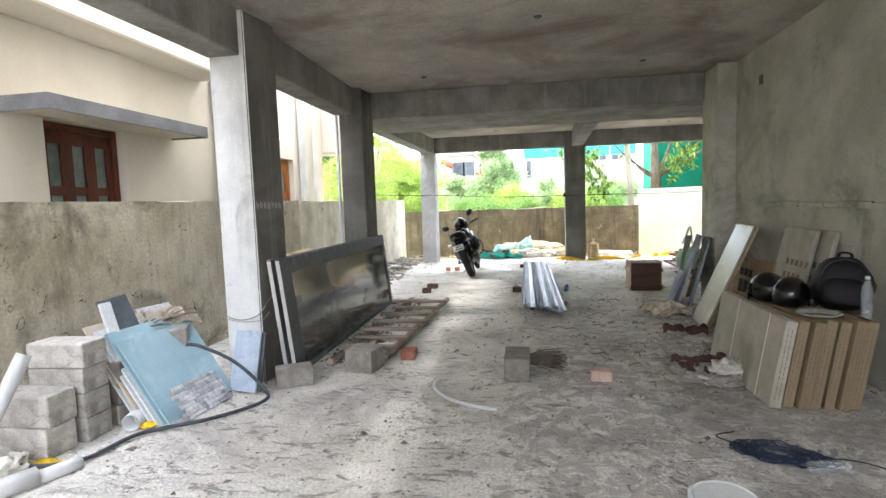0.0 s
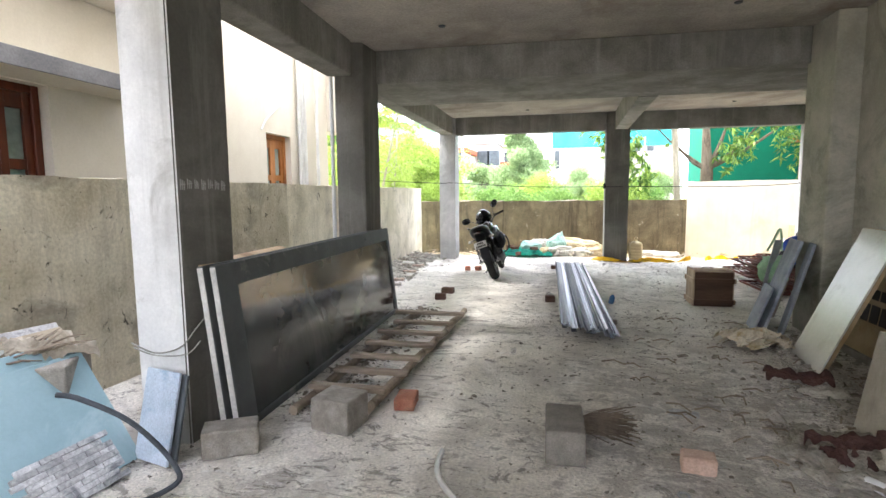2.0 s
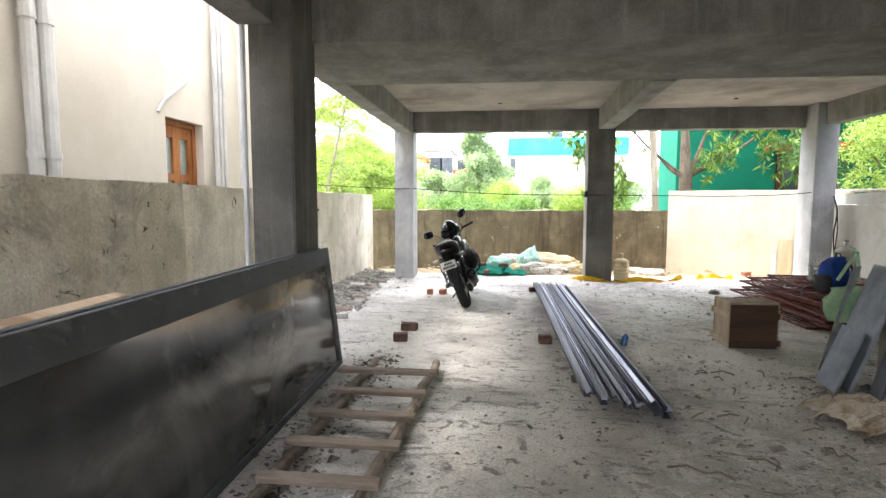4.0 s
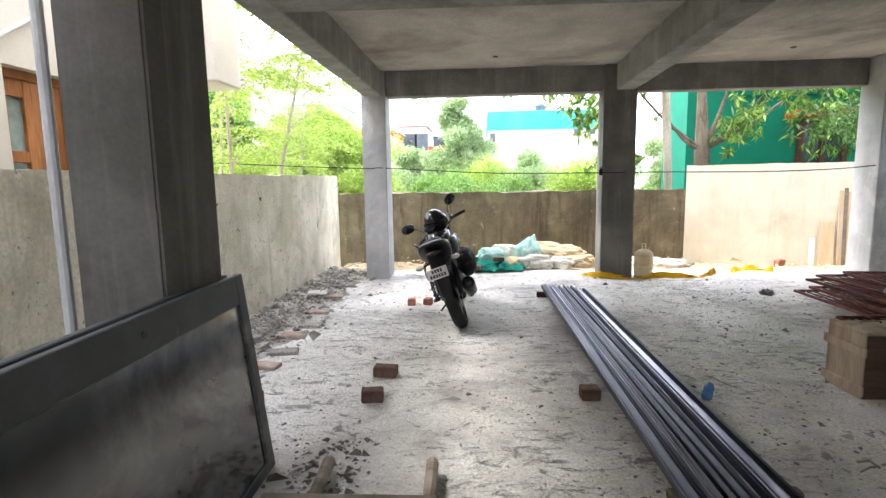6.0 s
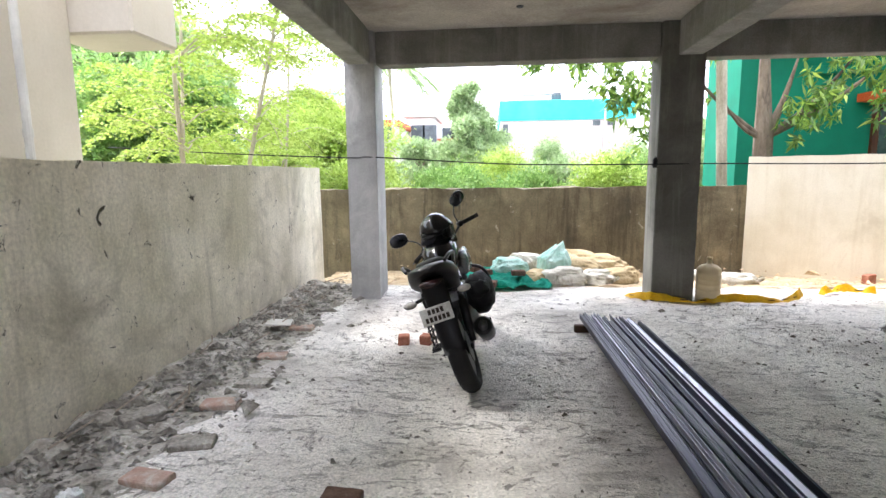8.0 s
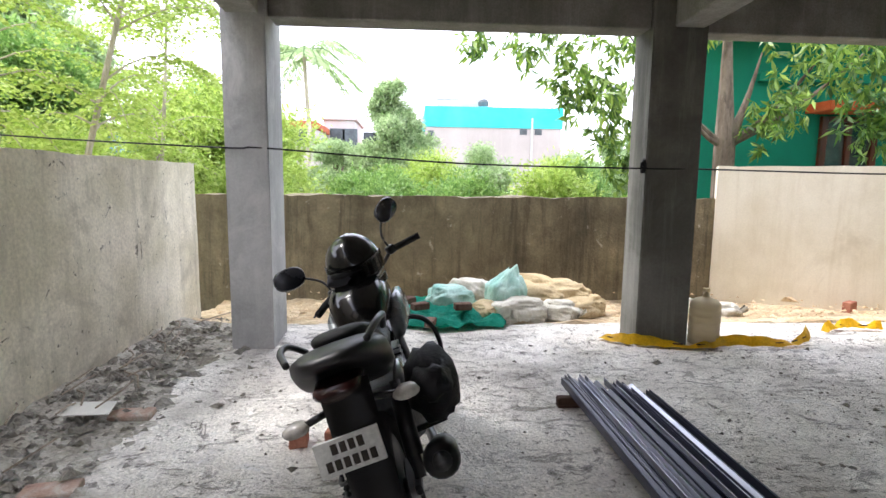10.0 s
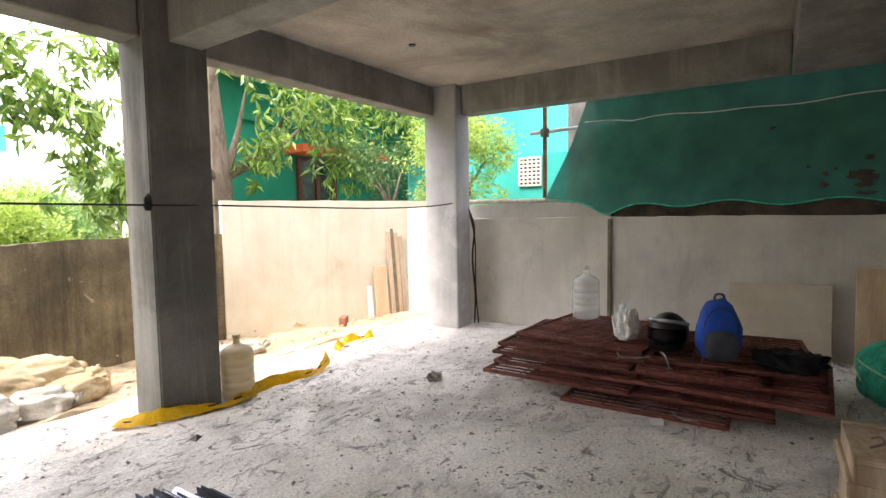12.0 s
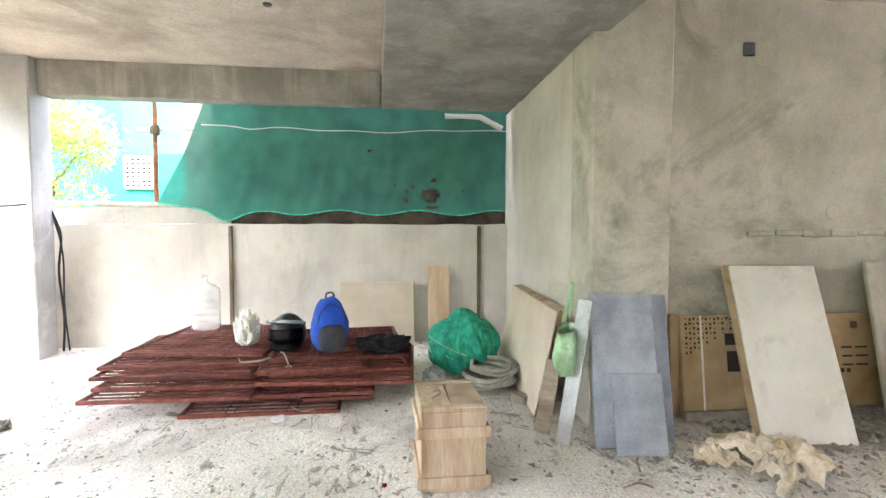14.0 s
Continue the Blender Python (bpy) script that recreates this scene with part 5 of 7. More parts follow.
# leaning tiles and cartons on the side wall
for i in range(2):
    board(("floor_tile", "tile_carton")[i], ("large white glazed tile leaning on the side wall", "flat brown carton behind the leaning white tile")[i], ("tile", "carton")[i], (2.35 + 0.035 * i, 7.175 + 0.025 * i, 0.004), (2.30 + 0.035 * i, 6.55 + 0.025 * i, 0.004), (0.47, -0.09, 1.13), 1.23, 0.018 + 0.012 * i, (TILEWHITE, CARD)[i], "leaning tiles")
for i in range(3):
    c = board("tile_carton", "flat brown tile carton leaning on the side wall", "carton", (2.60 + 0.07 * i, 6.02 - 0.16 * i, 0.004), (2.60 + 0.07 * i, 5.44 - 0.16 * i, 0.004), (0.26, 0.0, 1.12), 1.18, 0.04, CARDGREY, "leaning tile cartons", 0.008)
    bm = B()
    for j, (z, hgt) in enumerate(((0.66, 0.14), (0.84, 0.07))):
        for k in range(4 if j == 0 else 5):
            box(bm, 0.2 + k * 0.085, 0.2 + k * 0.085 + 0.055, -0.0022, -0.0012, z, z + hgt * 0.8)
    tagged(part("print", bm, BARK, c), "faded block of print", kind="stuff")
bx = thing("tile_carton", plane_m((2.80, 7.46, 0.075), (0, -1.58, 0), (0.10, 0, 0.72)), "long brown carton with dark block print leaning on the wall", "carton")
bm = B()
box(bm, 0, 1.56, 0, 0.06, 0, 0.69, 0.006)
part("box", bm, CARD, bx)
bm = B()
for x, z, ww, hh in ((0.34, 0.47, 0.10, 0.085), (0.46, 0.47, 0.10, 0.085), (0.58, 0.47, 0.10, 0.085), (0.35, 0.275, 0.12, 0.15), (0.49, 0.275, 0.12, 0.15), (0.63, 0.275, 0.12, 0.15), (1.27, 0.30, 0.085, 0.014), (1.27, 0.365, 0.085, 0.014), (1.27, 0.43, 0.085, 0.014), (1.38, 0.30, 0.10, 0.014), (1.38, 0.365, 0.10, 0.014), (1.38, 0.43, 0.10, 0.014), (1.10, 0.25, 0.03, 0.03), (1.15, 0.25, 0.03, 0.03), (1.2, 0.25, 0.03, 0.03), (1.25, 0.25, 0.03, 0.03), (1.3, 0.25, 0.03, 0.03), (1.36, 0.58, 0.05, 0.05)):
    box(bm, x, x + ww, -0.0035, -0.0015, z, z + hh)
tagged(part("print", bm, CARDDARK, bx), "dark block print", kind="stuff")
bm = B()
for i in range(20):
    for j in range(9):
        if i + j * 1.7 < 13 + 2 * math.sin(i * 3):
            x, z, s = 0.04 + i * 0.032, 0.665 - j * 0.035, 0.022 if (i * 7 + j) % 3 else 0.014
            up = 1 if (i + j) % 2 else -1
            vs = [bm.verts.new((x + dx * s, -0.0025, z + dz * s * up)) for dx, dz in ((-0.6, -0.5), (0.6, -0.5), (0, 0.6))]
            bm.faces.new(vs)
tagged(part("triangle_print", bm, CARDDARK, bx), "pattern of small dark triangles", kind="stuff")
bm = B()
box(bm, 0.15, 0.165, -0.0045, -0.0025, 0, 0.69)
part("strap", bm, STRAP, bx, "white packing strap")
board("tile_carton", "opened carton edge beside the printed carton", "carton", (2.86, 7.53, 0.01), (2.86, 7.46, 0.01), (0.05, 0, 0.75), 0.76, 0.05, CARD)
block(2.87, 6.7, 0.0, 90, (1.5, 0.16, 0.07), label="rough cement ledge under the carton", group="", seed=12)
board("stone_slab", "large blue grey stone slab leaning on the pillar", "slab", (2.40, 8.28, 0.004), (2.34, 7.86, 0.004), (0.30, -0.01, 0.95), 1.0, 0.03, SLATE, "leaning stone slabs", 0.006)
board("stone_slab", "small blue grey stone slab leaning on a larger one", "slab", (2.29, 8.19, 0.004), (2.25, 7.87, 0.004), (0.16, -0.01, 0.46), 0.5, 0.025, SLATE, "leaning stone slabs", 0.006)
board("stone_slab", "grey stone slab standing behind the others", "slab", (2.48, 7.86, 0.004), (2.46, 7.72, 0.004), (0.24, -0.01, 0.95), 0.97, 0.03, SLATE, "leaning stone slabs", 0.006)
for i in range(3):
    board("board", "cream faced board leaning on the end wall", "board", (2.98 + 0.05 * i, 8.52 - 0.045 * i, 0.004), (4.62 + 0.05 * i, 8.47 - 0.045 * i, 0.004), (0.0, -0.17, 0.80), 0.80, 0.014, TILECREAM if i == 0 else PLY, "boards on the end wall")
st = board("metal_strip", "bare galvanised strip leaning on the pillar", "sheet metal", (2.55, 8.50, 0.004), (2.45, 8.44, 0.004), (0.14, -0.17, 0.95), 0.95, 0.004, GALV)
board("plywood_offcut", "grey plywood offcut leaning on the pillar", "board", (2.72, 8.60, 0.004), (2.63, 8.52, 0.004), (0.10, -0.15, 0.6), 0.5, 0.01, OLDWOOD)
bm = B()
def bag_pt(u, v):
    a = 2 * math.pi * u
    r = 0.125 * (0.80 + 0.30 * math.sin(math.pi * min(1, v * 1.1))) + 0.02 * noise.noise(Vector((math.cos(a) * 2, math.sin(a) * 2, v * 4))) + 0.012 * (0.3 - abs(noise.noise(Vector((math.cos(a) * 5, math.sin(a) * 5, v * 7)))))
    return Vector((r * 1.15 * math.cos(a), 0.55 * r * math.sin(a), 0.30 * v + 0.02 * math.cos(a) * v))
sheet(bm, 40, 24, bag_pt)
bmesh.ops.remove_doubles(bm, verts=bm.verts, dist=0.0005)
gb = thing("shopping_bag", pose(2.62, 8.41, 0.44, 0, 0, -35), "lime green cloth bag hung on the leaning strips", "bag")
part("bag", bm, LIMEBAG, gb, smooth=True)
bm = B()
tube(bm, smooth_line([(-0.07, 0, 0.35), (0.0, -0.01, 0.5), (0.05, -0.02, 0.60), (0.07, 0, 0.36)], 6), 0.014, 6)
part("handle", bm, LIMEBAG, gb)

# boards on the boundary wall
board("plywood_board", "cream plywood board leaning on the boundary wall", "board", (5.34, 9.34, 0.004), (5.34, 10.2, 0.004), (0.10, 0, 0.74), 0.74, 0.03, TILECREAM)
board("plank", "narrow plank leaning on the boundary wall", "plank", (5.32, 8.92, 0.004), (5.32, 9.17, 0.004), (0.12, -0.03, 0.92), 0.93, 0.025, PLY)


# motorcycle on its side stand, leaning to its left
SMOKED = surf("smoked dark red lens", rgb("1c0708"), rgb("260a0b"), 4, 0.2, 0, 60, spec=0.5)
bk = thing("motorcycle", pose(-0.755, 10.78, 0.0, 0, 0, 1.5) @ pose(0, 0, 0, 0, -19.5, 0), "black motorcycle parked on its side stand", "motorcycle")
def wheel(y, r, w):
    bm = B()
    n, k = 36, 10
    rings = []
    for i in range(n):
        a = 2 * math.pi * i / n
        ring = []
        for j in range(k):
            b = 2 * math.pi * j / k
            rr = r - 0.055 + 0.055 * math.cos(b)
            ring.append(bm.verts.new((w / 2 * math.sin(b), y + rr * math.cos(a), r + rr * math.sin(a))))
        rings.append(ring)
    for i in range(n):
        for j in range(k):
            bm.faces.new((rings[i][j], rings[(i + 1) % n][j], rings[(i + 1) % n][(j + 1) % k], rings[i][(j + 1) % k]))
    bmesh.ops.recalc_face_normals(bm, faces=bm.faces)
    tyre = part("tyre", bm, RUBBER, bk, smooth=True)
    bm = B()
    lathe(bm, [(r - 0.105, -w * 0.3), (r - 0.085, -w * 0.32), (r - 0.085, w * 0.32), (r - 0.105, w * 0.3)], 32, m=pose(0, y, r, 0, 90, 0))
    lathe(bm, [(0.05, -0.06), (0.05, 0.06)], 16, m=pose(0, y, r, 0, 90, 0))
    for i in range(5):
        box(bm, -0.015, 0.015, -0.022, 0.022, 0.04, r - 0.09, 0.004, m=Matrix.Translation((0, y, r)) @ Matrix.Rotation(2 * math.pi * i / 5, 4, "X"))
    part("rim", bm, BLACKPL, tyre, "black alloy rim")
    bm = B()
    lathe(bm, [(0.11, 0.062), (0.11, 0.066)], 28, m=pose(0, y, r, 0, 90, 0))
    part("brake_disc", bm, ALLOY, tyre)
wheel(0.0, 0.31, 0.13)
wheel(1.34, 0.30, 0.10)
def bpart(name, bm, mat_, label="", smooth=True, parent=None):
    return part(name, bm, mat_, parent or bk, label, smooth)
bm = B()
loft(bm, [(-0.29, 0, 0.955, 0.045, 0.010), (-0.24, 0, 0.94, 0.10, 0.03), (-0.17, 0, 0.915, 0.145, 0.055), (-0.06, 0, 0.87, 0.17, 0.08), (0.10, 0, 0.81, 0.155, 0.085), (0.35, 0, 0.73, 0.12, 0.10), (0.5, 0, 0.69, 0.11, 0.09)], 20, 3.2)
bpart("tail_cowl", bm, BLACKPL)
bm = B()
loft(bm, [(-0.05, 0, 0.955, 0.05, 0.012), (0.02, 0, 0.945, 0.10, 0.03), (0.12, 0, 0.90, 0.12, 0.05), (0.21, 0, 0.84, 0.13, 0.05), (0.28, 0, 0.775, 0.135, 0.05), (0.50, 0, 0.765, 0.125, 0.05), (0.62, 0, 0.785, 0.10, 0.045), (0.68, 0, 0.80, 0.07, 0.03)])
bpart("seat", bm, SEATBLK, "stitched black seat")
bm = B()
loft(bm, [(0.58, 0, 0.78, 0.08, 0.07), (0.64, 0, 0.84, 0.12, 0.11), (0.78, 0, 0.87, 0.155, 0.13), (0.94, 0, 0.88, 0.16, 0.13), (1.06, 0, 0.87, 0.13, 0.11), (1.14, 0, 0.86, 0.08, 0.07)])
bpart("fuel_tank", bm, BLACKGLOSS)
for s in (-1, 1):
    bm = B()
    loft(bm, [(0.70, s * 0.15, 0.72, 0.03, 0.05), (0.85, s * 0.17, 0.76, 0.035, 0.09), (1.02, s * 0.18, 0.76, 0.035, 0.10), (1.14, s * 0.165, 0.74, 0.02, 0.06)])
    bpart("tank_shroud", bm, SILVER, "grey plastic tank shroud")
    bm = B()
    loft(bm, [(0.15, s * 0.11, 0.60, 0.015, 0.06), (0.35, s * 0.125, 0.60, 0.02, 0.09), (0.52, s * 0.12, 0.58, 0.012, 0.06)])
    bpart("side_panel", bm, SILVER if s > 0 else BLACKGLOSS)
bm = B()
loft(bm, [(0.42, 0, 0.36, 0.10, 0.10), (0.52, 0, 0.38, 0.15, 0.15), (0.75, 0, 0.38, 0.15, 0.16), (0.90, 0, 0.40, 0.11, 0.14)], 14, 4)
for i in range(6):
    box(bm, -0.10, 0.10, 0.86, 1.0, 0.42 + 0.03 * i, 0.428 + 0.03 * i)
bpart("engine", bm, ALLOY, smooth=False)
bm = B()
tube(bm, smooth_line([(0.05, 0.98, 0.40), (0.08, 1.02, 0.25), (0.12, 0.7, 0.17), (0.17, 0.35, 0.22), (0.19, 0.25, 0.27)], 5), 0.025, 10)
bpart("exhaust_pipe", bm, ALLOY)
bm = B()
tube(bm, [(0.19, 0.28, 0.27), (0.195, 0.22, 0.30), (0.21, -0.12, 0.45), (0.212, -0.15, 0.46)], 0.062, 16, taper=[0.6, 1, 1.08, 0.85])
ex = bpart("silencer", bm, BLACKPL)
bm = B()
tube(bm, [(0.2125, -0.149, 0.46), (0.2135, -0.165, 0.463)], 0.034, 14)
bpart("outlet", bm, ALLOY, parent=ex)
bm = B()
for s in (-1, 1):
    box(bm, s * 0.085 - 0.012, s * 0.085 + 0.012, -0.03, 0.45, 0.29, 0.33, 0.006)
bpart("swing_arm", bm, BLACKPL, smooth=False)
for s in (-1, 1):
    bm = B()
    tube(bm, [(s * 0.10, 0.02, 0.33), (s * 0.11, 0.18, 0.66)], 0.022, 10)
    tube(bm, [(s * 0.103, 0.055, 0.40), (s * 0.109, 0.15, 0.60)], 0.035, 10)
    bpart("shock_absorber", bm, BLACKPL)
bm = B()
g = sheet(bm, 6, 10, lambda u, v: Vector(((u - 0.5) * 0.17 * (1 - 0.15 * v), -0.17 - 0.10 * math.sin(v * 1.5) - 0.02 * math.cos((u - 0.5) * 3), 0.84 - 0.46 * v)))
bmesh.ops.solidify(bm, geom=bm.faces[:], thickness=0.006)
fender = bpart("rear_mudguard", bm, BLACKPL)
pl = Matrix.Translation((-0.03, -0.275, 0.66)) @ pose(0, 0, 0, -12)
bm = B()
box(bm, -0.105, 0.105, -0.004, 0.004, -0.055, 0.055, 0.003, m=pl)
plate = bpart("number_plate", bm, PLATEWHITE, "white number plate with dark bars", False)
bm = B()
for z, n in ((0.024, 4), (-0.024, 6)):
    for i in range(n):
        x = (i - (n - 1) / 2) * 0.028
        box(bm, x - 0.010, x + 0.010, -0.0058, -0.0042, z - 0.016, z + 0.016, m=pl)
part("bars", bm, CARDDARK, plate)
bm = B()
loft(bm, [(-0.305, 0, 0.855, 0.05, 0.018), (-0.275, 0, 0.86, 0.075, 0.026), (-0.15, 0, 0.86, 0.08, 0.03)])
bpart("tail_lamp", bm, SMOKED)
for s in (-1, 1):
    bm = B()
    tube(bm, [(s * 0.07, -0.17, 0.765), (s * 0.15, -0.19, 0.755)], 0.012, 8)
    bpart("indicator_stalk", bm, BLACKPL)
    bm = B()
    loft(bm, [(-0.225, s * 0.185, 0.75, 0.03, 0.014), (-0.20, s * 0.185, 0.75, 0.046, 0.024), (-0.165, s * 0.185, 0.75, 0.035, 0.02)], 12, 2.2)
    bpart("indicator", bm, AMBER)
for s in (-1, 1):
    bm = B()
    tube(bm, smooth_line([(s * 0.15, 0.12, 0.90), (s * 0.175, 0.02, 0.965), (s * 0.165, -0.12, 0.985), (s * 0.13, -0.22, 0.965)], 6), 0.012, 8)
    bpart("grab_rail", bm, BLACKPL)
bm = B()
for z in (0.50, 0.44, 0.38):
    tube(bm, smooth_line([(-0.12, 0.25, z + 0.04), (-0.17, 0.20, z), (-0.17, -0.02, z), (-0.12, -0.08, z + 0.03)], 4), 0.007, 6)
tube(bm, [(-0.172, 0.15, 0.36), (-0.165, 0.15, 0.58)], 0.007, 6)
tube(bm, [(-0.172, 0.02, 0.36), (-0.165, 0.02, 0.58)], 0.007, 6)
bpart("side_guard", bm, BLACKPL, "black wire guard beside the wheel")
bm = B()
box(bm, -0.20, -0.13, 0.00, 0.14, 0.34, 0.352, 0.004)
for i in range(4):
    box(bm, -0.20, -0.13, 0.01 + 0.035 * i, 0.022 + 0.035 * i, 0.353, 0.36)
bpart("footrest", bm, BLACKPL, smooth=False)
for s in (-1, 1):
    bm = B()
    tube(bm, smooth_line([(s * 0.09, 0.95, 0.30), (s * 0.26, 0.98, 0.36), (s * 0.31, 1.0, 0.50), (s * 0.26, 1.02, 0.64), (s * 0.08, 1.04, 0.70)], 5), 0.014, 8)
    bpart("crash_guard", bm, BLACKPL)
    bm = B()
    tube(bm, [(s * 0.09, 0.42, 0.32), (s * 0.24, 0.42, 0.33)], 0.014, 8)
    bpart("foot_peg", bm, RUBBER)
    bm = B()
    tube(bm, [(s * 0.085, 1.34, 0.30), (s * 0.085, 1.14, 0.86)], 0.024, 10)
    bpart("fork_leg", bm, ALLOY)
bm = B()
tube(bm, [(-0.10, 0.62, 0.20), (-0.255, 0.66, 0.085), (-0.285, 0.66, 0.09)], 0.012, 8)
bpart("side_stand", bm, BLACKPL)
bm = B()
g = sheet(bm, 6, 16, lambda u, v: Vector(((u - 0.5) * 0.13, 1.34 + 0.335 * math.cos(0.5 + 2.0 * v), 0.30 + 0.335 * math.sin(0.5 + 2.0 * v) - 0.03 * abs(u - 0.5))))
bmesh.ops.solidify(bm, geom=bm.faces[:], thickness=0.005)
bpart("front_mudguard", bm, BLACKGLOSS)
# steering turned to the left
st_ = Matrix.Translation((0.03, 1.13, -0.065)) @ Matrix.Translation((0, 0, 0.95)) @ Matrix.Rotation(radians(34), 4, Vector((0, -0.42, 0.9)).normalized()) @ Matrix.Translation((0, -1.13, -0.95))
bm = B()
tube(bm, smooth_line([(-0.36, 0.98, 1.035), (-0.22, 1.05, 1.05), (-0.1, 1.12, 0.99), (0.1, 1.12, 0.99), (0.22, 1.05, 1.05), (0.36, 0.98, 1.035)], 5), 0.012, 8)
bmesh.ops.transform(bm, matrix=st_, verts=bm.verts)
hb = bpart("handlebar", bm, BLACKPL)
for s in (-1, 1):
    bm = B()
    tube(bm, [(s * 0.23, 1.045, 1.05), (s * 0.37, 0.975, 1.034)], 0.019, 10)
    bmesh.ops.transform(bm, matrix=st_, verts=bm.verts)
    bpart("grip", bm, RUBBER, parent=hb)
    bm = B()
    tube(bm, [(s * 0.20, 1.07, 1.05), (s * 0.28, 1.10, 1.04), (s * 0.37, 1.06, 1.02)], 0.006, 6)
    bmesh.ops.transform(bm, matrix=st_, verts=bm.verts)
    bpart("lever", bm, ALLOY, parent=hb)
    bm = B()
    box(bm, s * 0.21 - 0.025, s * 0.21 + 0.025, 1.03, 1.085, 1.03, 1.08, 0.008)
    bmesh.ops.transform(bm, matrix=st_, verts=bm.verts)
    bpart("switch_box", bm, BLACKPL, parent=hb)
    bm = B()
    tube(bm, smooth_line([(s * 0.21, 1.06, 1.07), (s * 0.22, 1.08, 1.14), (s * 0.27, 1.10, 1.20), (s * 0.31, 1.10, 1.225)], 5), 0.007, 7)
    bmesh.ops.transform(bm, matrix=st_, verts=bm.verts)
    stalk = bpart("mirror_stalk", bm, BLACKPL)
    bm = B()
    loft(bm, [(1.085, s * 0.345, 1.25, 0.078, 0.052), (1.10, s * 0.345, 1.25, 0.086, 0.06), (1.125, s * 0.345, 1.25, 0.055, 0.036)], 16, 2.4)
    bmesh.ops.transform(bm, matrix=st_ @ Matrix.Translation((s * 0.345, 1.1, 1.25)) @ pose(0, 0, 0, 0, -14 * s, 0) @ Matrix.Translation((-s * 0.345, -1.1, -1.25)), verts=bm.verts)
    bpart("mirror", bm, MIRROR, parent=stalk)
bm = B()
loft(bm, [(1.10, 0, 0.93, 0.09, 0.07), (1.20, 0, 0.90, 0.12, 0.11), (1.30, 0, 0.88, 0.11, 0.11), (1.36, 0, 0.88, 0.07, 0.07)])
bmesh.ops.transform(bm, matrix=st_, verts=bm.verts)
bpart("headlamp_cowl", bm, BLACKGLOSS)
bm = B()
loft(bm, [(1.0, 0, 1.03, 0.07, 0.03), (1.07, 0, 1.06, 0.09, 0.05), (1.14, 0, 1.05, 0.07, 0.04)])
bmesh.ops.transform(bm, matrix=st_, verts=bm.verts)
bpart("instrument", bm, BLACKPL)

# what hangs on the motorcycle
bike_m = bk.matrix_basis
hm = thing("helmet", bike_m @ pose(0.025, 0.93, 1.065, 14, 0, 8), "glossy black full face helmet resting on the tank", "helmet")
def helmet_parts(h, shell, visor):
    bm = B()
    lump(bm, (0, 0, 0), (0.148, 0.175, 0.158), 0.03, 3, 1.5, 3)
    for v in bm.verts:
        if v.co.z < -0.10:
            v.co.z = -0.10 - (v.co.z + 0.10) * 0.1
    part("shell", bm, shell, h, smooth=True)
    bm = B()
    sheet(bm, 16, 6, lambda u, v: Vector((0.154 * math.sin((u - 0.5) * 2.6), -0.182 * math.cos((u - 0.5) * 2.6), -0.045 + 0.10 * v)))
    bmesh.ops.solidify(bm, geom=bm.faces[:], thickness=0.003)
    part("visor", bm, visor, h, smooth=True)
    bm = B()
    sheet(bm, 16, 4, lambda u, v: Vector((0.15 * math.sin((u - 0.5) * 2.4), -0.192 * math.cos((u - 0.5) * 2.4), -0.115 + 0.055 * v)))
    bmesh.ops.solidify(bm, geom=bm.faces[:], thickness=0.012)
    part("chin_bar", bm, shell, h, smooth=True)
VISOR = surf("dark visor", rgb("0b0b0d"), rgb("121214"), 3, 0.06, 0, 30, spec=0.7)
helmet_parts(hm, BLACKGLOSS, VISOR)
def soft_bag(name, m, size, mat_, label, category, seed, flap=None):
    t = thing(name, m, label, category)
    bm = B()
    lump(bm, (0, 0, size[2]), size, 0.22, seed, 2.2, 3, flat=0.0)
    part("body", bm, mat_, t, smooth=True)
    bm = B()
    lump(bm, (0, -size[1] * 0.55, size[2] * 1.35), (size[0] * 0.8, size[1] * 0.6, size[2] * 0.45), 0.25, seed + 4, 2.5, 3)
    part("flap", bm, flap or mat_, t, smooth=True)
    return t
soft_bag("saddle_bag", bike_m @ pose(0.235, 0.16, 0.46, 0, 6, 0), (0.10, 0.19, 0.15), BLACKCLOTH, "black saddle bag hung on the motorcycle", "bag", 5)
soft_bag("cloth_bag", bike_m @ pose(0.0, 0.86, 0.97, 0, 0, 0), (0.13, 0.10, 0.055), GREYCLOTH, "dark crumpled cloth bag under the helmet", "bag", 8, BLACKCLOTH)


# water cans
def water_can(m, mat_, label):
    t = thing("water_can", m, label, "water can")
    bm = B()
    prof = [(0.10, 0.0), (0.130, 0.012)]
    for k in range(5):
        z = 0.03 + 0.062 * k
        prof += [(0.134, z), (0.134, z + 0.04), (0.126, z + 0.05)]
    prof += [(0.134, 0.35), (0.128, 0.385), (0.09, 0.42), (0.04, 0.438), (0.028, 0.45), (0.028, 0.49)]
    lathe(bm, prof, 28)
    part("bottle", bm, mat_, t, smooth=True)
    bm = B()
    lathe(bm, [(0.032, 0.488), (0.033, 0.515), (0.028, 0.52)], 18)
    part("cap", bm, mat_, t)
water_can(pose(1.86, 13.46, 0.0), CANYEL, "dusty yellowed plastic water can beside the column")
water_can(pose(4.36, 11.36, 0.425), CANPL, "clear plastic water can on the grilles")

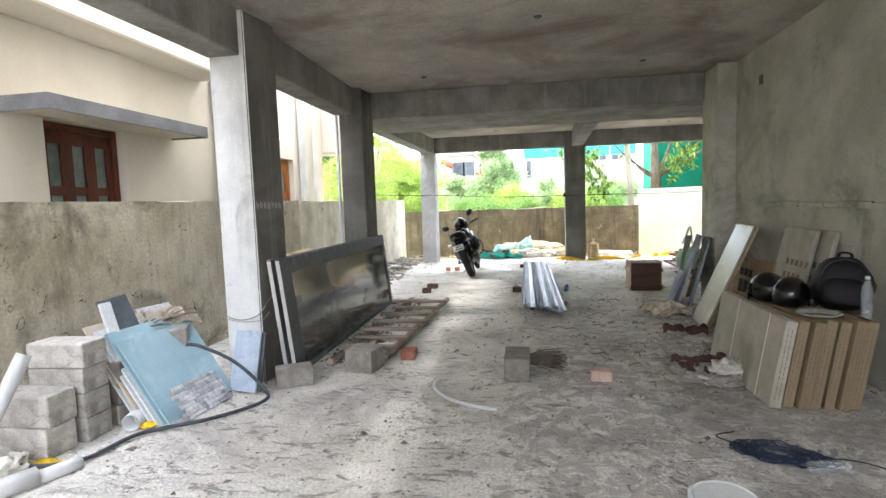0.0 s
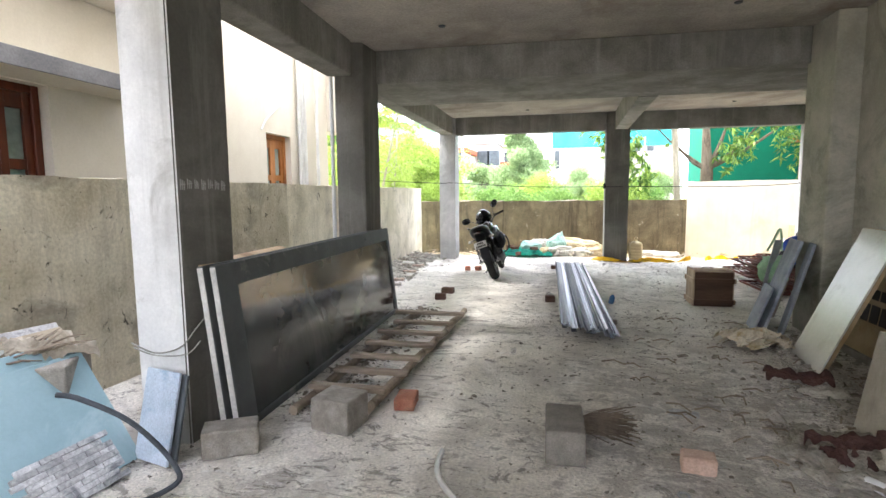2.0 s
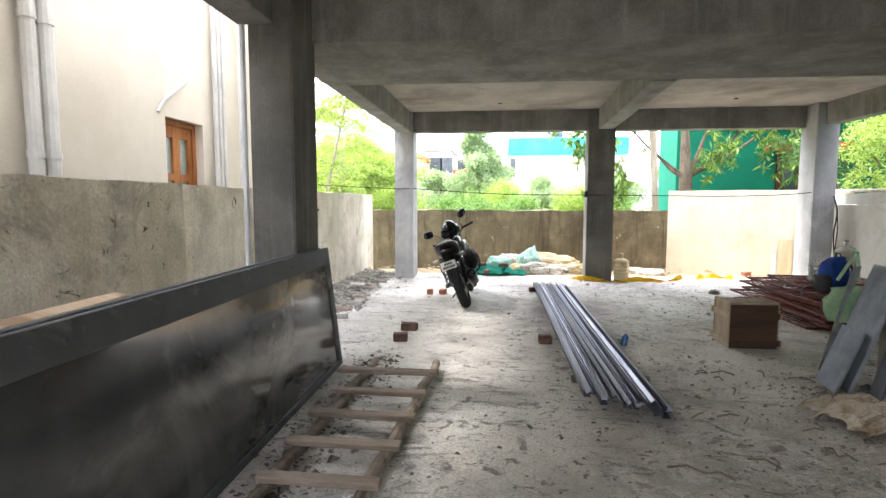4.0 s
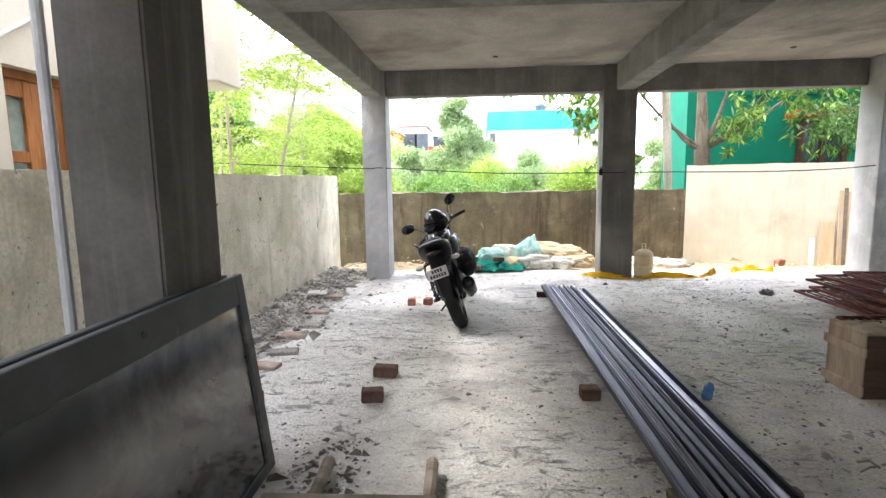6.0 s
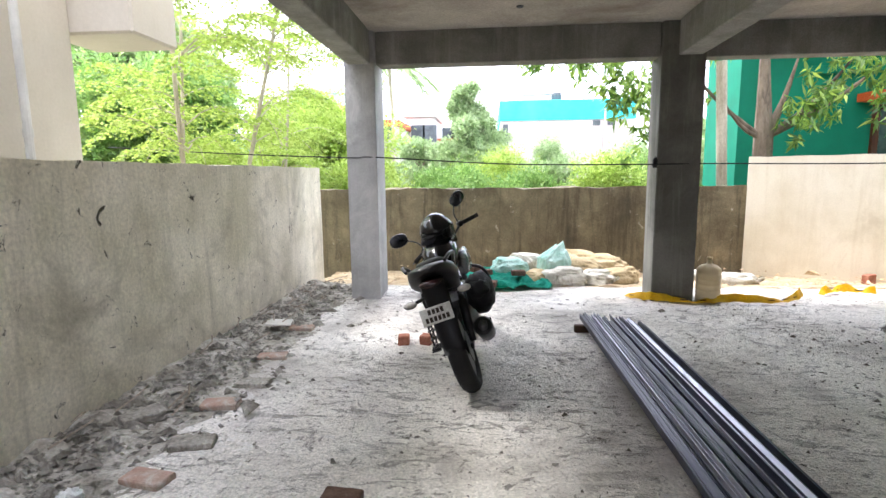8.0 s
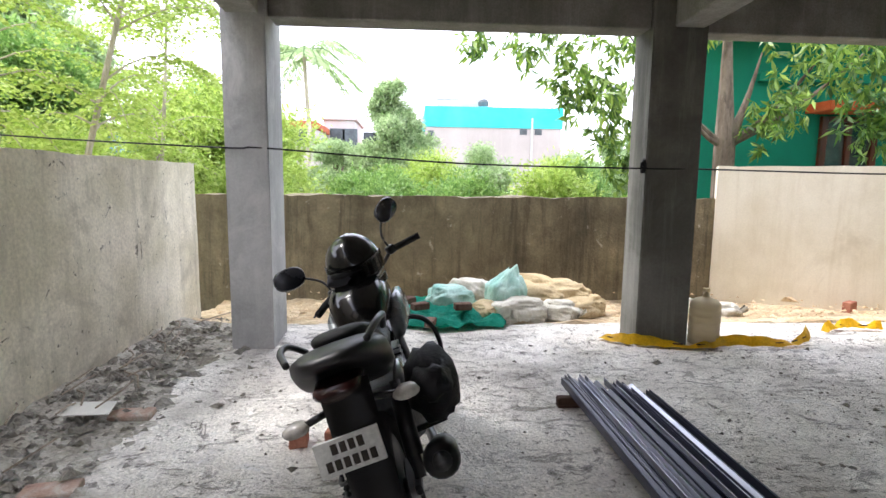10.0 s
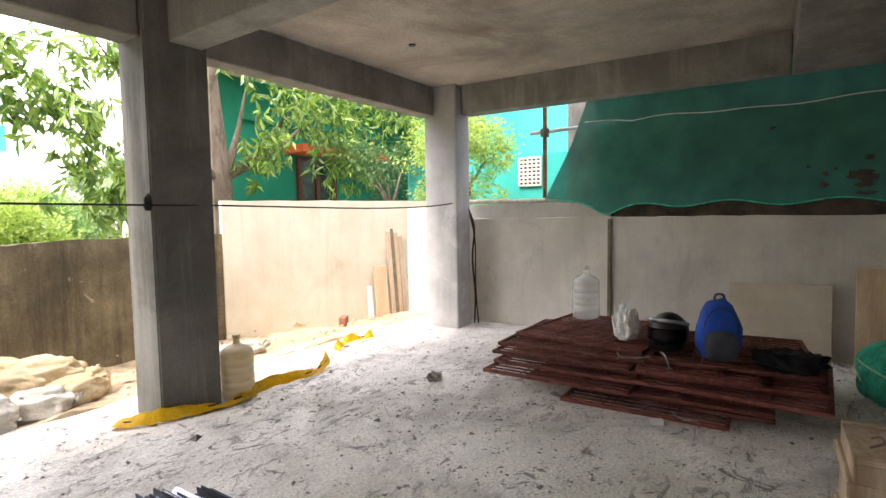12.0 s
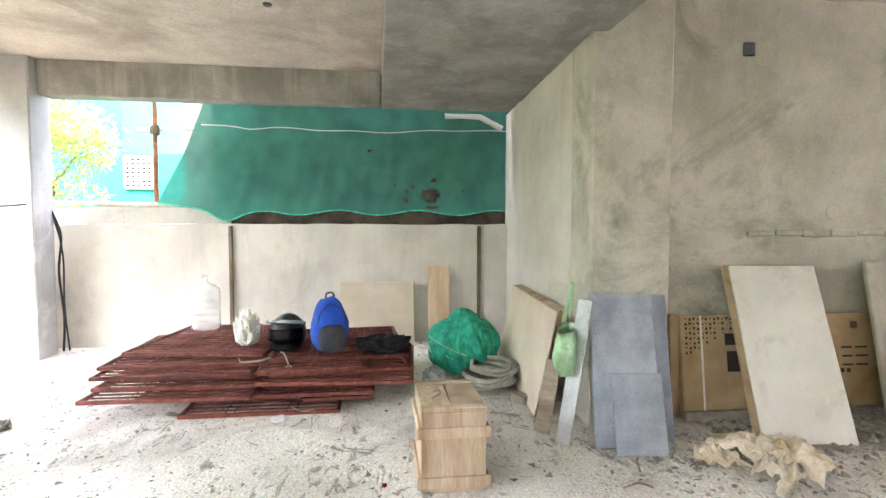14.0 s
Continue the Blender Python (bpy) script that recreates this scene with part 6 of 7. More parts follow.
# backpack, helmet and clutter on the grilles
def backpack(m, mat_, trim, label, scale=1.0):
    t = thing("backpack", m @ Matrix.Scale(scale, 4), label, "backpack")
    bm = B()
    loft(bm, [(-0.11, 0, 0.20, 0.09, 0.15), (-0.09, 0, 0.205, 0.125, 0.185), (-0.06, 0, 0.21, 0.14, 0.20), (-0.02, 0, 0.22, 0.15, 0.215), (0.04, 0, 0.23, 0.155, 0.225), (0.075, 0, 0.23, 0.15, 0.222), (0.10, 0, 0.23, 0.14, 0.215), (0.12, 0, 0.22, 0.10, 0.18)], 48, 3.4)
    for v in bm.verts:
        v.co += Vector((noise.noise(v.co * 9), noise.noise(v.co * 9 + Vector((4, 0, 0))), noise.noise(v.co * 9 + Vector((0, 4, 0))))) * 0.016
        v.co += v.co.normalized() * 0.022 * (0.3 - abs(noise.noise(Vector((v.co.x * 9, v.co.y * 16, v.co.z * 6)))))
        v.co.x *= 1 - 0.35 * max(0, v.co.z - 0.25) / 0.2
    part("body", bm, mat_, t, smooth=True)
    bm = B()
    loft(bm, [(-0.165, 0, 0.12, 0.07, 0.08), (-0.14, 0, 0.13, 0.105, 0.11), (-0.10, 0, 0.13, 0.115, 0.12)], 20, 3)
    part("front_pocket", bm, trim, t, smooth=True)
    bm = B()
    tube(bm, smooth_line([(-0.03, 0.06, 0.44), (-0.02, 0.05, 0.49), (0.03, 0.05, 0.49), (0.04, 0.06, 0.44)], 5), 0.009, 7)
    part("handle", bm, trim, t)
    for s in (-1, 1):
        bm = B()
        tube(bm, smooth_line([(s * 0.07, 0.13, 0.40), (s * 0.10, 0.19, 0.25), (s * 0.11, 0.15, 0.06), (s * 0.13, 0.10, 0.02)], 5), 0.016, 6)
        part("strap", bm, trim, t)
    bm = B()
    tube(bm, smooth_line([(-0.12, -0.075, 0.12), (-0.10, -0.09, 0.33), (0, -0.085, 0.41), (0.10, -0.09, 0.33), (0.12, -0.075, 0.12)], 6), 0.005, 5)
    part("zip", bm, BLACKPL, t)
backpack(pose(3.47, 10.08, 0.405, 0, 0, -75), BLUECLOTH, GREYCLOTH, "royal blue backpack standing on the grilles", 0.95)
backpack(pose(2.63, 4.60, 0.635, -16, 4, -22) @ Matrix.Diagonal((1.2, 0.95, 0.86, 1)), BLACKCLOTH, BLACKCLOTH, "black backpack on the tile cartons", 1.0)
h2 = thing("helmet", pose(3.68, 10.46, 0.525, 0, 0, 260), "dark full face helmet lying on the grilles", "helmet")
helmet_parts(h2, BLACKPL, VISOR)
bm = B()
tube(bm, [(0.158 * math.sin(a), -0.15 * math.cos(a) - 0.02, 0.085 + 0.035 * math.cos(a)) for a in np.linspace(-1.5, 1.5, 17)], 0.014, 8)
part("raised_visor", bm, SILVER, h2, "raised pale visor", True)
for x, y, rz in ((2.32, 5.02, 200), (2.38, 4.78, 150)):
    h3 = thing("helmet", pose(x, y, 0.715, 0, 0, rz) @ Matrix.Scale(0.86, 4), "black full face helmet on the tile cartons", "helmet", "helmets on the cartons")
    helmet_parts(h3, BLACKGLOSS, VISOR)
WHITEPL = surf("thin white plastic", rgb("d9dad6"), rgb("eaebe7"), 8, 0.4, 0.5, 60, spec=0.5)
def crumple(name, x, y, z, size, mat_, label, category, seed, rough=0.45, group="", detail=3, rz=0):
    bm = B()
    vs = lump(bm, (0, 0, size[2] * 0.8), size, rough * 0.6, seed, 2.4, detail + 1, flat=0.0)
    for v in vs:
        d = Vector((v.co.x / size[0], v.co.y / size[1], v.co.z / size[2])) + Vector((seed, 0, seed * 0.3))
        fold = 0.3 - abs(noise.noise(d * 2.1)) + 0.5 * (0.3 - abs(noise.noise(d * 4.7)))
        v.co = Vector((v.co.x * (1 + 0.35 * fold), v.co.y * (1 + 0.35 * fold), max(0.0, v.co.z * (1 + 1.1 * fold))))
    ob = part(name, bm, mat_, smooth=True)
    ob.matrix_basis = pose(x, y, z, 0, 0, rz)
    return tagged(ob, label, category, group)
crumple("plastic_bag", 3.72, 10.80, 0.42, (0.10, 0.10, 0.12), WHITEPL, "crumpled white plastic bag on the grilles", "plastic bag", 3, 0.3, detail=4)
crumple("tool_belt", 3.52, 9.66, 0.385, (0.16, 0.20, 0.06), BLACKCLOTH, "dark bundle of straps and cloth on the grilles", "cloth", 6, 0.6)
def chain(pts, label):
    bm = B()
    line = smooth_line(pts, 10)
    for i in range(0, len(line) - 1):
        a, b = line[i], line[i + 1]
        m = Matrix.Translation((a + b) / 2) @ (b - a).to_track_quat("X", "Z").to_matrix().to_4x4() @ pose(0, 0, 0, 90 * (i % 2))
        k = (b - a).length * 0.75
        tube(bm, [m @ Vector((k * math.cos(q), 0.5 * k * math.sin(q), 0)) for q in np.linspace(0, 2 * math.pi, 9)[:-1]], 0.004, 4, close=True)
    tagged(part("chain", bm, CHAIN), label, "chain", "chains on the grilles")
chain([(3.32, 10.76, 0.405), (3.28, 10.72, 0.38), (3.28, 10.60, 0.39), (3.33, 10.52, 0.40)], "thin steel chain on the grilles")
chain([(3.40, 10.46, 0.425), (3.34, 10.42, 0.42), (3.31, 10.38, 0.34)], "steel chain with a padlock on the grilles")
chain([(3.19, 10.34, 0.055), (3.165, 10.26, 0.03), (3.165, 10.16, 0.045)], "thin steel chain near the floor")
bm = B()
lathe(bm, [(0.03, 0), (0.03, 0.02)], 14, m=pose(3.30, 10.38, 0.31, 0, 90, 0))
tagged(part("padlock", bm, CHAIN), "round steel padlock hung on a chain", "padlock")

# bundled net and hose coil by the end wall
nb = thing("net_bundle", pose(4.30, 8.90, 0), "bundle of green shade net tied in a ball", "net bundle")
bm = B()
for v in bmesh.ops.create_icosphere(bm, subdivisions=6, radius=1)["verts"]:
    d = v.co.normalized()
    ang = math.atan2(d.y, d.x)
    big = 0.16 * noise.noise(d * 1.8 + Vector((11, 0, 0)))
    pleat = 0.055 * (0.5 - abs(noise.noise(Vector((math.cos(ang) * 5.5, math.sin(ang) * 5.5, d.z * 0.9 + 4))))) + 0.03 * (0.5 - abs(noise.noise(Vector((math.cos(ang) * 13, math.sin(ang) * 13, d.z * 1.6)))))
    k = 0.97 + big + pleat * (1.2 - abs(d.z)) * 2
    v.co = Vector((0.38 * d.x * k, 0.34 * d.y * k, max(0.0, 0.24 + 0.31 * d.z * k + 0.03 * (d.z > 0.9))))
part("netting", bm, GREENCLOTH, nb, smooth=True)
bm = B()
for k in range(3):
    tube(bm, [(0.37 * math.cos(a) * (1 - 0.05 * k), 0.33 * math.sin(a), 0.22 + 0.12 * math.sin(a + k) + 0.03 * k) for a in np.linspace(0, 2 * math.pi, 25)[:-1]], 0.007, 5, close=True)
part("rope", bm, LIMEBAG, nb)
hc = thing("hose_coil", pose(3.72, 8.75, 0), "dusty grey hose in a loose coil", "hose")
bm = B()
pts = []
for k in range(90):
    a = k * 0.42
    r = 0.24 + 0.05 * math.sin(k * 0.37)
    pts.append((0.04 * math.sin(k * 0.11) + r * math.cos(a), 0.05 * math.cos(k * 0.13) + 0.8 * r * math.sin(a), 0.03 + 0.0018 * k + 0.02 * abs(math.sin(k * 0.6))))
tube(bm, smooth_line(pts, 2), 0.022, 7)
part("hose", bm, HOSEGREY, hc, smooth=True)
crumple("clear_bag", 3.75, 9.22, 0, (0.10, 0.09, 0.08), CLEARPL, "clear crumpled plastic bag on the floor", "plastic bag", 31)
block(3.30, 8.55, 0.0, 25, (0.16, 0.1, 0.07), mat_=BLOCK, label="small chipped block by the end wall", group="concrete blocks", seed=31)

# sacks and tarp behind the floor
SACKS = [(-0.35, 14.66, 0.34, 0.25, 0.23, SACKMINT, 20), (-0.12, 14.80, 0.32, 0.25, 0.27, SACK, -30), (0.34, 14.38, 0.30, 0.23, 0.16, SACK, 15), (0.62, 14.75, 0.34, 0.25, 0.22, SACKTAN, -10),
         (0.95, 14.95, 0.39, 0.25, 0.24, SACKTAN, 5), (1.05, 14.60, 0.29, 0.21, 0.15, SACKTAN, 25), (0.55, 15.10, 0.41, 0.29, 0.30, SACKTAN, -20), (0.05, 14.45, 0.28, 0.21, 0.14, SACKTAN, 40),
         (0.30, 14.85, 0.25, 0.21, 0.19, SACKMINT, 60), (0.80, 14.45, 0.25, 0.18, 0.14, SACK, -35), (2.35, 14.95, 0.34, 0.18, 0.12, SACK, 10), (2.75, 14.75, 0.30, 0.17, 0.11, SACK, -15), (1.25, 14.85, 0.23, 0.18, 0.16, SACKTAN, 30)]
def slump_sack(bm, a, b, c, seed):
    """A slack filled sack: pillow corners, sagging flanks and sharp folds."""
    so = Vector((seed * 1.7, seed * 0.6, seed * 2.9))
    for v in bmesh.ops.create_icosphere(bm, subdivisions=5, radius=1)["verts"]:
        d = v.co.normalized()
        q = Vector([math.copysign(abs(d[k]) ** (0.62, 0.70, 0.85)[k], d[k]) for k in range(3)])
        big = 0.20 * noise.noise(d * 1.9 + so)
        fold = 0.5 - abs(noise.noise(Vector((d.x * 3.2, d.y * 4.2, d.z * 2.2)) + so))
        fine = 0.5 - abs(noise.noise(Vector((d.x * 8, d.y * 9, d.z * 5)) + so))
        k = 0.92 + big + 0.16 * (fold - 0.3) + 0.055 * (fine - 0.3)
        z = c * (0.75 + q.z * k)
        v.co = Vector((q.x * a * k, q.y * b * k * (1 + 0.12 * (z < 0.5 * c)), max(0.0, z)))
def sack(x, y, a, b, c, mat_, rz, seed):
    t = thing("sack", pose(x, y, yard_height(x, y) - 0.02, 0, 0, rz), {SACK: "dirty white woven sack of rubble", SACKTAN: "tan woven sack of rubble", SACKMINT: "mint green woven plastic sack"}[mat_], "sack", "sacks heaped by the back wall")
    bm = B()
    slump_sack(bm, a, b, c, seed)
    part("body", bm, mat_, t, smooth=True)
    bm = B()
    sheet(bm, 4, 8, lambda u, v: Vector((a * (0.86 + 0.28 * u), b * 0.6 * (v - 0.5) * (0.5 + u), c * 0.75 + 0.03 * math.sin(v * 12 + seed) + 0.05 * u)))
    bmesh.ops.solidify(bm, geom=bm.faces[:], thickness=0.004)
    part("neck", bm, mat_, t, smooth=True)
for i, (x, y, a, b, c, mt, rz) in enumerate(SACKS):
    sack(x, y, a, b, c, mt, rz, i * 1.7 + 2)
us = thing("sack", pose(0.20, 14.55, -0.03, 0, 8, 20), "upright mint and white woven sack tied at the top", "sack", "sacks heaped by the back wall")
bm = B()
slump_sack(bm, 0.23, 0.17, 0.28, 33)
for v in bm.verts:
    if v.co.z > 0.36:
        k = max(0.22, 1 - 6.5 * (v.co.z - 0.36))
        v.co = Vector((v.co.x * k + 0.09 * (1 - k), v.co.y * k, 0.36 + 2.1 * (v.co.z - 0.36)))
part("body", bm, SACKMINT, us, smooth=True)
bm = B()
for k in range(5):
    box(bm, 0.20, 0.214, -0.03 - 0.006 * k, -0.02, 0.10 + 0.03 * k, 0.115 + 0.03 * k)
part("print", bm, NAVYCABLE, us, "faded print bars")
bm = B()
def tarp_pt(u, v):
    x, y = -1.05 + 1.15 * u, 13.92 + 0.85 * v
    return Vector((x + 0.06 * math.sin(v * 7), y + 0.05 * math.sin(u * 9), 0.02 + 0.12 * abs(noise.noise(Vector((u * 5, v * 4, 2)))) + 0.05 * abs(noise.noise(Vector((u * 13, v * 11, 5)))) + 0.14 * math.sin(math.pi * u) * v))
sheet(bm, 60, 44, tarp_pt)
bmesh.ops.solidify(bm, geom=bm.faces[:], thickness=0.004)
tagged(part("tarp", bm, TARP, smooth=True), "crumpled turquoise tarp spread beside the sacks", "tarp")
for i, (x, y, z, rz) in enumerate(((-0.72, 14.15, 0.16, 30), (-0.28, 14.18, 0.15, 10), (-0.62, 13.93, 0.05, 80), (-0.85, 14.35, 0.17, 50))):
    block(x, y, z, rz, (0.18, 0.1, 0.07), mat_=BRICKBROWN, label="broken brown brick lying on the tarp", group="bricks on the tarp", name="brick", seed=40 + i)

# barrier tape
def tape(pts, label):
    bm = B()
    line = smooth_line(pts, 10)
    n = len(line) - 1
    def fn(u, v):
        p = line[min(n, round(u * n))]
        q = line[min(n, round(u * n) + 1)] - line[max(0, round(u * n) - 1)]
        s = Vector((-q.y, q.x, 0)).normalized()
        tw = 0.9 * math.sin(u * 8)
        return p + s * (v - 0.5) * 0.075 * math.cos(tw) + Vector((0, 0, 0.014 + v * 0.11 * abs(math.sin(tw)) + 0.012 * abs(math.sin(u * 40))))
    sheet(bm, n, 3, fn)
    bmesh.ops.solidify(bm, geom=bm.faces[:], thickness=0.0015)
    t = part("barrier_tape", bm, TAPE)
    for k in range(4, n - 4, 5):
        bm = B()
        p, q = line[k], line[k + 2]
        tube(bm, [p + Vector((0, 0, 0.045)), q + Vector((0, 0, 0.045))], 0.006, 4)
        part("print", bm, CARDDARK, t)
    tagged(t, label, "tape", "yellow tape")
tape([(0.95, 13.62, 0), (1.12, 13.44, 0), (1.36, 13.36, 0), (1.75, 13.30, 0.0), (2.08, 13.36, 0), (2.5, 13.33, 0.0), (2.8, 13.42, 0.02), (2.97, 13.60, 0.03)], "twisted yellow barrier tape lying round the column")
tape([(3.3, 13.78, 0.0), (3.55, 13.86, 0.02), (3.95, 13.84, 0.0)], "scrap of yellow barrier tape on the floor edge")

# planks against the white wall
for i, (x, w_, h, mt) in enumerate(((5.14, 0.07, 0.55, WHITEFOAM), (5.26, 0.20, 0.85, PLY), (5.50, 0.06, 1.38, PLYDARK), (5.56, 0.05, 1.42, OLDWOOD), (5.615, 0.06, 1.36, PLY), (5.68, 0.07, 1.3, PLYDARK))):
    y = 15.93 - 0.432 * (x - 3.37) - 0.20
    board("plank", "old timber plank leaning on the cream wall", "plank", (x, y, -0.14), (x + w_, y - 0.43 * w_, -0.14), (0.06, 0.14, 1.2), h, 0.022, mt, "planks on the cream wall")
block(4.74, 15.12, -0.13, 30, (0.2, 0.1, 0.14), mat_=BRICKRED, label="red brick by the cream wall", group="loose bricks", name="brick", seed=70)

# left corner: block stack, boards, pipes
for i in range(4):
    block(-2.64 + 0.006 * (i % 2), 3.41, 0.166 * i, (2, -1, 1, 3)[i], (0.41, 0.21, 0.164), mat_=BLOCKPALE, label="rough concrete block in a stack", group="stacked concrete blocks", seed=80 + i)
for i in range(2):
    block(-2.68 + 0.012 * i, 3.17, 0.199 * i, (-3, 1)[i], (0.42, 0.21, 0.197), mat_=BLOCKPALE, label="rough concrete block in a low stack", group="stacked concrete blocks", seed=90 + i)
for i in range(3):
    block(-2.52, 3.78 + 0.01 * i, 0.15 * i, 86 + i, (0.40, 0.2, 0.148), label="rough concrete block behind the boards", group="stacked concrete blocks", seed=85 + i)
for i in range(6):
    board("tile_board", "pale blue faced board leaning in a stack", "board", (-2.08 - 0.035 * i, 3.62 - 0.012 * i, 0.004), (-2.02 - 0.035 * i, 4.34 + 0.02 * i - 0.05 * (i % 2), 0.004), (-0.42, 0.05 * math.sin(i), 0.60), (0.70, 0.78, 0.74, 0.80, 0.84, 0.72)[i], 0.014, (BLUEFOAM, BLUEFOAM, WHITEFOAM, WHITEFOAM, TILECREAM, WHITEFOAM)[i], "leaning pale boards")
board("picture_frame", "dark slab with a white edge in the stack", "slab", (-2.37, 3.735, 0.12), (-2.34, 3.98, 0.14), (-0.3, 0.0, 0.75), 0.80, 0.02, DARKGAP)
board("white_frame", "white board edge standing in the stack", "board", (-2.37, 3.64, 0.10), (-2.35, 3.72, 0.10), (-0.3, -0.05, 0.75), 0.80, 0.03, WHITEFOAM)
board("tile", "ribbed grey tile in the stack", "tile", (-2.36, 4.06, 0.1), (-2.3, 4.38, 0.1), (-0.35, 0.05, 0.6), 0.72, 0.012, MOSAIC)
mo = thing("stone_tile", plane_m((-1.985, 3.70, 0.004), (0.05, 0.5, 0), (-0.40, 0.02, 0.52)), "ledge stone tile of stacked grey strips", "tile")
rng = R(77)
for r_ in range(9):
    x = rng.uniform(-0.03, 0.03)
    while x < 0.42:
        ln = rng.uniform(0.10, 0.22)
        bm = B()
        box(bm, x, min(x + ln, 0.47) - 0.003, -0.012 - rng.uniform(0, 0.008), 0.0, 0.03 * r_, 0.03 * r_ + 0.028, 0.002)
        part("strip", bm, MOSAIC, mo)
        x += ln
board("stone_slab", "pale blue stone slab leaning on the column", "slab", (-2.05, 4.31, 0.004), (-1.79, 4.25, 0.004), (0.02, 0.12, 0.5), 0.50, 0.02, BLUESTONE)
board("stone_slab", "dark stone slab behind a pale one", "slab", (-2.03, 4.335, 0.004), (-1.76, 4.28, 0.004), (0.02, 0.12, 0.5), 0.48, 0.02, DARKGAP)
GREYPAPER = surf("grey torn paper", rgb("a39a8a"), rgb("c2b9a8"), 6, 0.92, 0.5, 60, stain=rgb("7d7464"), stain_scale=5)
TORN = [((-2.72, 3.98, 0.60), (-2.50, 4.40, 0.56), 0.22, 0.10, 15), ((-2.62, 4.10, 0.62), (-2.40, 4.46, 0.52), 0.16, 0.08, 16)]
block(-2.62, 4.22, 0.0, 30, (0.5, 0.4, 0.56), label="dusty heap of broken blocks under the boards", group="stacked concrete blocks", seed=96)
def pipe(pts, r, mat_, label, name="pipe", group=""):
    bm = B()
    line = smooth_line(pts, 10) if len(pts) > 2 else pts
    tube(bm, line, r, 14)
    if len(pts) == 2 and mat_ is PVC:
        ends = [f for f in bm.faces if len(f.verts) > 4]
        bmesh.ops.delete(bm, geom=ends, context="FACES_ONLY")
        bmesh.ops.solidify(bm, geom=bm.faces[:], thickness=0.006)
    return tagged(part(name, bm, mat_, smooth=True), label, "pipe" if name == "pipe" else "hose", group)
pipe([(-2.28, 3.50, 0.06), (-2.40, 3.95, 0.06)], 0.055, PVC, "short white plastic pipe beside the boards", group="white plastic pipes")
pipe([(-2.66, 2.72, 0.05), (-2.56, 3.05, 0.67)], 0.036, PVC, "white plastic pipe leaning on the blocks", group="white plastic pipes")
pipe([(-2.30, 2.80, 0.035), (-2.20, 3.02, 0.035)], 0.034, PVC, "white plastic pipe on the floor", group="white plastic pipes")
pipe([(-2.42, 2.55, 0.05), (-2.29, 2.82, 0.05)], 0.048, PVC, "thick white plastic pipe on the floor", group="white plastic pipes")
pipe([(-2.9, 2.9, 0.35), (-2.55, 2.85, 0.10), (-2.25, 3.05, 0.025), (-2.15, 3.42, 0.025), (-1.80, 3.72, 0.025), (-1.60, 4.06, 0.025), (-1.66, 4.16, 0.09), (-1.88, 4.14, 0.30), (-2.10, 4.06, 0.44), (-2.2, 4.02, 0.47)], 0.0135, HOSE, "dark rubber hose winding over the floor", "hose")
crumple("sack", -2.64, 2.85, 0, (0.20, 0.12, 0.07), SACK, "white plastic sack on the floor", "sack", 21)
crumple("yellow_bag", -2.42, 2.98, 0, (0.11, 0.07, 0.018), TAPE, "crumpled yellow plastic bag", "plastic bag", 22)
crumple("yellow_bag", -2.22, 3.58, 0, (0.06, 0.04, 0.016), TAPE, "small crumpled yellow plastic bag", "plastic bag", 23)

# things on the open floor
pipe([(-0.37, 4.72, 0.012), (-0.35, 4.50, 0.012), (-0.22, 4.28, 0.014), (-0.02, 4.14, 0.014), (0.19, 4.08, 0.012)], 0.014, PVC, "bent piece of white conduit on the floor", "hose")
bm = B()
rng = R(31)
for i in range(150):
    a = rng.uniform(-0.5, 0.5)
    s = Vector((0.36, 5.02, 0.05 + rng.uniform(0, 0.08)))
    e = s + Vector((rng.uniform(0.2, 0.38), rng.uniform(-0.06, 0.26), rng.uniform(-0.08, 0.02)))
    e.z = max(0.008, e.z)
    tube(bm, [s, s.lerp(e, 0.5) + Vector((0, 0, 0.015)), e], 0.0035, 3)
tagged(part("broom_head", bm, BARK), "worn twig broom lying behind the block", "broom", kind="stuff")
board("tile_scrap", "grey tile scrap lying on the floor", "tile", (0.98, 5.50, 0.004), (1.16, 5.46, 0.004), (0.0, 1, 0.02), 0.12, 0.012, MOSAIC)
for x, y, r in ((0.86, 4.52, 0.026), (0.93, 4.45, 0.034)):
    bm = B()
    tube(bm, [(x + r * math.cos(a), y + r * math.sin(a), 0.01) for a in np.linspace(0, 2 * math.pi, 17)[:-1]], 0.006, 6, close=True)
    tagged(part("washer_ring", bm, GALV), "small metal ring on the floor", "ring", "rings on the floor")
crumple("plastic_bag", 2.0, 4.86, 0.04, (0.15, 0.09, 0.06), SACK, "torn pale plastic scrap on the rubble", "plastic bag", 43)
crumple("plastic_bag", 2.12, 6.05, 0, (0.14, 0.08, 0.03), SACK, "torn pale plastic scrap by the cloth", "plastic bag", 44)
pipe([(1.68, 4.86, 0.05), (1.78, 4.68, 0.05)], 0.022, PVC, "short white pipe offcut on the rubble", group="white plastic pipes")
crumple("rubble_mound", 1.9, 5.0, -0.03, (0.40, 0.32, 0.06), RUBBLE, "low spread of rubble and sand", "sand", 46, 0.4)
kp = thing("paper_sheet", pose(0, 0, 0), "torn kraft paper wrapping crumpled on the floor", "paper")
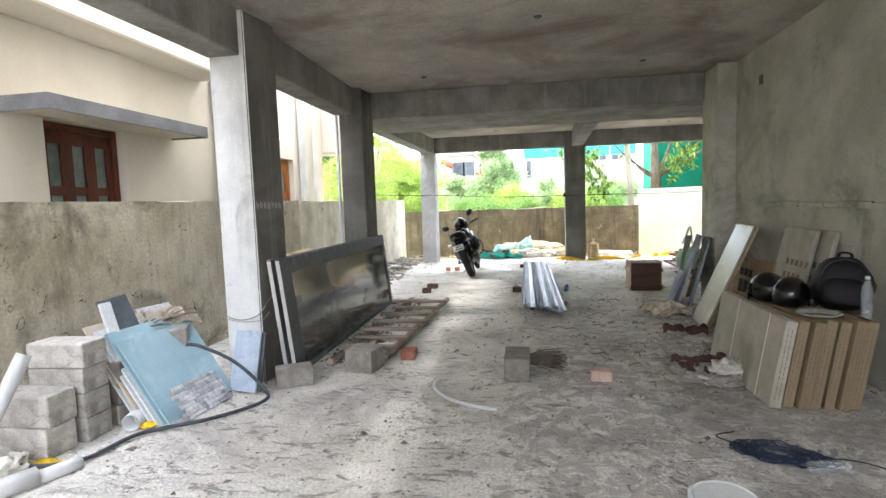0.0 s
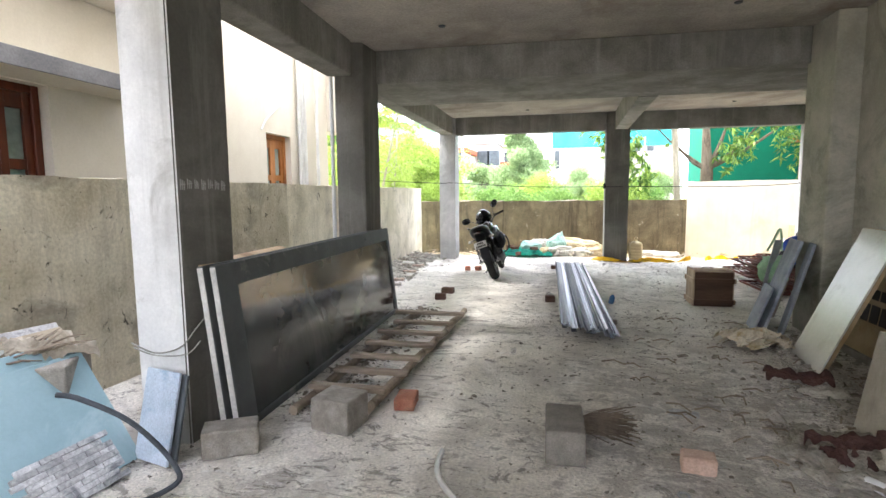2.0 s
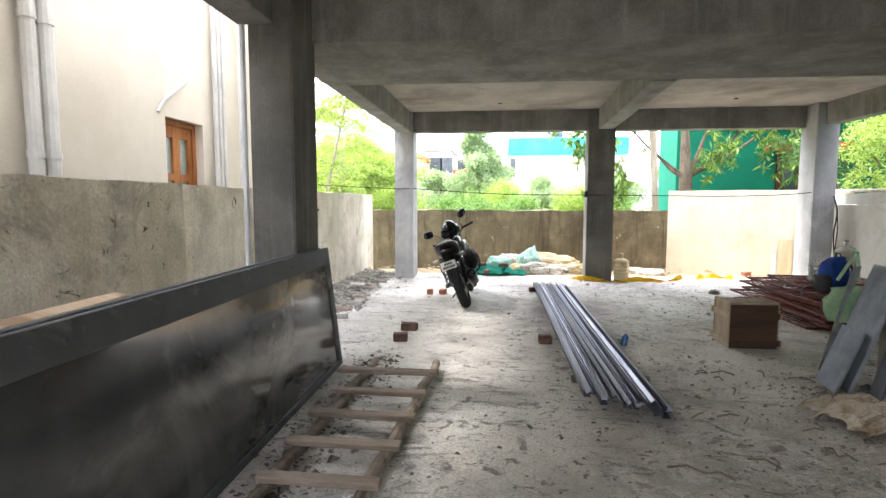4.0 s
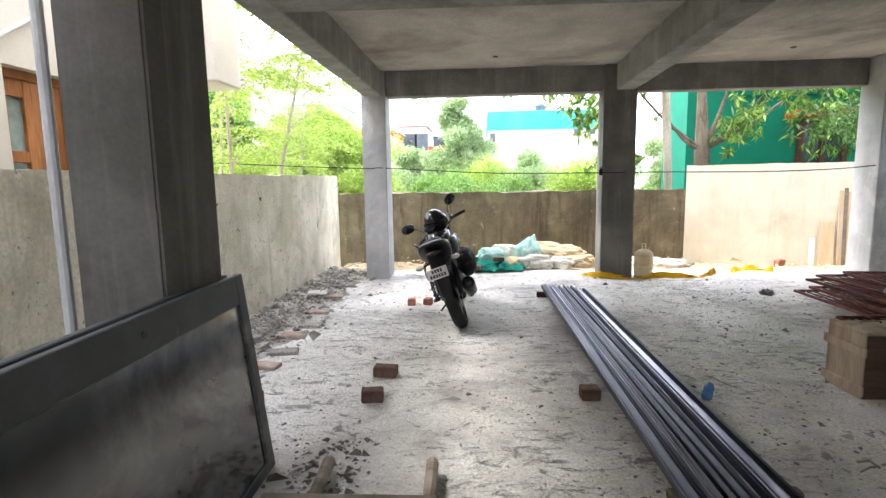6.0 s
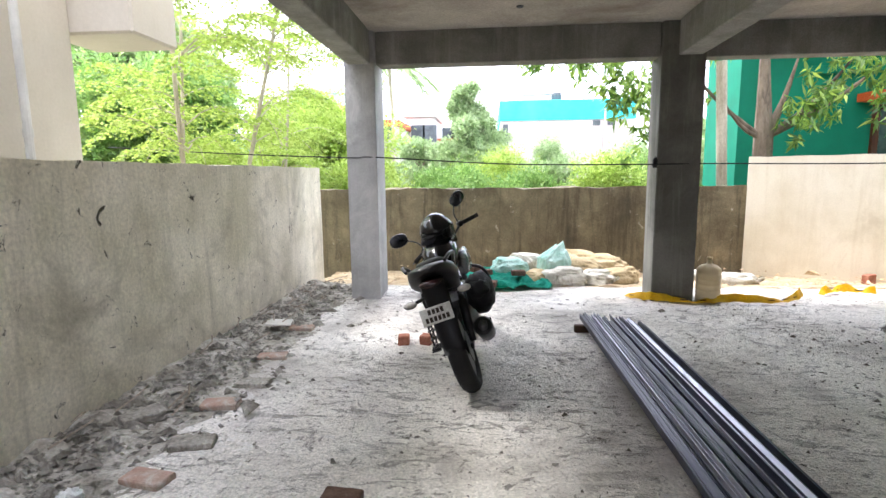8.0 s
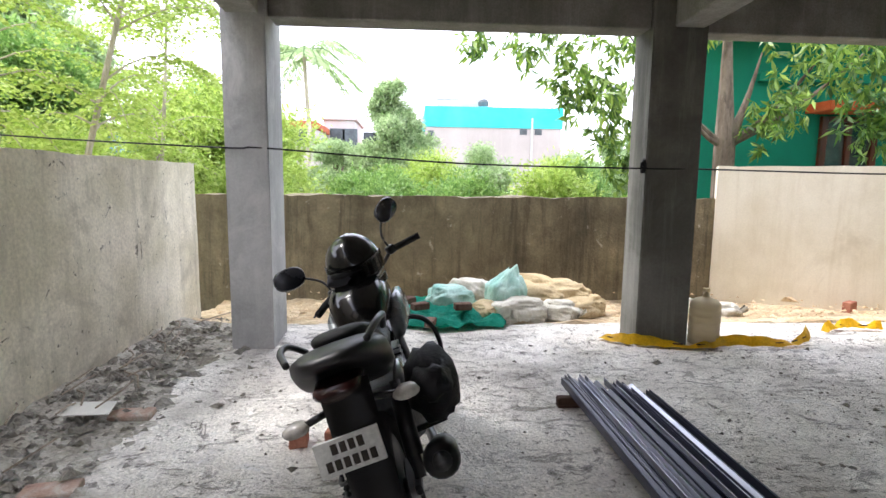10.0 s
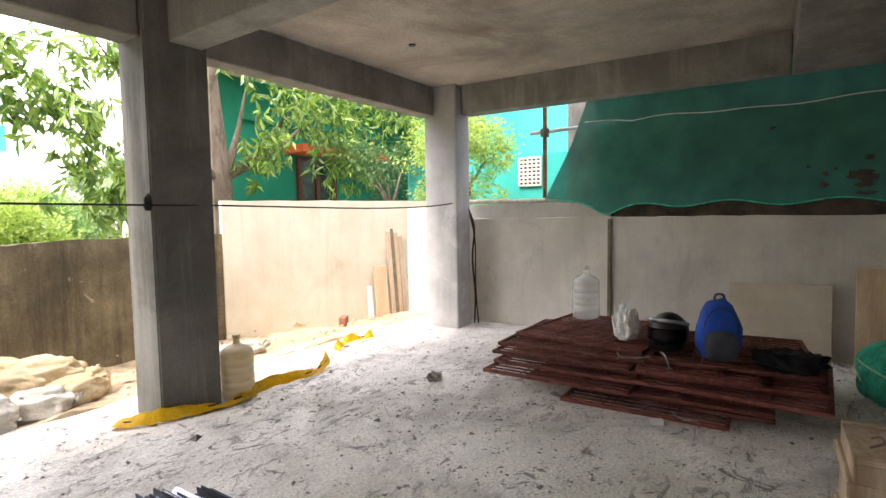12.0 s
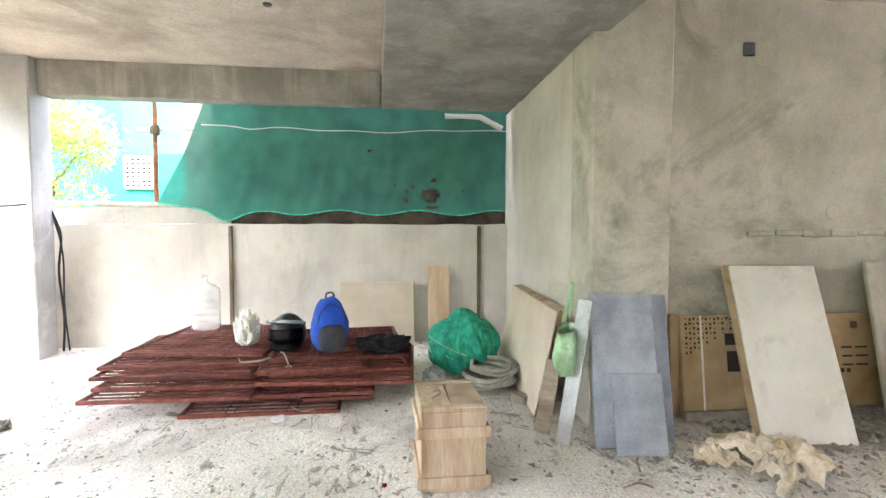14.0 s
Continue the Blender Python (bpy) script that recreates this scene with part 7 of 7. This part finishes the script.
def crushed(a, b, width, rise, seed, roll):
    """A crushed strip of stiff paper from a to b, folded over itself."""
    a, b = Vector(a), Vector(b)
    d = b - a
    s = Vector((-d.y, d.x, 0)).normalized()
    so = Vector((seed, seed * 2.1, 0))
    def fn(u, v):
        w = (v - 0.5) * width * (1 + 0.3 * noise.noise(Vector((u * 3, 0, 1)) + so))
        ang = roll * (v - 0.5) * 2
        lift = rise * (0.55 + 0.45 * math.cos(ang)) * (0.35 + 0.65 * math.sin(math.pi * min(1, max(0, 0.08 + 0.84 * u))))
        crease = 0.055 * noise.noise(Vector((u * 5, v * 4, 0)) + so) + 0.03 * noise.noise(Vector((u * 12, v * 9, 3)) + so)
        return a + d * u + s * (math.sin(ang) / max(roll, 0.1) * width * 0.5 + 0.6 * crease) + Vector((0.5 * crease, 0, max(0.008, lift + crease)))
    bm = B()
    sheet(bm, 15, 11, fn)
    bmesh.ops.triangulate(bm, faces=bm.faces[:])
    bmesh.ops.solidify(bm, geom=bm.faces[:], thickness=0.002)
    part("fold", bm, KRAFT, kp)
def drape(name, a, b, width, rise, seed, mat_, label, category, group=""):
    """A crumpled sheet of stiff paper or cloth lying from a to b."""
    a, b = Vector(a), Vector(b)
    d = b - a
    s = Vector((-d.y, d.x, 0)).normalized()
    so = Vector((seed, seed * 1.7, 0))
    bm = B()
    def fn(u, v):
        c = 0.06 * noise.noise(Vector((u * 5, v * 4, 0)) + so) + 0.03 * noise.noise(Vector((u * 13, v * 9, 3)) + so)
        return a + d * u + s * ((v - 0.5) * width + 0.5 * c) + Vector((0, 0, rise * math.cos((v - 0.5) * 2.6) + c))
    sheet(bm, 22, 16, fn)
    bmesh.ops.triangulate(bm, faces=bm.faces[:])
    bmesh.ops.solidify(bm, geom=bm.faces[:], thickness=0.003)
    tagged(part(name, bm, mat_), label, category, group)
for row in TORN:
    drape("paper_bag", *row, GREYPAPER, "torn grey paper bag lying over the boards", "paper bag", "torn paper bags")
drape("rag", (1.62, 5.02, 0.055), (2.12, 5.12, 0.07), 0.26, 0.05, 41, REDCLOTH, "dirty maroon rag crumpled on the rubble", "rag", "maroon rags")
drape("rag", (1.66, 4.90, 0.05), (1.90, 4.96, 0.05), 0.16, 0.04, 47, REDCLOTH, "strip of dirty maroon cloth on the rubble", "rag", "maroon rags")
drape("rag", (1.80, 6.24, 0.05), (2.22, 6.16, 0.05), 0.17, 0.07, 42, REDCLOTH, "dark maroon cloth bunched on the floor", "rag", "maroon rags")
bm = B()
rng = R(19)
for i in range(26):
    a = Vector((-2.66 + rng.uniform(0, 0.2), 4.0 + rng.uniform(0, 0.3), 0.60 + rng.uniform(0, 0.05)))
    e = a + Vector((rng.uniform(-0.05, 0.16), rng.uniform(0.05, 0.28), rng.uniform(-0.02, 0.07)))
    tube(bm, [a, a.lerp(e, 0.5) + Vector((0.01, 0, 0.015)), e], 0.007, 5, taper=[1, 0.8, 0.3])
tagged(part("wood_splinters", bm, OLDWOOD), "splintered pale wood on top of the boards", "wood", kind="stuff")
crushed((2.36, 7.50, 0), (1.98, 7.30, 0), 0.34, 0.14, 1, 1.3)
crushed((2.20, 7.36, 0), (1.84, 7.16, 0), 0.40, 0.17, 2, 1.7)
crushed((2.02, 7.44, 0), (1.80, 7.38, 0), 0.24, 0.12, 3, 1.4)
crushed((2.34, 7.22, 0), (1.92, 7.08, 0), 0.28, 0.13, 4, 1.5)
crushed((2.24, 7.72, 0), (2.12, 7.50, 0), 0.14, 0.05, 5, 0.9)
bm = B()
rng = R(51)
for i in range(17):
    a0, rx, ry = rng.uniform(0, 6), rng.uniform(0.08, 0.24), rng.uniform(0.05, 0.15)
    tube(bm, [(1.82 + rng.normal() * 0.01 + rx * math.cos(a), 3.58 + ry * math.sin(a) - 0.3 * (rx * math.cos(a)) + 0.01 * math.sin(3 * a), 0.012 + 0.02 * rng.uniform(0, 1) + 0.012 * math.sin(2 * a + a0)) for a in np.linspace(0, 2 * math.pi, 21)[:-1]], 0.004, 5, close=True)
tagged(part("cable_coil", bm, NAVYCABLE), "tangled coil of dark cable on the floor", "cable", kind="stuff")
for pts in ([(1.96, 3.56, 0.01), (2.2, 3.55, 0.008), (2.45, 3.35, 0.008), (2.7, 3.38, 0.008)], [(1.7, 3.66, 0.01), (1.55, 3.80, 0.008), (1.68, 3.88, 0.008)], [(2.0, 4.9, 0.01), (1.75, 5.15, 0.008), (1.62, 4.95, 0.008)]):
    pipe(pts, 0.004, CABLE, "loose end of dark cable on the floor", "hose")
def bottle(m, label, mat_=None, h=0.22, cap=None):
    t = thing("plastic_bottle", m, label, "bottle", "plastic bottles")
    bm = B()
    lathe(bm, [(0.028, 0), (0.034, 0.01), (0.034, 0.05), (0.030, 0.06), (0.034, 0.07), (0.034, h * 0.62), (0.026, h * 0.78), (0.013, h * 0.90), (0.013, h * 0.94)], 18)
    part("bottle", bm, mat_ or CLEARPL, t, smooth=True)
    bm = B()
    lathe(bm, [(0.015, h * 0.935), (0.015, h)], 14)
    part("cap", bm, cap or PVC, t)
bottle(pose(1.88, 3.40, 0.036, 0, 90, 12), "clear plastic bottle lying by the cable")
bottle(pose(2.66, 4.36, 0.63), "clear plastic bottle on the cartons", h=0.28)
bottle(pose(0.13, 9.40, 0.036, 90, 0, 20), "clear plastic bottle lying beside the steel bars")
bottle(pose(0.95, 9.05, 0.0, 0, 12, 0), "crushed bottle with a blue label", glass("blue label plastic", rgb("4f86c0"), 0.2, 0.8), 0.13)
bm = B()
lathe(bm, [(0.155, 0), (0.165, 0.004), (0.165, 0.02), (0.150, 0.028), (0.14, 0.022), (0.02, 0.022)], 40, m=pose(1.36, 3.08, 0.0))
tagged(part("bucket_lid", bm, PVC), "round white bucket lid on the floor", "lid")
bm = B()
for k in range(4):
    tube(bm, [(2.42 + (0.10 + 0.012 * k) * math.cos(a), 4.46 + (0.085 + 0.01 * k) * math.sin(a), 0.628 + 0.004 * k) for a in np.linspace(0, 2 * math.pi, 31)[:-1]], 0.006, 6, close=True)
tagged(part("rope_coil", bm, HOSEGREY), "thin coil of pale tube on the cartons", "hose")

# wires and pipes on the columns
bm = B()
tube(bm, [(-2.215, 7.46, 0.0), (-2.21, 7.46, 2.75)], 0.022, 10)
tagged(part("conduit_pipe", bm, PVC), "white conduit pipe up the column corner", "pipe", kind="structure")
pipe([(-2.19, 4.50, 0.60), (-2.03, 4.50, 0.55), (-1.87, 4.51, 0.59), (-1.828, 4.60, 0.68), (-1.815, 4.75, 0.78)], 0.0045, HOSEGREY, "loose pale cable round the column", "hose")
pipe([(-2.18, 4.505, 0.57), (-2.03, 4.502, 0.535), (-1.835, 4.515, 0.55), (-1.82, 4.62, 0.60)], 0.004, HOSEGREY, "second loose pale cable round the column", "hose")
wire = [(-6.0, 14.3, 1.92), (-4.2, 14.0, 1.80), (-2.35, 13.41, 1.70), (-2.0, 13.41, 1.70), (-0.4, 13.40, 1.60), (1.19, 13.42, 1.58), (1.76, 13.42, 1.58), (3.4, 13.4, 1.56), (4.4, 13.35, 1.58), (5.01, 13.29, 1.63)]
pipe(wire, 0.007, CABLE, "sagging black cable strung between the columns", "hose")
pipe([(5.25, 13.28, 1.60), (5.29, 13.20, 1.30), (5.27, 13.22, 0.9), (5.30, 13.2, 0.4), (5.27, 13.2, 0.02)], 0.012, CABLE, "black cables hanging down the column", "hose")
pipe([(5.01, 13.29, 1.55), (5.26, 13.27, 1.50), (5.31, 13.2, 1.1), (5.28, 13.18, 0.5), (5.31, 13.16, 0.02)], 0.009, CABLE, "black cable tied round the column", "hose")
for x, y, z in ((5.01, 13.28, 1.62), (1.19, 13.43, 1.58)):
    crumple("cable_knot", x, y, z - 0.04, (0.025, 0.02, 0.05), CABLE, "knot of tied black cable", "cable", 91, 0.5, "cable knots")

# marks on the walls: conduit chase, junction holes, chalk strokes
bm = B()
for k in range(12):
    y = 4.2 + 0.225 * k
    box(bm, 2.957 + 0.004 * math.sin(k * 3), 2.979, y, y + 0.224, 1.345 + 0.008 * math.sin(k * 2), 1.395 + 0.008 * math.sin(k * 5), 0.006)
structure("trim", bm, BIGWALL, "patched plaster chase along the side wall", "trim")
bm = B()
box(bm, 2.972, 2.9795, 6.88, 6.97, 2.69, 2.79, 0.002)
structure("trim", bm, DARKGAP, "square junction box hole in the side wall", "trim")
bm = B()
lathe(bm, [(0.05, 0.0), (0.05, 0.006)], 18, m=pose(2.974, 6.2, 1.53, 0, 90, 0))
structure("trim", bm, BIGWALL, "round patched hole in the side wall", "trim")
for x, y in ((0.53, 5.35), (-0.90, 7.22), (1.78, 7.21), (-0.37, 12.74), (3.41, 12.75), (3.44, 10.53)):
    bm = B()
    lathe(bm, [(0.032, 3.108), (0.036, 3.1195)], 16, (x, y))
    structure("trim", bm, DARKGAP, "dark round lamp hole in the ceiling", "trim")
CHALK = surf("chalk", rgb("b3b2ac"), rgb("c4c3bd"), 6, 0.95, 0.1, 60)
chalk_m = plane_m((-1.8435, 4.548, 1.495), (0.048, 0.435, 0), (0, 0, 1))
bm = B()
for i, (w_, lean) in enumerate(((0.040, 0.3), (0.038, -0.2), (0.034, 0.1), (0.036, 0.0), (0.044, -0.3), (0.040, 0.2), (0.036, 0.1))):
    x = 0.005 + 0.054 * i
    for k in range(3):
        box(bm, x + k * w_ / 3, x + k * w_ / 3 + 0.005, -0.0035, -0.0015, 0.0 + 0.004 * (i % 3), 0.062 - 0.006 * k, m=chalk_m @ pose(0, 0, 0, 0, 4 * lean, 0))
    box(bm, x, x + w_, -0.0035, -0.0015, 0.028 + 0.006 * (i % 2), 0.033 + 0.006 * (i % 2), m=chalk_m)
structure("trim", bm, CHALK, "faint chalk marks on the column", "trim")

# loose stones, chips and rubble
def scatter(name, n, place, size, mat_, label, category, seed, flat=1.0):
    rng = R(seed)
    base = np.array([(1, 0, 0), (-0.5, 0.87, 0), (-0.5, -0.87, 0), (0.1, 0.1, 0.9), (0.55, 0.5, 0.45)])
    tri = np.array([(0, 1, 4), (1, 3, 4), (4, 3, 0), (1, 2, 3), (2, 0, 3), (2, 1, 0)])
    V, Fc = [], []
    for i in range(n):
        x, y, z = place(rng)
        s = size * rng.lognormal(0, 0.55)
        a = rng.uniform(0, 2 * math.pi)
        k = base * np.array([s, s * rng.uniform(0.5, 1), s * flat * rng.uniform(0.3, 0.8)]) + rng.normal(size=(5, 3)) * s * 0.12 * np.array([1, 1, flat])
        c, q = math.cos(a), math.sin(a)
        V.append(np.stack([k[:, 0] * c - k[:, 1] * q + x, k[:, 0] * q + k[:, 1] * c + y, k[:, 2] + z], 1))
        Fc.append(tri + 5 * i)
    me = bpy.data.meshes.new(name)
    me.from_pydata(np.concatenate(V).tolist(), [], np.concatenate(Fc).tolist())
    me.materials.append(mat_)
    tagged(new(name, me), label, category, kind="stuff")
def near_left(rng):
    y = rng.uniform(8.4, 14.6)
    x = -3.08 + abs(rng.normal()) * 0.33
    return x, y, max(0, 0.065 - 0.09 * (x + 3.1)) * (y < 14.1) + (0 if y < 14.1 else -0.05)
scatter("rubble", 2600, near_left, 0.022, RUBBLE, "grey rubble along the compound wall", "rubble", 1)
bm = B()
def bank(u, v):
    y, x = 8.4 + 5.8 * v, -3.1 + 0.95 * u
    return Vector((x, y, -0.01 + 0.08 * (1 - u) ** 1.6 + (1 - u) * 0.05 * noise.noise(Vector((x * 5, y * 5, 0))) + 0.015 * noise.noise(Vector((x * 16, y * 16, 2)))))
sheet(bm, 20, 110, bank)
tagged(part("rubble_bank", bm, RUBBLE), "low bank of grey rubble along the wall", "rubble", kind="stuff")
scatter("stones", 1500, lambda r: (r.uniform(-3, 5.3), 14.15 + abs(r.normal()) * 0.6, yard_height(0, 14.6)), 0.025, DIRT, "scattered stones and clods on the dirt", "stones", 2)
scatter("chips", 5200, lambda r: (r.uniform(-2.6, 5.2), r.uniform(1.2, 13.9), 0.0), 0.008, RUBBLE, "small chips and crumbs on the floor", "chips", 3)
scatter("chips_dark", 700, lambda r: (min(2.9, max(-2.4, 1.4 + r.normal() * 1.1)), min(8.9, 6.4 + r.normal() * 1.6) - r.uniform(0, 0.4), 0.0), 0.010, surf("dark grit", rgb("7d766b"), rgb("979085"), 6, 0.95, 0.4, 60), "dark grit and clods on the floor", "grit", 4)
CRUST = surf("grey mortar crust", rgb("a6a299"), rgb("ccc9c1"), 12, 0.97, 0.6, 90, vary=0.3)
def crust_place(r):
    while True:
        x, y = r.uniform(-2.2, 2.9), r.uniform(1.0, 13.6)
        if noise.noise(Vector((x * 1.1, y * 0.8, 7))) + 0.6 * noise.noise(Vector((x * 3.3, y * 3.3, 2))) > r.uniform(-0.15, 0.5) - 0.12 * (y < 9):
            return x, y, -0.002
scatter("mortar_crust", 9000, crust_place, 0.010, CRUST, "thin mortar crust and splashes stuck to the floor", "mortar", 21, 0.22)
scatter("grit", 1200, lambda r: (2.5 + r.normal() * 0.7, 11.6 + r.normal() * 0.9, 0.0), 0.007, surf("grey grit", rgb("7c766c"), rgb("979085"), 6, 0.95, 0.4, 60), "grey grit swept over the floor", "grit", 12)
scatter("rubble_right", 900, lambda r: (min(2.9, 2.35 + r.normal() * 0.28), r.uniform(4.6, 8.0), 0.0), 0.018, RUBBLE, "rubble along the side wall", "rubble", 5)
# rubble whose dark colour also deepens the shade between the ladder rungs
scatter("door_rubble", 900, lambda r: (-1.40 + r.normal() * 0.14, r.uniform(5.0, 8.4), 0.0), 0.016, surf("door grit with ladder shade", rgb("615a50"), rgb("7d756a"), 6, 0.95, 0.4, 60), "rubble along the doors, darkened for the shade under the ladder", "rubble", 6)
PLASTER = surf("pale plaster flakes", rgb("b8b2a6"), rgb("d0cbc0"), 6, 0.95, 0.4, 60, vary=0.2)
scatter("flakes", 900, lambda r: (min(2.9, max(0.6, 2.0 + r.normal() * 0.6)), r.uniform(4.4, 8.6), 0.002), 0.014, PLASTER, "pale plaster flakes on the floor", "debris", 7)
scatter("clods", 450, lambda r: (min(2.85, max(0.9, 2.2 + r.normal() * 0.45)), 6.6 + r.normal() * 0.9, 0.0), 0.013, surf("brown clods", rgb("8a8175"), rgb("a39b8f"), 7, 0.97, 0.8, 80), "broken brown clods of mortar", "debris", 8)
scatter("clods_left", 260, lambda r: (-2.9 + abs(r.normal()) * 0.3, r.uniform(8.5, 13.8), 0.05), 0.022, RUBBLE, "broken lumps along the compound wall", "debris", 9)
bm = B()
rng = R(61)
for i in range(90):
    x, y = (rng.uniform(-3.05, -2.5), rng.uniform(8.6, 13.8)) if i < 30 else (rng.uniform(0.8, 2.4), rng.uniform(4.5, 8.2))
    a, ln = (rng.normal() * 0.35 + 1.57 if i < 30 else rng.uniform(0, 3.1)), rng.uniform(0.08, 0.5 if i < 30 else 0.2)
    z = 0.12 if i < 30 else 0.012
    tube(bm, [(x, y, z), (x + 0.5 * ln * math.cos(a), y + 0.5 * ln * math.sin(a), z + 0.02), (x + ln * math.cos(a + 0.2), y + ln * math.sin(a + 0.2), z)], 0.006, 4)
tagged(part("twigs", bm, OLDWOOD), "dry twigs and sticks on the rubble", "twigs", kind="stuff")
DUSTBRICK = surf("brick under grey dust", rgb("93786a"), rgb("a39486"), 8, 0.97, 0.7, 80, stain=rgb("a9a399"), stain_scale=6, stain_lo=0.48, stain_hi=0.6)
for i, (x, y, rz, mt) in enumerate(((-2.42, 10.4, 8, DUSTBRICK), (-2.36, 10.75, 4, RUBBLE), (-2.45, 11.3, 12, DUSTBRICK), (-2.50, 12.1, 5, DUSTBRICK), (-2.32, 9.9, 15, RUBBLE), (-2.35, 9.55, -10, DUSTBRICK), (-2.55, 12.8, 20, RUBBLE), (-2.62, 9.1, 30, RUBBLE), (-2.75, 10.1, 50, RUBBLE))):
    block(x, y, -0.035 if i < 7 else 0.02, rz, (0.24, 0.13, 0.07), mat_=mt, label="flat brick set along the rubble edge", group="edging bricks", name="brick", seed=100 + i)
board("tile_scrap", "white tile scrap lying on the rubble", "tile", (-2.78, 11.9, 0.11), (-2.55, 11.95, 0.09), (0, 1, 0.05), 0.16, 0.01, TILEWHITE)
for x, y in ((-2.55, 8.9), (-2.5, 9.25)):
    crumple("plastic_cup", x, y, 0.06, (0.05, 0.05, 0.035), WHITEPL, "crushed white plastic cup on the rubble", "cup", 55, 0.2, "plastic cups")
crumple("leaf_clump", 3.05, 12.3, 0, (0.07, 0.06, 0.03), RUBBLE, "small clump of dried leaves on the floor", "debris", 56, 0.8)
board("paper_scrap", "small white card on the floor", "paper", (3.02, 10.45, 0.004), (3.05, 10.36, 0.004), (0.8, 0.2, 0.3), 0.07, 0.003, PLATEWHITE)
bm = B()
lathe(bm, [(0.014, 0), (0.014, 0.012)], 10, m=pose(2.05, 9.62, 0))
tagged(part("bottle_cap", bm, REDLENS), "red bottle cap on the floor", "cap")
